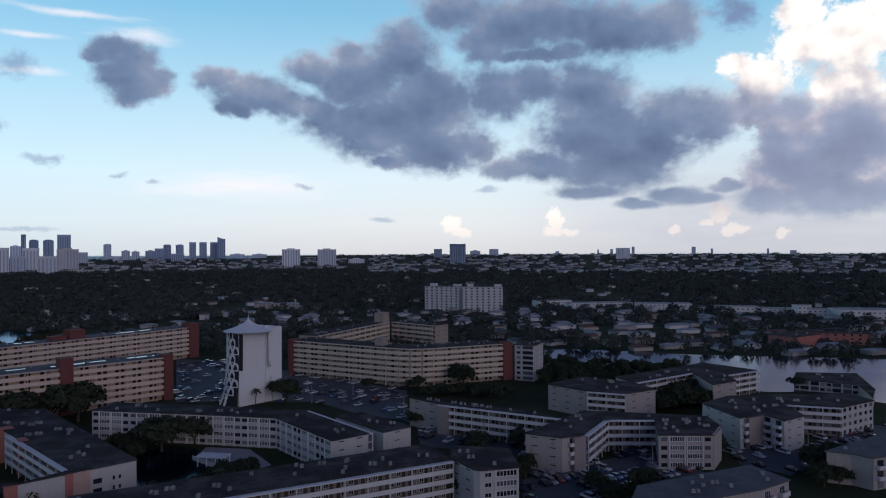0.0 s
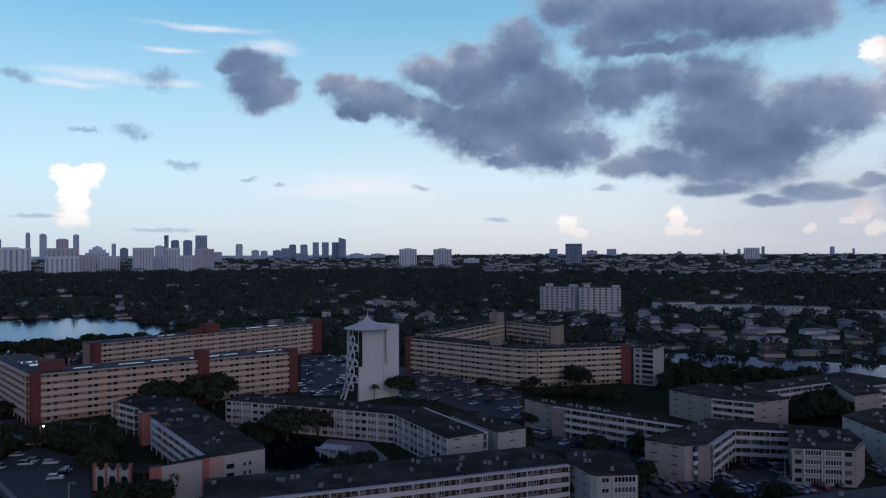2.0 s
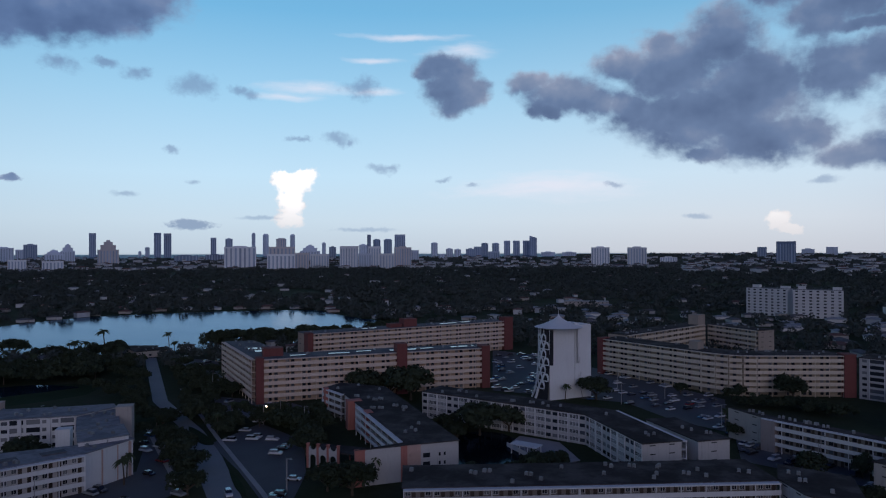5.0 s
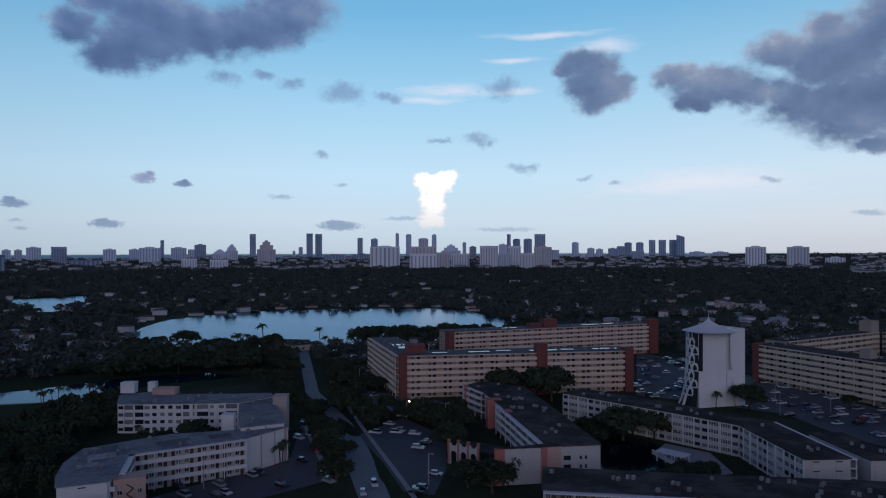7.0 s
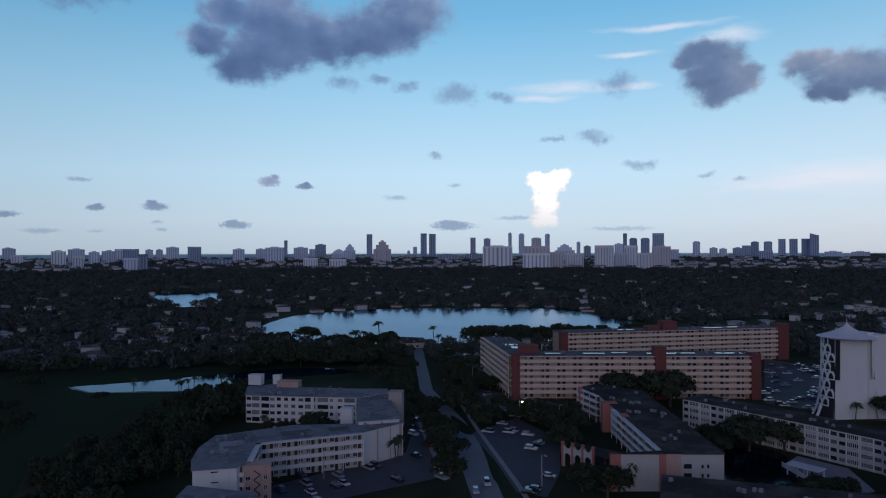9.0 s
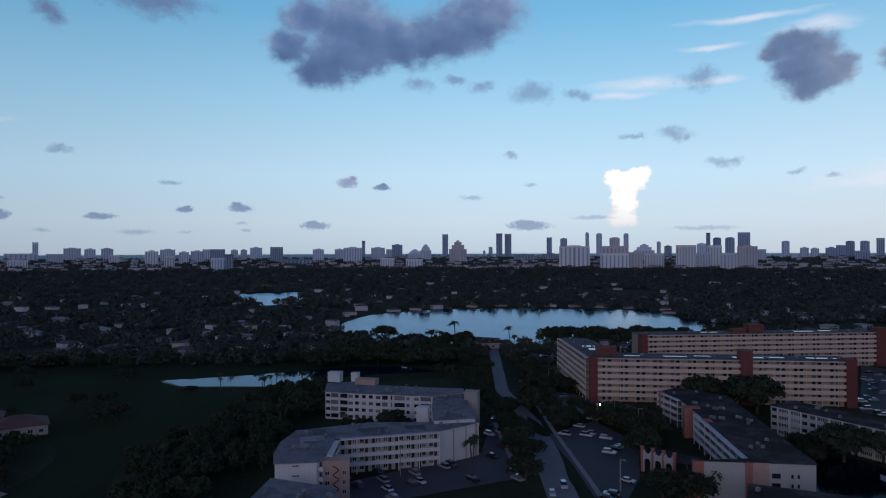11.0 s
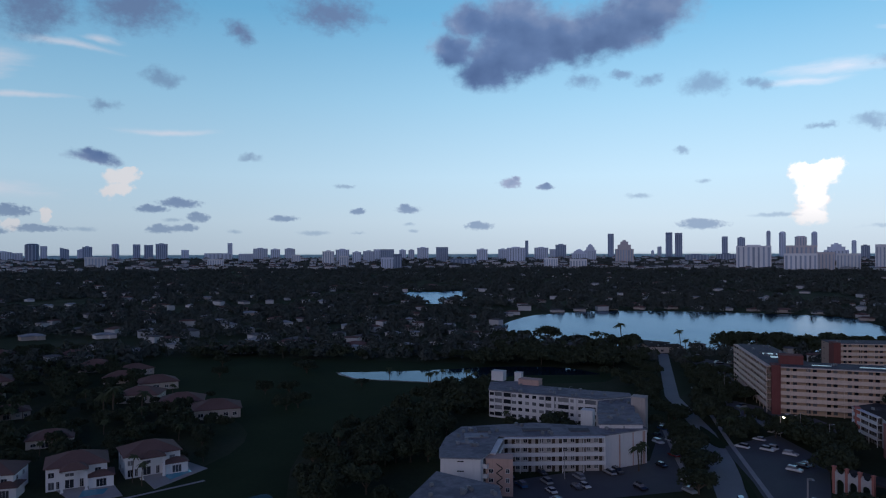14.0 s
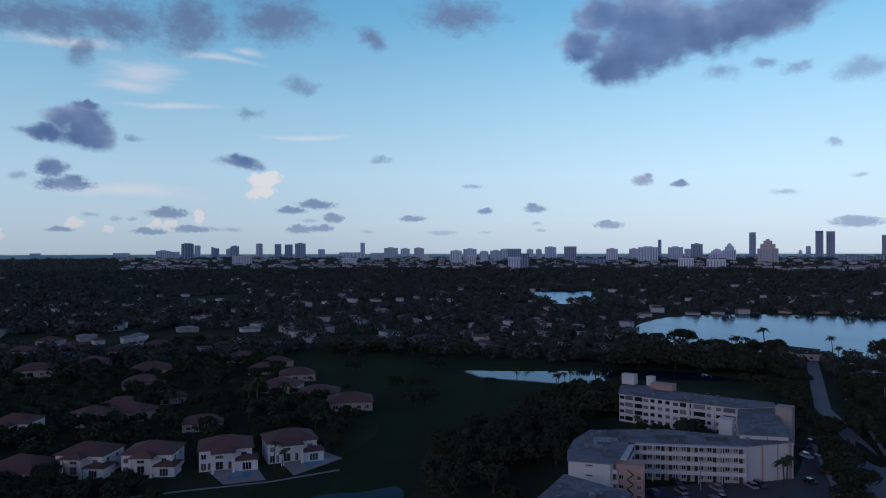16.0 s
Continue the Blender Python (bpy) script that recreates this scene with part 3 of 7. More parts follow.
def rise(r):
    """Height of the land at a distance: flat, then lifting gently to the horizon."""
    k = min(max((r - 2500) / 2450, 0), 1)
    return 45.5 * k * k * (3 - 2 * k)


def at(bearing_, dist):
    a = radians(bearing_)
    return -math.sin(a) * dist, math.cos(a) * dist


# ---- ground ----
bm = bmesh.new()
rings = [0, 30, 60, 120, 240, 480, 960, 1600, 2500, 2800, 3100, 3400, 3700, 4000, 4300, 4600, 4960]
prev = None
for r in rings:
    if r == 0:
        cur = [bm.verts.new((0, 0, 0))]
    else:
        cur = [bm.verts.new((r * math.cos(k * math.tau / 96), r * math.sin(k * math.tau / 96), rise(r))) for k in range(96)]
        for k in range(96):
            j = (k + 1) % 96
            bm.faces.new((prev[0], cur[k], cur[j]) if len(prev) == 1 else (prev[k], cur[k], cur[j], prev[j]))
    prev = cur
tagged(new("ground", finish(bm, "ground", M["grass"])), "dark grassy ground between buildings at dusk", "ground", kind="structure")

bm = bmesh.new()
prev = None
for k in range(98):
    b = -42 + k * 1.6
    cur = []
    near_sea = 3990 if b > 14 else 4620
    for r in (near_sea, near_sea + (4958 - near_sea) * 0.35, near_sea + (4958 - near_sea) * 0.7, 4958):
        x, y = at(b, r)
        cur.append(bm.verts.new((x, y, rise(r) + 0.8)))
    if prev:
        for i in range(3):
            bm.faces.new((prev[i], prev[i + 1], cur[i + 1], cur[i]))
    prev = cur
tagged(new("sea", finish(bm, "sea", M["sea"])), "grey-blue ocean along the horizon", "sea", kind="structure")

LAKE = smooth_plan([(-540.6, 306.2), (-628.5, 400.4), (-638.0, 496.6), (-598.9, 566.5), (-531.9, 630.7), (-472.7, 665.6), (-390.5, 612.9), (-311.0, 559.9), (-309.8, 432.5), (-347.7, 386.4), (-386.1, 331.3), (-435.0, 296.5), (-470.6, 279.9)], 4, 1.5, 3)
GOLF_POND = smooth_plan([(-380.3, 112.8), (-361.5, 115.5), (-348.9, 128.4), (-334.9, 146.1), (-318.5, 166.0), (-320.4, 173.5), (-329.2, 193.4), (-323.6, 213.6), (-314.7, 232.9), (-314.6, 242.5), (-339.4, 235.4), (-353.9, 215.0), (-361.7, 193.5), (-363.6, 173.6), (-369.2, 149.5), (-376.0, 127.7)], 3, 0.5, 4)
SMALL_LAKE = smooth_plan([(-1065.8, 427.8), (-1064.7, 487.0), (-1065.7, 540.5), (-913.2, 465.8), (-825.2, 385.3), (-872.2, 366.2)], 4, 1.5, 5)
CANAL = smooth_plan([(59.1, 487.4), (120.6, 474.7), (154.2, 460.7), (201.2, 449.5), (275.1, 435.8), (363.0, 403.9), (237.7, 264.7), (196.0, 310.7), (177.4, 336.1), (149.1, 339.4), (130.6, 390.4), (88.6, 414.5), (55.8, 432.4)], 4, 0.8, 6)
HOUSE_POND = smooth_plan([(-82.5, 191.2), (-101.8, 233.0), (-97.7, 244.7), (-86.0, 243.2), (-72.5, 224.1), (-65.3, 196.4)], 4, 0.4, 7)
CORNER_POND = smooth_plan([(-187.5, 8.0), (-197.3, 15.3), (-196.8, 27.9), (-199.0, 38.0), (-190.2, 38.5), (-176.6, 33.7), (-178.1, 13.8)], 4, 0.4, 8)
for name, plan, label in (("lake", LAKE, "broad calm lake reflecting the evening sky"), ("golf_pond", GOLF_POND, "narrow pond on the golf course with a pale rim"),
                          ("far_lake", SMALL_LAKE, "small distant lake among houses"), ("canal", CANAL, "wide canal behind the apartment blocks"),
                          ("house_pond", HOUSE_POND, "dark pond between the apartment blocks"), ("corner_pond", CORNER_POND, "small dark pond beside the villas")):
    sheet(name, plan, 0.06, M[{"corner_pond": "pond", "golf_pond": "still", "lake": "lake_water", "canal": "canal_water", "house_pond": "pond"}.get(name, "water")], label, "water")

# ---- apartment blocks ----
SHARED = {}


def window_meshes(w, h, bars):
    """Frame and pane of a window, made once for each size."""
    key = ("window", w, h, bars)
    if key not in SHARED:
        fr, pa = bmesh.new(), bmesh.new()
        k = 0.16 if bars > 3 else 0.08
        xs = [-w / 2, -w / 2 + k]
        for i in range(1, bars + 1):
            x = -w / 2 + k / 2 + (w - k) * i / (bars + 1)
            xs += [x - k / 2, x + k / 2]
        xs += [w / 2 - k, w / 2]
        zs = [0, k, h - k, h]
        solid = {(a, b) for a in range(len(xs) - 1) for b in range(3) if b != 1 or a % 2 == 0}
        pt = {(a, b, y): fr.verts.new((xs[a], y, zs[b])) for a in range(len(xs)) for b in range(4) for y in (-0.07, 0.02)}
        for a, b in solid:
            loop = ((a, b), (a + 1, b), (a + 1, b + 1), (a, b + 1))
            for y in (-0.07, 0.02):
                fr.faces.new([pt[(*q, y)] for q in loop])
            for n_, (p_, q_) in zip(((a, b - 1), (a + 1, b), (a, b + 1), (a - 1, b)), zip(loop, loop[1:] + loop[:1])):
                if n_ not in solid:
                    fr.faces.new((pt[(*p_, -0.07)], pt[(*q_, -0.07)], pt[(*q_, 0.02)], pt[(*p_, 0.02)]))
        box(pa, -w / 2 + k / 2, w / 2 - k / 2, -0.03, 0.01, k / 2, h - k / 2)
        SHARED[key] = finish(fr, "window", M["white"]), finish(pa, "pane", M["glass"])
    return SHARED[key]


def plain_mesh(key, size, material):
    if key not in SHARED:
        bm = bmesh.new()
        w, d, h = size
        box(bm, -w / 2, w / 2, -d, 0.02, 0, h)
        SHARED[key] = finish(bm, key[0], material)
    return SHARED[key]


def hang(name, mesh, parent, m):
    ob = new(name, mesh)
    ob.parent = parent
    ob.matrix_local = m
    return ob


def far_window_mesh(w, h):
    """A small dark window in a shallow frame, for the far blocks."""
    if ("far", w, h) not in SHARED:
        bm = bmesh.new()
        box(bm, -w / 2, w / 2, -0.05, 0.02, 0, h)
        SHARED["far", w, h] = finish(bm, "window", M["glass"])
    return SHARED["far", w, h]


def window(parent, m, x, z, w, h, bars=1, pane=True):
    pane = pane and parent.location.length < (285 if bars > 3 else 225)
    fr, pa = window_meshes(w, h, bars) if pane else (far_window_mesh(w, h), None)
    ob = hang("window", fr, parent, m @ Matrix.Translation((x, 0, z)))
    if pane:
        new_pane = new("pane", pa)
        new_pane.parent = ob


def facade(parent, p, q, h, floors, style, mats, rnd):
    """One side of a block, from p to q with the house on the left: open walkways, window rows, or plain with vents."""
    p, q = Vector((*p, 0)), Vector((*q, 0))
    u = (q - p).normalized()
    length = (q - p).length
    m = Matrix((u, Vector((-u.y, u.x, 0)), Vector((0, 0, 1)))).transposed().to_4x4()
    m.translation = p
    fh = h / floors
    style, _, extra = style.partition(":")
    if style in ("gallery", "deep"):
        d, wall_h = (1.9, 0.98) if style == "gallery" else (2.2, 1.42)
        for k in range(1 if extra != "low" else 1, floors):
            z = k * fh
            bm = bmesh.new()
            box(bm, 0, length, -d, 0.05, z - 0.22, z, m)
            box(bm, 0, length, -d - 0.02, -d + 0.12, z - 0.24, z + wall_h, m)
            part("gallery_rail", bm, mats["band"], parent)
        # thin back wall; the plain corridor colour carries part of the walkway's shade
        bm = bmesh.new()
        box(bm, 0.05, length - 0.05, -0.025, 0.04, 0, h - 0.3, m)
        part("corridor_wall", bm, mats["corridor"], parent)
        bm = bmesh.new()
        box(bm, 0, length, -d - 0.1, 0.05, h - 0.25, h + 0.05, m)
        part("canopy", bm, mats["band"], parent)
        n = max(1, round(length / 6.6))
        for i in range(n + 1):
            x = 0.15 + (length - 0.3) * i / n
            bm = bmesh.new()
            box(bm, x - 0.12, x + 0.12, -d + 0.13, -d + 0.37, 0, h - 0.25, m)
            part("post", bm, mats["band"], parent)
        n = max(1, int(length / (3.3 if style == "gallery" else 3.7)))
        dm = plain_mesh(("door", 0.95, 2.1), (0.95, 0.05, 2.1), M["door"])
        for k in range(floors):
            for i in range(n):
                x = (i + 0.5) * length / n
                s = -0.75 if i % 2 else 0.75
                if style == "gallery":
                    hang("door", dm, parent, m @ Matrix.Translation((x + s, 0, k * fh + 0.02)))
                window(parent, m, x - s * 0.9, k * fh + 0.75, *((1.3, 1.35) if style == "gallery" else (1.5, 1.5)), 1, style == "gallery" and h < 12)
    elif style == "glazed":
        n = max(1, round(length / 7.4))
        for i in range(n):
            x0 = length * i / n
            w = length / n
            flip = i % 2
            for k in range(floors):
                z = k * fh
                window(parent, m, x0 + w * (0.32 if flip else 0.68), z + 0.72, w * 0.54, 1.62, 5)
                window(parent, m, x0 + w * (0.80 if flip else 0.20), z + 0.85, 1.9, 1.2, 1)
            bm = bmesh.new()
            for s in (0.03, 0.60) if flip else (0.38, 0.95):
                box(bm, x0 + w * s, x0 + w * s + 0.22, -0.3, 0.05, 0, h, m)
            part("pilaster", bm, mats["band"], parent)
    elif style == "windows":
        n = max(1, round(length / float(extra or 3.4)))
        for k in range(floors):
            for i in range(n):
                window(parent, m, length * (i + 0.5) / n, k * fh + 0.95, 1.6, 1.25, 1)
    elif style == "vents":
        vm = plain_mesh(("vent", 1.9, 0.3), (1.9, 0.04, 0.3), M["dark"])
        n = max(1, round(length / 7.5))
        for k in range(floors):
            for i in range(n):
                hang("vent", vm, parent, m @ Matrix.Translation((length * (i + 0.5) / n, 0, k * fh + 1.8)))
    elif style == "balcony":
        n = max(1, round(length / 6.0))
        for k in range(floors):
            for i in range(n):
                x = length * (i + 0.5) / n
                window(parent, m, x, k * fh + 0.3, 2.4, 2.0, 2)
                if k:
                    bm = bmesh.new()
                    box(bm, x - 1.7, x + 1.7, -1.3, 0.05, k * fh - 0.18, k * fh, m)
                    box(bm, x - 1.7, x + 1.7, -1.3, -1.2, k * fh, k * fh + 1.0, m)
                    for e in (-1.7, 1.6):
                        box(bm, x + e, x + e + 0.1, -1.2, 0.05, k * fh, k * fh + 1.0, m)
                    part("balcony", bm, mats["band"], parent)


def cooler_mesh():
    if "cooler" not in SHARED:
        bm = bmesh.new()
        box(bm, -0.45, 0.45, -0.4, 0.4, 0.12, 0.85)
        box(bm, -0.5, 0.5, -0.45, -0.35, 0, 0.12)
        box(bm, -0.5, 0.5, 0.35, 0.45, 0, 0.12)
        bmesh.ops.create_cone(bm, cap_ends=True, segments=10, radius1=0.34, radius2=0.3, depth=0.12, matrix=Matrix.Translation((0, 0, 0.9)))
        SHARED["cooler"] = finish(bm, "cooler", M["metal"])
    return SHARED["cooler"]


def block(name, label, corners, h, floors, styles, wall="white_wall", band="white", roof="roof", coolers=20, seed=1, overhang=0.35, group="apartment blocks"):
    """A flat-roofed block over a plan of corners, counter-clockwise; one style for each side."""
    area = sum(corners[i - 1][0] * corners[i][1] - corners[i][0] * corners[i - 1][1] for i in range(len(corners)))
    if area < 0:
        corners, styles = corners[::-1], (styles[:-1][::-1] + styles[-1:])
    rnd = random.Random(seed)
    cx, cy = (sum(c[k] for c in corners) / len(corners) for k in (0, 1))
    ob = thing(name, cx, cy, 0, label, "building", group)
    local = [(x - cx, y - cy) for x, y in corners]
    bm = bmesh.new()
    prism(bm, local, -0.3, h)
    part("wall", bm, M[wall], ob)
    bm = bmesh.new()
    prism(bm, offset(local, overhang), h + 0.002, h + 0.28)
    roof_ob = part("roof", bm, M[roof], ob)
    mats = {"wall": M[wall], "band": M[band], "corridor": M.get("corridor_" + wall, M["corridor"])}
    for i, style in enumerate(styles):
        if style:
            facade(ob, local[i], local[(i + 1) % len(local)], h, floors, style, mats, rnd)
    xs, ys = [c[0] for c in local], [c[1] for c in local]
    small = offset(local, -1.6)
    made = tries = 0
    while made < coolers and tries < coolers * 30:
        tries += 1
        x, y = rnd.uniform(min(xs), max(xs)), rnd.uniform(min(ys), max(ys))
        if inside(x, y, small):
            for k in range(rnd.choice((1, 1, 1, 2))):
                o = hang("cooler", cooler_mesh(), roof_ob, Matrix.Translation((x + k * 1.2, y, h + 0.28)) @ Matrix.Rotation(rnd.choice((0, 1.57)), 4, "Z"))
            made += 1
    return ob


def strip(front, depth):
    """A plan along a front line, house on the left of it."""
    n, back = len(front), []
    for i in range(n):
        q = Vector(front[i])
        u = (Vector(front[min(i + 1, n - 1)]) - Vector(front[max(i - 1, 0)])).normalized()
        back.append(tuple(q + Vector((-u.y, u.x)) * depth))
    return list(front) + back[::-1]


def shaft(parent, x, y, turn, w, d, h, material, name="stair_tower", z=0.0):
    """A plain upright shaft of a block, such as a stair or lift tower, with a capping."""
    bm = bmesh.new()
    m = pose(x - parent.location.x, y - parent.location.y, z, 0, 0, turn)
    box(bm, -w / 2, w / 2, -d / 2, d / 2, 0, h, m)
    box(bm, -w / 2 - 0.12, w / 2 + 0.12, -d / 2 - 0.12, d / 2 + 0.12, h, h + 0.25, m)
    return part(name, bm, M[material], parent)


def panel(parent, p, q, a, b, h, material, out=0.25):
    """A flat coloured wall panel on the side from p to q, between two shares of its length."""
    L_ = math.dist(p, q)
    m = pose(p[0] - parent.location.x, p[1] - parent.location.y, 0, 0, 0, heading(p, q))
    bm = bmesh.new()
    box(bm, L_ * a, L_ * b, -out, 0.3, 0, h, m)
    part("wall_panel", bm, M[material], parent)


def towards(p, q, s, back=0.0):
    """A place s metres from p towards q, and back metres to the left of that line."""
    p, q = Vector(p), Vector(q)
    u = (q - p).normalized()
    r = p + u * s + Vector((-u.y, u.x)) * back
    return r.x, r.y


def heading(p, q):
    return math.degrees(math.atan2(q[1] - p[1], q[0] - p[0]))


# long peach block with a wing, seven storeys
P, Q, F = (-207.4, 248.7), (-127.8, 327.0), (-263.2, 291.1)
L = math.dist(P, Q)
plan = [P, Q, towards(P, Q, L, 14), towards(P, Q, 15, 14), (F[0] + 11, F[1] + 9), F]
peach = block("peach_apartment_block", "long seven-storey peach apartment block with red stair towers", plan, 19.5, 7,
              ["deep", "", "", "", "", "deep"], "peach", "peach_band", "roof_grey", 21, 3)
T0 = heading(P, Q)
for s, w, h in ((1.4, 3.4, 20.2), (L * 0.60, 5.0, 23.6), (L - 1.5, 4.2, 20.6)):
    x, y = towards(P, Q, s, 0.3)
    shaft(peach, x, y, T0, w, 6.4, h, "brick_red")
x, y = towards(P, Q, 8, 9)
shaft(peach, x, y, T0, 9, 7, 23.2, "brick_red", "lift_house")

for s, back, w, d in ((L * 0.62, 4, 13, 3.2), (L * 0.72, 5, 9, 2.5), (L * 0.9, 5, 12, 3), (L * 0.34, 4, 10, 2.6), (L * 0.17, 4, 7, 2.2), (6, 24, 9, 6), (2, 34, 6, 5), (L * 0.45, 6, 7, 2)):
    x, y = towards(P, Q, s, back)
    shaft(peach, x, y, T0, w, d, 0.05, "puddle", "puddle", 19.79)

# second peach block behind it
P, Q = (-243.7, 336.3), (-164.6, 454.9)
L = math.dist(P, Q)
peach2 = block("peach_apartment_block", "long seven-storey peach apartment block standing behind another one", strip([P, Q], 14), 19.5, 7,
               ["deep", "", "", "vents"], "peach", "peach_band", "roof_grey", 18, 4)
T0 = heading(P, Q)
for s, w, h in ((1.5, 3.4, 20.0), (L + 1.5, 7.0, 22.0)):
    x, y = towards(P, Q, s, 0.3)
    shaft(peach2, x, y, T0, w, 6.4, h, "brick_red")
x, y = towards(P, Q, L * 0.49, 5)
shaft(peach2, x, y, T0, 9, 7, 24.5, "brick_red", "lift_house")
x, y = towards(P, Q, L * 0.42, 5)
shaft(peach2, x, y, T0, 8, 6, 21.8, "brick_red", "lift_house")

for s, back, w, d in ((L * 0.7, 4, 12, 3), (L * 0.8, 5, 8, 3), (L * 0.3, 5, 10, 2.5)):
    x, y = towards(P, Q, s, back)
    shaft(peach2, x, y, T0, w, d, 0.05, "puddle", "puddle", 19.79)

# curved beige block
FR = [(-83.9, 389.6), (-36.5, 363.0), (-28.5, 358.6), (-22.0, 355.6), (-16.5, 354.0), (-11.0, 354.0), (-5.4, 355.8), (30.8, 371.7)]
beige = block("curved_apartment_block", "long seven-storey beige apartment block with a curved corner and ribbon balconies", strip(FR, 14), 19, 7,
              ["deep"] * 7 + [""] * 9, "beige", "beige_band", "roof", 18, 5)
x, y = towards(FR[6], FR[7], math.dist(FR[6], FR[7]) + 2.5, 0.5)
shaft(beige, x, y, heading(FR[6], FR[7]), 5.4, 6.4, 19.6, "brick_red")
x, y = towards(FR[0], FR[1], 1.2, 0.3)
shaft(beige, x, y, heading(FR[0], FR[1]), 3.4, 6.4, 19.6, "brick_red")
x, y = towards(FR[1], FR[2], 2, 5)
shaft(beige, x, y, heading(FR[1], FR[2]), 5, 5, 23, "beige", "lift_house")
block("end_apartment_block", "grey-white seven-storey end block with rows of windows", strip([(37.6, 370.0), (47.3, 365.5)], 16), 18.6, 7,
      ["glazed", "vents", "", ""], "white_wall", "white", "roof", 3, 6)
# block behind the curved one
FR = [(-75.3, 418.3), (-40.1, 499.2)]
back1 = block("rear_apartment_block", "beige six-storey apartment block behind the curved one", strip(FR, 13), 18, 6, ["deep", "", "", ""], "beige", "beige_band", "roof", 8, 7)
x, y = towards(FR[0], FR[1], math.dist(FR[0], FR[1]) - 2, 3)
shaft(back1, x, y, heading(FR[0], FR[1]), 9, 7, 24.5, "beige", "lift_house")
FR = [(-35.3, 500.8), (-5.5, 473.6)]
back2 = block("rear_apartment_block", "beige six-storey apartment block behind the curved one", strip(FR, 13), 18, 6, ["deep", "vents", "", ""], "beige", "beige_band", "roof", 6, 8)

# four-storey blocks round the courts
FR = [(-128.3, 256.0), (-84.0, 248.3), (-57.9, 243.0), (-33.9, 213.5)]
block("court_apartment_block", "four-storey white apartment block with glazed porches beside the pond", strip(FR, 13), 10.4, 4,
      ["glazed", "glazed", "glazed", "vents", "gallery", "", "", "vents"], "white_wall", "white", "roof", 16, 9)
block("court_apartment_block", "four-storey white end wing with a plain wall", [(-19.2, 223.2), (-10.8, 230.3), (-29.3, 251.0), (-37.6, 244.7)], 10.4, 4,
      ["vents", "", "", ""], "white_wall", "white", "roof", 3, 10)
FR = [(-107.9, 172.1), (-85.3, 194.7)]
coral = block("coral_apartment_block", "four-storey block with white, coral and striped balcony fronts", [*FR, (-146.7, 257.7), (-168.7, 257.9), (-168.7, 246.5), (-154.2, 238.5), (-137.1, 222.5), (-98.5, 185.6)],
              10.4, 4, ["", "", "", "", "gallery", "", "gallery", ""], "white_wall", "white", "roof", 16, 11)
L, T0 = math.dist(*FR), heading(*FR)
for s, w, mat in ((L * 0.045, L * 0.09, "coral"), (L * 0.46, L * 0.06, "coral"), (L * 0.555, L * 0.13, "pink_wall")):
    x, y = towards(*FR, s, 0.3)
    shaft(coral, x, y, T0, w, 1.2, 10.3, mat, "wall_panel")
m = pose(FR[0][0] - coral.location.x, FR[0][1] - coral.location.y, 0, 0, 0, T0)
for k in range(3):
    window(coral, m, L * 0.68, 1.2 + k * 2.6, 2.2, 1.3, 1)
    window(coral, m, L * 0.81, 1.3 + k * 2.6, 0.6, 1.0, 0)
    window(coral, m, L * 0.86, 1.3 + k * 2.6, 0.6, 1.0, 0)
    bm = bmesh.new()
    box(bm, L * 0.51, L * 0.60, -1.4, -0.3, 2.4 + k * 2.6, 2.55 + k * 2.6, m)
    box(bm, L * 0.51, L * 0.60, -1.4, -1.3, 2.55 + k * 2.6, 3.4 + k * 2.6, m)
    part("stair_landing", bm, M["pink_wall"], coral)
x, y = (-144.1, 229.1)
shaft(coral, x, y, T0, 5.5, 4, 10.7, "coral")
x, y = (-167.4, 244.5)
shaft(coral, x, y, T0, 1.6, 3, 10.7, "coral")
x, y = (-129.6, 215.8)
shaft(coral, x, y, T0, 2.2, 4.6, 10.6, "coral")

FR = [(-80.1, 149.5), (-42.3, 169.2), (1.9, 192.8)]
block("gallery_apartment_block", "long four-storey apartment block with white walkway railings", strip(FR, 17), 10.6, 4, ["gallery", "gallery", "", "", "", ""], "cream", "white", "roof", 21, 12)
block("gallery_apartment_block", "four-storey end block with a plain wall and glazed porches", [(2.3, 194.4), (7.8, 184.3), (9.5, 183.3), (19.9, 186.0), (18.7, 203.0), (2.4, 206.8)],
      10.6, 4, ["vents", "", "glazed", "", "", ""], "white_wall", "white", "roof", 4, 13)
A1, A2, B = (-13.3, 274.7), (-1.5, 263.4), (41.5, 239.6)
walk_block = block("court_apartment_block", "four-storey apartment block with white walkway railings", [A2, B, (B[0] + A1[0] - A2[0], B[1] + A1[1] - A2[1]), A1], 10.6, 4,
      ["gallery", "", "", "vents"], "cream", "white", "roof", 13, 14)
panel(walk_block, A2, B, 0.0, 0.1, 10.5, "taupe", 2.1)
U5 = [(25.7, 220.5), (36.3, 215.0), (43.5, 218.9), (54.4, 238.6), (72.0, 238.3), (66.8, 217.9), (83.6, 217.6), (90.0, 228.0), (90.7, 242.0), (50.6, 251.3)]
ublock = block("court_apartment_block", "four-storey u-shaped apartment block round a car park", U5, 10.6, 4, ["vents", "balcony", "gallery", "gallery", "", "glazed", "vents", "", "", ""], "cream", "white", "roof", 16, 15)
U6 = [(96.9, 262.6), (101.2, 239.4), (111.5, 245.0), (114.2, 235.2), (124.5, 242.3), (126.2, 261.1), (144.9, 255.1), (163.1, 266.3), (161.4, 280.1), (112.1, 275.6)]
canal_block = block("court_apartment_block", "four-storey white apartment block with stair recesses beside the canal", U6, 10.6, 4, ["vents", "balcony", "balcony", "vents", "", "gallery", "windows", "vents", "", ""], "white_wall", "white", "roof", 14, 16)
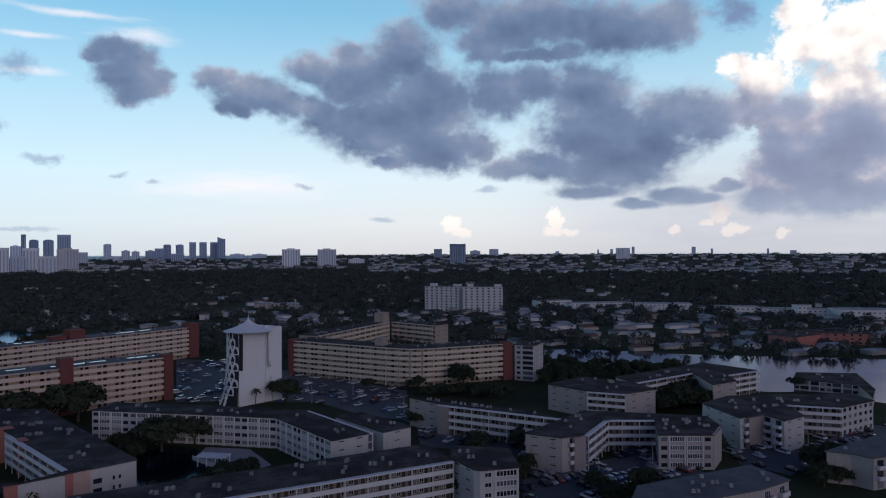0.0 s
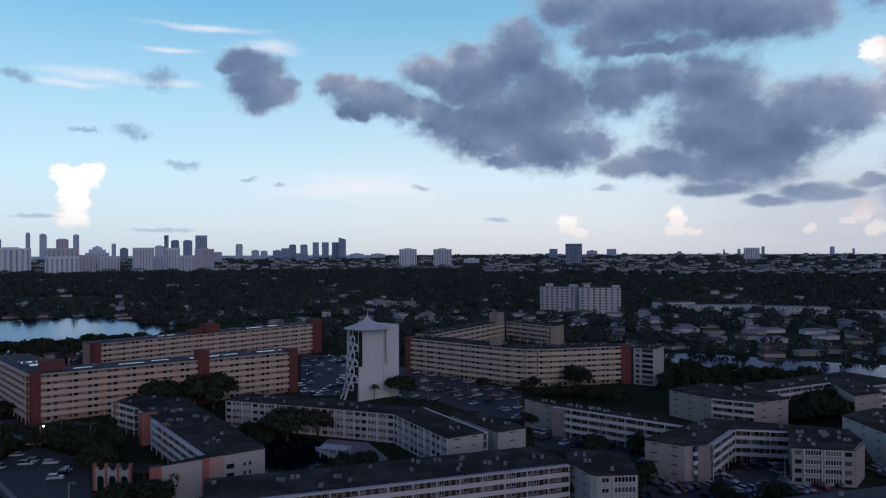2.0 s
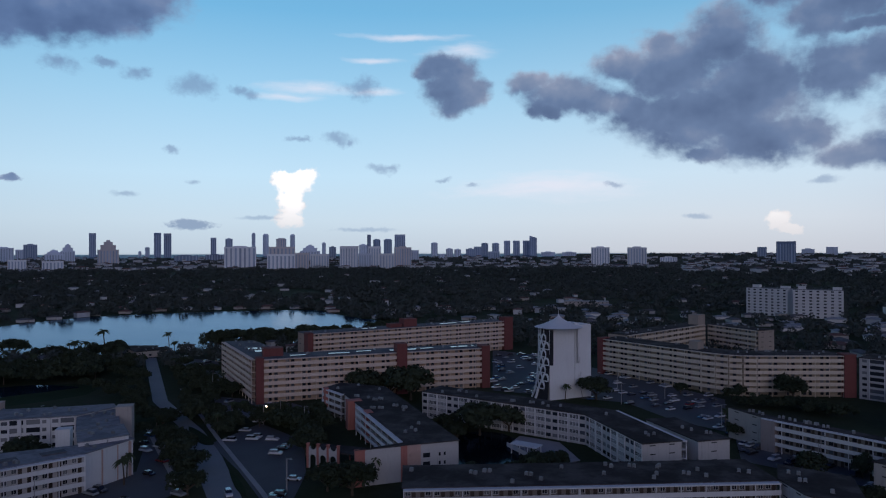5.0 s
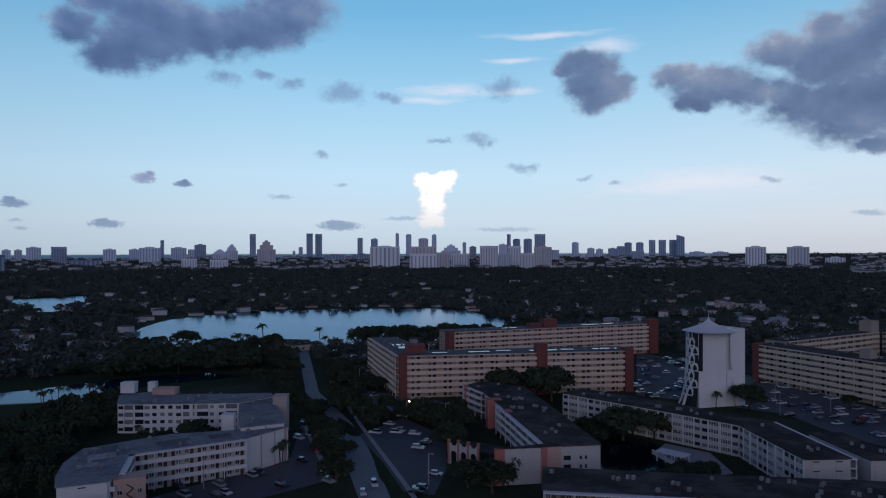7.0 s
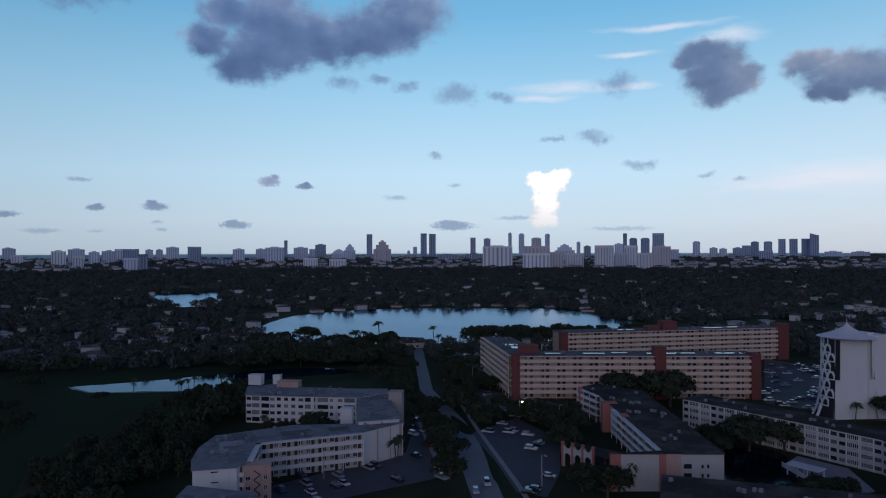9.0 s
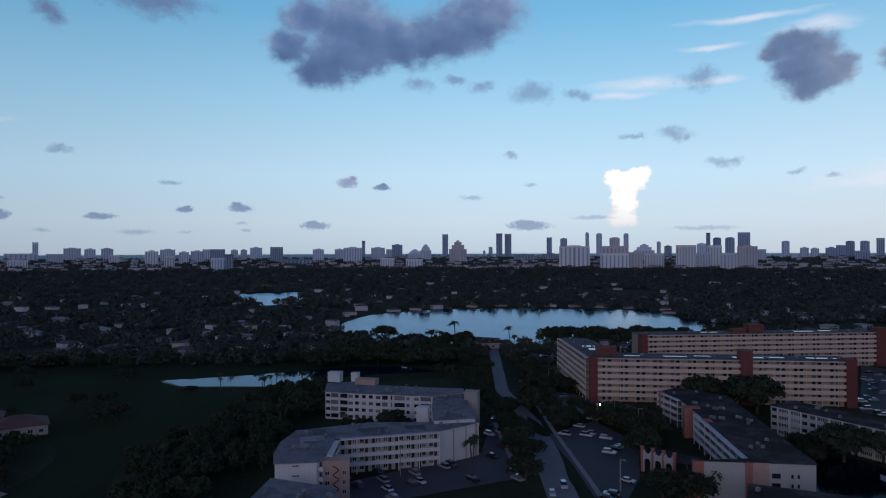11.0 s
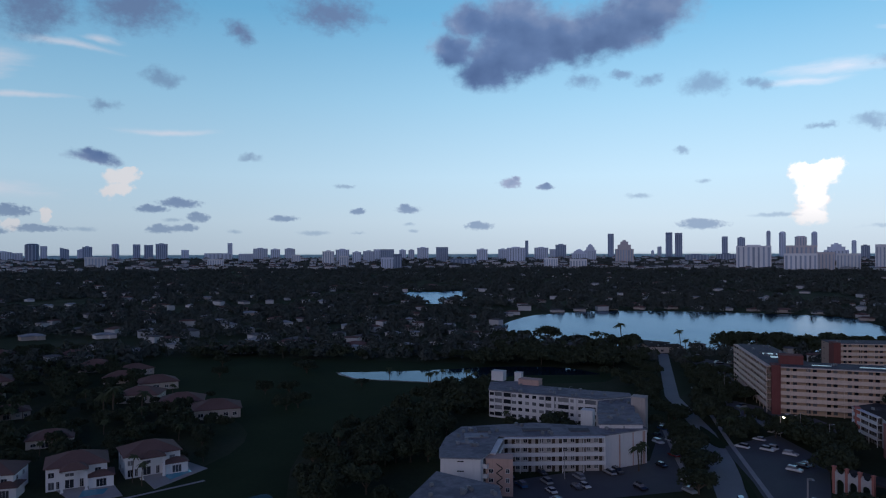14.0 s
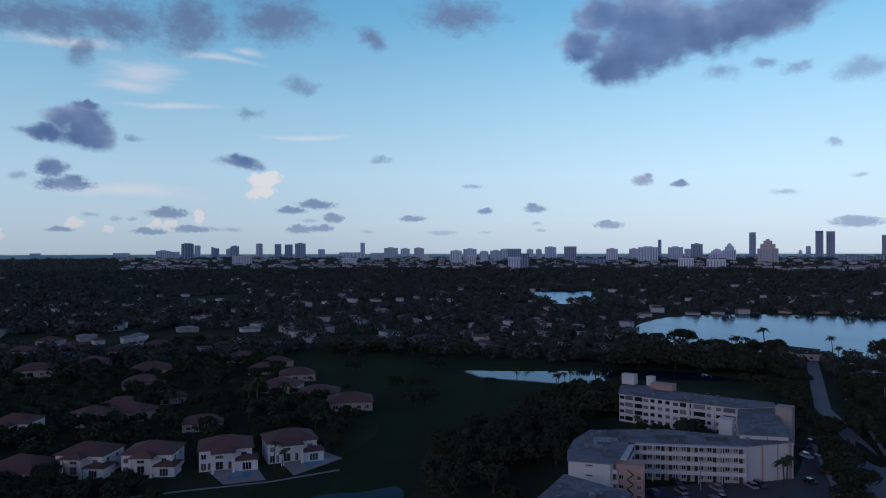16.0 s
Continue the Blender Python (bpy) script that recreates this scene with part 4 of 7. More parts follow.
panel(ublock, U5[1], U5[2], 0.45, 1.0, 10.5, "taupe", 1.4)
panel(ublock, U5[6], U5[7], 0.0, 1.0, 10.9, "cream", 0.3)
panel(canal_block, U6[1], U6[2], 0.25, 0.95, 10.5, "taupe", 1.4)
block("court_apartment_block", "four-storey white apartment block by the water", [(45.0, 301.5), (58.9, 286.6), (73.1, 280.7), (87.5, 289.6), (82.3, 304.6), (63.0, 318.7)],
      10.6, 4, ["vents", "gallery", "vents", "", "", ""], "cream", "white", "roof", 7, 17)
block("court_apartment_block", "four-storey apartment block by the water", [(82.3, 304.6), (116.8, 329.4), (114.9, 298.8), (128.4, 307.6), (130.2, 323.1), (149.3, 334.9), (132.5, 357.3), (78.3, 318.4)],
      10.6, 4, ["gallery", "", "vents", "", "gallery", "vents", "", ""], "cream", "white", "roof", 8, 18)
block("low_waterside_building", "low dark-roofed building on the canal bank", [(170.6, 341.5), (193.4, 326.6), (182.4, 297.9), (194.2, 315.9), (209.7, 356.4), (181.5, 360.3)], 5, 2, ["glazed", "", "", "", "", ""], "cream", "white", "roof", 3, 19)
block("flat_roofed_block", "pale flat-roofed block at the edge of the car park", [(111.9, 205.1), (117.8, 202.7), (121.4, 198.2), (141.7, 205.8), (139.5, 223.6)], 9, 3, ["", "", "balcony", "", ""], "cream", "white", "roof_grey", 3, 20)
block("flat_roofed_block", "pale flat-roofed block with a worn roof", [(41.1, 157.3), (77.7, 172.5), (88.3, 179.6), (83.9, 191.9), (48.6, 175.3)], 9, 3, ["", "balcony", "", "", ""], "cream", "white", "roof_grey", 8, 21)

# white block by the avenue
W4 = [(-175.9, 81.3), (-170.2, 90.8), (-174.2, 95.6), (-188.3, 106.5), (-175.2, 136.7), (-175.6, 153.9), (-179.8, 155.1), (-185.0, 140.8), (-197.6, 125.3), (-203.2, 101.6), (-194.2, 92.0), (-183.8, 85.0)]
court = block("white_apartment_block", "four-storey white apartment block with walkways above a car park", W4, 10.8, 4,
              ["vents", "balcony", "gallery", "gallery", "", "", "", "", "", "", "", ""], "white", "white", "roof_worn", 22, 22)
for a, b in ((0.34, 0.37), (0.66, 0.68), (0.90, 0.96)):
    panel(court, W4[4], W4[5], a, b, 10.5, "pink_wall", 0.12)
x, y = (-171.6, 97.6)
shaft(court, x, y, heading(W4[0], W4[1]), 7.5, 5, 10.2, "pink_wall")
stairs = pose(x - court.location.x, y - court.location.y, 0, 0, 0, heading(W4[0], W4[1]))
for k in range(3):
    window(court, stairs @ Matrix.Translation((0, -2.5, 0)), -2.3, 1.2 + k * 2.6, 1.3, 1.2, 1)
    window(court, stairs @ Matrix.Translation((0, -2.5, 0)), 2.3, 1.2 + k * 2.6, 1.1, 1.3, 1)
    bm = bmesh.new()
    for side in (-1, 1):
        z0 = 1.2 + k * 2.6 + (0.0 if side < 0 else 1.3)
        vs = box(bm, -0.8, 0.9, -2.75, -2.5, z0, z0 + 0.25, stairs)
        for i in ((1, 2, 5, 6) if side < 0 else (0, 3, 4, 7)):
            vs[i].co.z += 1.25
    part("stair_flight", bm, M["dark"], court)
# patched felt and ducts on the worn roof
for (x, y), w, d, mat in (((-191.0, 100.5), 7, 4, "roof_pale"), ((-186.2, 94.0), 5, 2.6, "roof_pale"), ((-196.5, 106.0), 4, 5, "roof_grey"), ((-189.0, 121.0), 9, 2.4, "roof_grey"), ((-183.0, 133.0), 6, 3, "roof_grey")):
    shaft(court, x, y, heading(W4[3], W4[4]), w, d, 0.1, mat, "roof_patch", 11.09)
BAY = [(-253.2, 139.2), (-243.4, 146.5), (-236.5, 152.0), (-218.5, 167.2), (-217.2, 182.6), (-222.3, 185.8), (-232.0, 176.5), (-250.2, 162.9), (-256.7, 165.5), (-263.5, 159.1), (-267.7, 148.3)]
bay = block("bay_apartment_block", "four-storey white apartment block with bay windows", BAY, 10.8, 4,
            ["glazed", "windows:3", "glazed", "", "", "", "", "", "", "", "windows:4"], "white", "white", "roof_worn", 14, 23)
P, Q = BAY[0], BAY[3]
for (x, y), w, d, z0, z1, mat in (((-272.0, 154.5), 5.5, 4, 10.6, 14.6, "white"), ((-266.5, 161.5), 3, 3, 10.6, 14.2, "white"), ((-255.5, 160.5), 9, 5, 10.6, 13.2, "pink_wall"),
                                  ((-206.3, 177.4), 5.2, 5, 0, 13.4, "cream"), ((-203.2, 151.5), 4.2, 3.6, 0, 11.6, "white")):
    shaft(bay, x, y, heading(P, Q), w, d, z1 - z0, mat, "lift_house", z0)
for share in (0.24, 0.62):
    panel(bay, BAY[2], BAY[3], share, share + 0.05, 10.6, "white", 0.5)
block("low_link_building", "low white link between two apartment blocks", [(-220.4, 169.6), (-216.4, 182.5), (-197.0, 167.0), (-201.6, 154.7)], 10.2, 4, ["", "vents", "", ""], "white", "white", "roof_worn", 6, 24)
block("low_link_building", "white stair link rising above the apartment block", [(-193.1, 148.4), (-188.6, 161.2), (-176.2, 152.8), (-182.5, 140.6)], 12.2, 4, ["", "vents", "", ""], "white", "white", "roof_worn", 3, 27)
block("flat_roofed_block", "grey flat-roofed block in front of the white one", [(-147.7, 57.8), (-141.5, 81.1), (-151.9, 85.9), (-168.4, 76.9)], 9.5, 4, ["windows", "windows", "", ""], "white", "white", "roof_worn", 8, 25)

# tall apartment house beyond the houses
for plan, seed in ((strip([(-21.1, 808.1), (17.6, 791.1)], 16), 41), (strip([(22.5, 783.6), (66.5, 781.6)], 16), 42)):
    ob = block("tall_apartment_house", "white nine-storey apartment house among low homes", plan, 28, 9, ["balcony", "", "", "vents"], "white", "white", "roof_grey", 4, seed)
    x, y = towards(plan[0], plan[1], 8, 8)
    shaft(ob, x, y, heading(plan[0], plan[1]), 7, 6, 31, "white", "lift_house")
    x, y = towards(plan[0], plan[1], math.dist(plan[0], plan[1]) - 5, 8)
    shaft(ob, x, y, heading(plan[0], plan[1]), 8, 6, 30.5, "white", "lift_house")

# coral waterside flats, low rows of shops and schools
for plan, h, fl, wall, roof, label in (
        (strip([(231.8, 499.9), (243.8, 482.2)], 30), 8, 3, "coral", "roof", "coral-red three-storey flats beyond the canal"),
        (strip([(259.8, 511.4), (305.0, 497.8)], 14), 8, 3, "coral", "roof", "coral-red three-storey flats beyond the canal"),
        (strip([(148.4, 815.8), (224.1, 828.4)], 20), 7, 2, "white", "roof_pale", "long low white building with a pale roof"),
        (strip([(223.0, 812.3), (284.7, 801.5)], 20), 7, 2, "white", "roof_pale", "long low white building with a pale roof"),
        (strip([(276.1, 772.1), (294.2, 764.2)], 20), 6, 2, "white", "roof_grey", "low white building with a grey roof"),
        (strip([(292.5, 750.4), (335.2, 741.8)], 18), 8, 2, "white", "roof_pale", "long low white building with a gabled front"),
        (strip([(335.2, 735.2), (366.8, 727.4)], 18), 7, 2, "white", "roof_pale", "long low white building with a pale roof"),
        (strip([(358.7, 709.0), (367.6, 708.6)], 14), 12, 3, "white", "roof_pale", "square white corner tower of a low building"),
        (strip([(375.0, 720.7), (401.7, 713.3)], 18), 7, 2, "white", "roof_pale", "long low white building with a pale roof"),
        (strip([(391.2, 689.9), (448.3, 681.9)], 30), 9, 2, "white", "roof_pale", "large low white hall with a pale roof"),
        (strip([(115.8, 842.0), (157.3, 857.2)], 20), 8, 2, "white", "roof_grey", "low white building with a grey roof"),
        (strip([(-224.7, 833.5), (-173.8, 847.6)], 16), 6, 2, "cream", "roof_pale", "low cream building among trees"),
        (strip([(-384.4, 324.6), (-367.0, 333.4)], 18), 4, 1, "cream", "roof", "low pavilion with a dark roof beside the avenue"),
        (strip([(-363.4, 321.2), (-353.3, 341.1)], 14), 4, 1, "cream", "roof", "low pavilion with a dark roof near the lake")):
    block("low_building", label, plan, h, fl, ["windows:5", "", "", ""], wall, "white", roof, 2, int(plan[0][0]), group="low buildings")

# ---- white tower with arched openings ----
P, R = (-89.8, 307.8), (-75.2, 325.3)
C = towards(P, R, 7.7, 4.0)
tower = thing("white_bell_tower", C[0], C[1], 0, "tall white tower with pointed-arch openings and a tent-shaped cap", "tower")
u = (Vector(R) - Vector(P)).normalized()
m = Matrix((Vector((u.x, u.y, 0)), Vector((-u.y, u.x, 0)), Vector((0, 0, 1)))).transposed().to_4x4()
m.translation = (P[0] - C[0], P[1] - C[1], 0)
L = math.dist(P, R)
split = L * 0.6
bm = bmesh.new()
box(bm, 0, split, 0, 3.2, 0, 32.6, m)
part("wall_panel", bm, M["villa_white"], tower)
bm = bmesh.new()
box(bm, split + 0.12, L, -0.25, 9, 0, 33.6, m)
part("wall_panel", bm, M["villa_white"], tower)
bm = bmesh.new()
box(bm, split * 0.98, split * 1.16, -0.3, 6, 32.2, 34.6, m)
part("parapet", bm, M["villa_white"], tower)


def flare(z):
    """Radius of the arched drum at a height."""
    return 9.5 + 2.4 * max(0.0, 1 - z / 26) ** 2.2


bm = bmesh.new()
COLS, ROWS, Z0, CELL = 18, 7, 5.2, 3.55
arch = [(-0.34, 0.12), (-0.33, 0.34), (-0.25, 0.56), (-0.12, 0.74), (0.0, 0.84), (0.12, 0.74), (0.25, 0.56), (0.33, 0.34), (0.34, 0.12), (0.0, 0.12)]
edge = [(-0.5, 0.0), (-0.5, 0.4), (-0.5, 0.7), (-0.3, 1.0), (0.0, 1.0), (0.3, 1.0), (0.5, 0.7), (0.5, 0.4), (0.5, 0.0), (0.0, 0.0)]
for row in range(ROWS):
    for col in range(COLS):
        shift = 0.5 * (row % 2)
        mid = (col + shift) * math.tau / COLS
        if Vector((math.cos(mid), math.sin(mid), 0)).dot(m.col[1].to_3d()) * 9.5 < -4.3:
            continue

        def spot(u_, v_, deep=0.0):
            a_, z_ = (col + u_ + shift) * math.tau / COLS, Z0 + (row + v_) * CELL
            r_ = flare(z_) - deep
            return bm.verts.new((r_ * math.cos(a_), r_ * math.sin(a_), z_))

        e, o, i = [spot(*q) for q in edge], [spot(*q) for q in arch], [spot(*q, 0.22) for q in arch]
        for k in range(10):
            j = (k + 1) % 10
            bm.faces.new((e[k], e[j], o[j], o[k]))
            bm.faces.new((o[k], o[j], i[j], i[k]))
bmesh.ops.remove_doubles(bm, verts=bm.verts, dist=0.002)
part("arched_drum", bm, M["villa_white"], tower, "white lattice of pointed arches")
# core behind the arches; its near-black colour stands for the unlit inside
bm = bmesh.new()
prev = None
for z in (0.1, 4, 8, 12, 16, 20, 24, 32):
    cur = [bm.verts.new(((flare(z) - 0.9) * math.cos(q * math.tau / 32), (flare(z) - 0.9) * math.sin(q * math.tau / 32), z)) for q in range(32)]
    for q in range(32 if prev else 0):
        if min(v.co.dot(m.col[1].to_3d()) for v in (prev[q], cur[(q + 1) % 32])) > -5.6:
            bm.faces.new((prev[q], prev[(q + 1) % 32], cur[(q + 1) % 32], cur[q]))
    prev = cur
part("inner_wall", bm, M["dark"], tower)
for k in range(12):
    a = math.tau * (k + 0.5) / 12
    if Vector((math.cos(a), math.sin(a), 0)).dot(m.col[1].to_3d()) < -0.42:
        continue
    bm = bmesh.new()
    prev = None
    for s in range(7):
        z = Z0 + 0.3 - s * (Z0 + 0.3) / 6
        r = flare(max(z, 0)) - 0.3 + 0.8 * (s / 6) ** 2
        ring = [bm.verts.new(Matrix.Rotation(a, 4, "Z") @ Vector((r + dx, dy, z))) for dx, dy in ((-0.45, -0.4), (0.45, -0.4), (0.45, 0.4), (-0.45, 0.4))]
        if prev:
            for k2 in range(4):
                bm.faces.new((prev[k2], prev[(k2 + 1) % 4], ring[(k2 + 1) % 4], ring[k2]))
        else:
            bm.faces.new(ring)
        prev = ring
    bm.faces.new(prev)
    part("leg", bm, M["villa_white"], tower)
for k in range(24):
    a = math.tau * k / 24
    if Vector((math.cos(a), math.sin(a), 0)).dot(m.col[1].to_3d()) < -0.40:
        continue
    bm = bmesh.new()
    box(bm, -0.14, 0.14, -0.14, 0.14, 29.9, 32.6, Matrix.Rotation(a, 4, "Z") @ Matrix.Translation((9.3, 0, 0)))
    part("column", bm, M["villa_white"], tower)
bm = bmesh.new()
rows = []
for s in range(15):
    k = s / 14
    r, z = 11.0 * (1 - k) ** 1.9 + 0.08, 32.7 + 6.2 * k
    rows.append([bm.verts.new((r * math.cos(q * math.tau / 32), r * math.sin(q * math.tau / 32), z)) for q in range(32)])
for a, b in zip(rows, rows[1:]):
    for q in range(32):
        bm.faces.new((a[q], a[(q + 1) % 32], b[(q + 1) % 32], b[q]))
bm.faces.new(rows[0][::-1])
bm.faces.new(rows[-1])
part("cap", bm, M["villa_white"], tower, "white concave tent-shaped cap")
bm = bmesh.new()
bmesh.ops.create_cone(bm, cap_ends=True, segments=8, radius1=0.12, radius2=0.04, depth=3.0, matrix=Matrix.Translation((0, 0, 40.0)))
part("spire", bm, M["villa_white"], tower)

# ---- arched gateway ----
P, Q = (-131.3, 181.7), (-120.9, 183.0)
gate = thing("arched_gateway", P[0], P[1], 0, "white gateway with round arches and coral pillars", "gateway", turn=heading(P, Q))
L = math.dist(P, Q)
n = 3
for i in range(n):
    bm = bmesh.new()
    w = L / n
    x0 = i * w
    for s in range(12):
        a0, a1 = math.pi * s / 12, math.pi * (s + 1) / 12
        r = w * 0.3
        c = x0 + w / 2
        xa, xb, za, zb = c - r * math.cos(a0), c - r * math.cos(a1), 3.2 + r * math.sin(a0), 3.2 + r * math.sin(a1)
        vs = []
        for y in (0, 0.6):
            vs += [bm.verts.new((xa, y, za)), bm.verts.new((xb, y, zb)), bm.verts.new((xb, y, 6.8 - 1.1 * math.sin(a1))), bm.verts.new((xa, y, 6.8 - 1.1 * math.sin(a0)))]
        for f in ((0, 1, 2, 3), (7, 6, 5, 4), (0, 4, 5, 1), (2, 6, 7, 3)):
            bm.faces.new([vs[k] for k in f])
    bmesh.ops.remove_doubles(bm, verts=bm.verts, dist=0.01)
    part("arch", bm, M["white_wall"], gate)
    for a, b in ((x0 + 0.35, x0 + w * 0.2), (x0 + w * 0.8, x0 + w - 0.35)):
        bm = bmesh.new()
        box(bm, a, b, 0, 0.6, 0, 6.4)
        part("pier", bm, M["white_wall"], gate)
for i in range(n + 1):
    bm = bmesh.new()
    box(bm, i * L / n - 0.33, i * L / n + 0.33, -0.15, 0.75, 0, 7.4)
    box(bm, i * L / n - 0.45, i * L / n + 0.45, -0.25, 0.85, 7.4, 7.7)
    part("pillar", bm, M["coral"], gate)
bm = bmesh.new()
box(bm, 0.5, L + 10, 1.0, 9.0, 4.8, 5.2)
part("canopy_roof", bm, M["roof"], gate)
for x in (6, L, L + 9):
    bm = bmesh.new()
    box(bm, x, x + 0.4, 8.0, 8.4, 0, 4.8)
    part("pillar", bm, M["coral"], gate)

# ---- swimming pool in the court ----
P = (-72.4, 214.1)
deck = [(-82.4, 230.0), (-82.6, 244.2), (-66.8, 241.5), (-55.2, 223.9), (-62.5, 212.5)]
sheet("pool_deck", deck, 0.05, M["concrete"], "pale concrete deck round the swimming pool", "paving", 0.2)
sheet("pool_water", [(-69.8, 221.6), (-66.7, 231.0), (-60.6, 226.1), (-61.4, 216.6)], 0.27, M["pool"], "blue water of a swimming pool", "pool")
P, Q = (-78.1, 222.1), (-68.7, 220.6)
cab = thing("pool_pavilion", P[0], P[1], 0.2, "white open-sided pavilion beside the swimming pool", "pavilion", turn=heading(P, Q))
bm = bmesh.new()
box(bm, -0.4, 9.4, -0.4, 4.4, 3.0, 3.35)
part("roof", bm, M["white"], cab)
for x in (0.1, 3.1, 6.1, 9.0):
    for y in (0.1, 4.0):
        bm = bmesh.new()
        box(bm, x - 0.14, x + 0.14, y - 0.14, y + 0.14, 0, 3.0)
        part("post", bm, M["white"], cab)
fence_pts = [(-82.4, 230.0), (-62.5, 212.5), (-58.0, 216.5)]
fence = thing("pool_fence", fence_pts[0][0], fence_pts[0][1], 0, "low white wall along the pool deck", "fence")
for a, b in zip(fence_pts, fence_pts[1:]):
    bm = bmesh.new()
    q = pose(a[0] - fence.location.x, a[1] - fence.location.y, 0, 0, 0, heading(a, b))
    box(bm, 0, math.dist(a, b), -0.12, 0.12, 0, 1.5, q)
    part("wall_panel", bm, M["white"], fence)

# ---- villas ----


def hip_roof(bm, w, d, z, up, over=0.6):
    """A hipped roof with eaves; the ridge runs along the longer side."""
    x, y = w / 2 + over, d / 2 + over
    k = min(x, y)
    rx, ry = max(x - k, 0.2), max(y - k, 0.2)
    lo = [bm.verts.new(v) for v in ((-x, -y, z - 0.15), (x, -y, z - 0.15), (x, y, z - 0.15), (-x, y, z - 0.15))]
    mi = [bm.verts.new((v.co.x, v.co.y, z + 0.05)) for v in lo]
    hi = [bm.verts.new(v) for v in ((-rx, -ry, z + up), (rx, -ry, z + up), (rx, ry, z + up), (-rx, ry, z + up))]
    bm.faces.new(lo[::-1])
    for i in range(4):
        j = (i + 1) % 4
        bm.faces.new((lo[i], lo[j], mi[j], mi[i]))
        bm.faces.new((mi[i], mi[j], hi[j], hi[i]))
    bm.faces.new(hi)


def villa(kind, material):
    """A house with a tiled hip roof. kind 2: two storeys with a porch on tall columns; kind 1: one storey."""
    ob = thing("villa", 0, 0, 0, "white two-storey villa with a dark tiled hip roof" if kind == 2 else "single-storey house with a brown tiled hip roof", "house", "villas by the golf course")
    w, d, h = (15, 12, 6.3) if kind == 2 else (16, 12, 3.4)
    bm = bmesh.new()
    box(bm, -w / 2, w / 2, -d / 2, d / 2, -0.2, h)
    part("wall", bm, material, ob)
    bm = bmesh.new()
    hip_roof(bm, w, d, h, 2.7)
    part("roof", bm, M["tile_roof"], ob)
    front = pose(0, -d / 2, 0)
    if kind == 2:
        bm = bmesh.new()
        box(bm, w / 2 - 4.6, w / 2 + 1.6, -d / 2 - 2.5, -d / 2 + 4, -0.2, 3.3)
        part("wing", bm, material, ob)
        bm = bmesh.new()
        hip_roof(bm, 6.2, 6.5, 3.3, 1.3, 0.4)
        bmesh.ops.translate(bm, verts=bm.verts, vec=(w / 2 - 1.5, -d / 2 + 0.75, 0))
        part("wing_roof", bm, M["tile_roof"], ob)
        bm = bmesh.new()
        hip_roof(bm, 6.5, 4.5, 6.0, 1.5, 0.3)
        bmesh.ops.translate(bm, verts=bm.verts, vec=(-0.6, -d / 2 - 1.2, 0.05))
        part("porch_roof", bm, M["tile_roof"], ob)
        for x in (-3.6, 2.3):
            bm = bmesh.new()
            box(bm, x - 0.3, x + 0.3, -d / 2 - 3.2, -d / 2 - 2.6, 0, 5.9)
            box(bm, x - 0.42, x + 0.42, -d / 2 - 3.32, -d / 2 - 2.48, 0, 0.4)
            part("column", bm, material, ob)
        bm = bmesh.new()
        box(bm, -4.0, 2.7, -d / 2 - 3.2, -d / 2 + 0.1, 5.3, 5.9)
        part("porch_beam", bm, material, ob)
        for x, z, ww, hh in ((-6.2, 0.4, 1.5, 2.1), (-4.6, 0.4, 0.8, 2.1), (-6.2, 3.6, 1.5, 1.5), (-1.8, 0.3, 2.2, 2.4), (-1.8, 3.5, 2.2, 1.3), (1.2, 0.3, 1.0, 2.3), (5.2, 3.8, 1.6, 1.3)):
            window(ob, front, x, z, ww, hh, 1)
        window(ob, pose(0, -d / 2 - 2.5, 0), 6.0, 0.4, 2.6, 2.2, 2)
    else:
        for x, z, ww, hh in ((-5.5, 0.8, 1.8, 1.4), (-1.5, 0.3, 2.6, 2.2), (3.0, 0.9, 1.6, 1.3), (6.0, 0.9, 1.4, 1.3)):
            window(ob, front, x, z, ww, hh, 1)
    for x, z in ((-3.0, 0.9), (2.0, 0.9), (-3.0, 3.9), (2.0, 3.9)):
        if z < h - 1.5:
            window(ob, pose(-w / 2, 0, 0, 0, 0, -90), x, z, 1.5, 1.3, 1)
            window(ob, pose(w / 2, 0, 0, 0, 0, 90), x, z, 1.5, 1.3, 1)
    return ob


big_villa, low_villa = villa(2, M["villa_white"]), villa(1, M["cream"])
HOMES = []


def home(proto, x, y, turn, size=1.0):
    HOMES.append((x, y, 9.0 * size))
    m_ = pose(x, y, 0, 0, 0, turn)
    if size != 1.0:
        return copy_thing(proto, m_ @ Matrix.Scale(size, 4))
    return copy_thing(proto, m_)


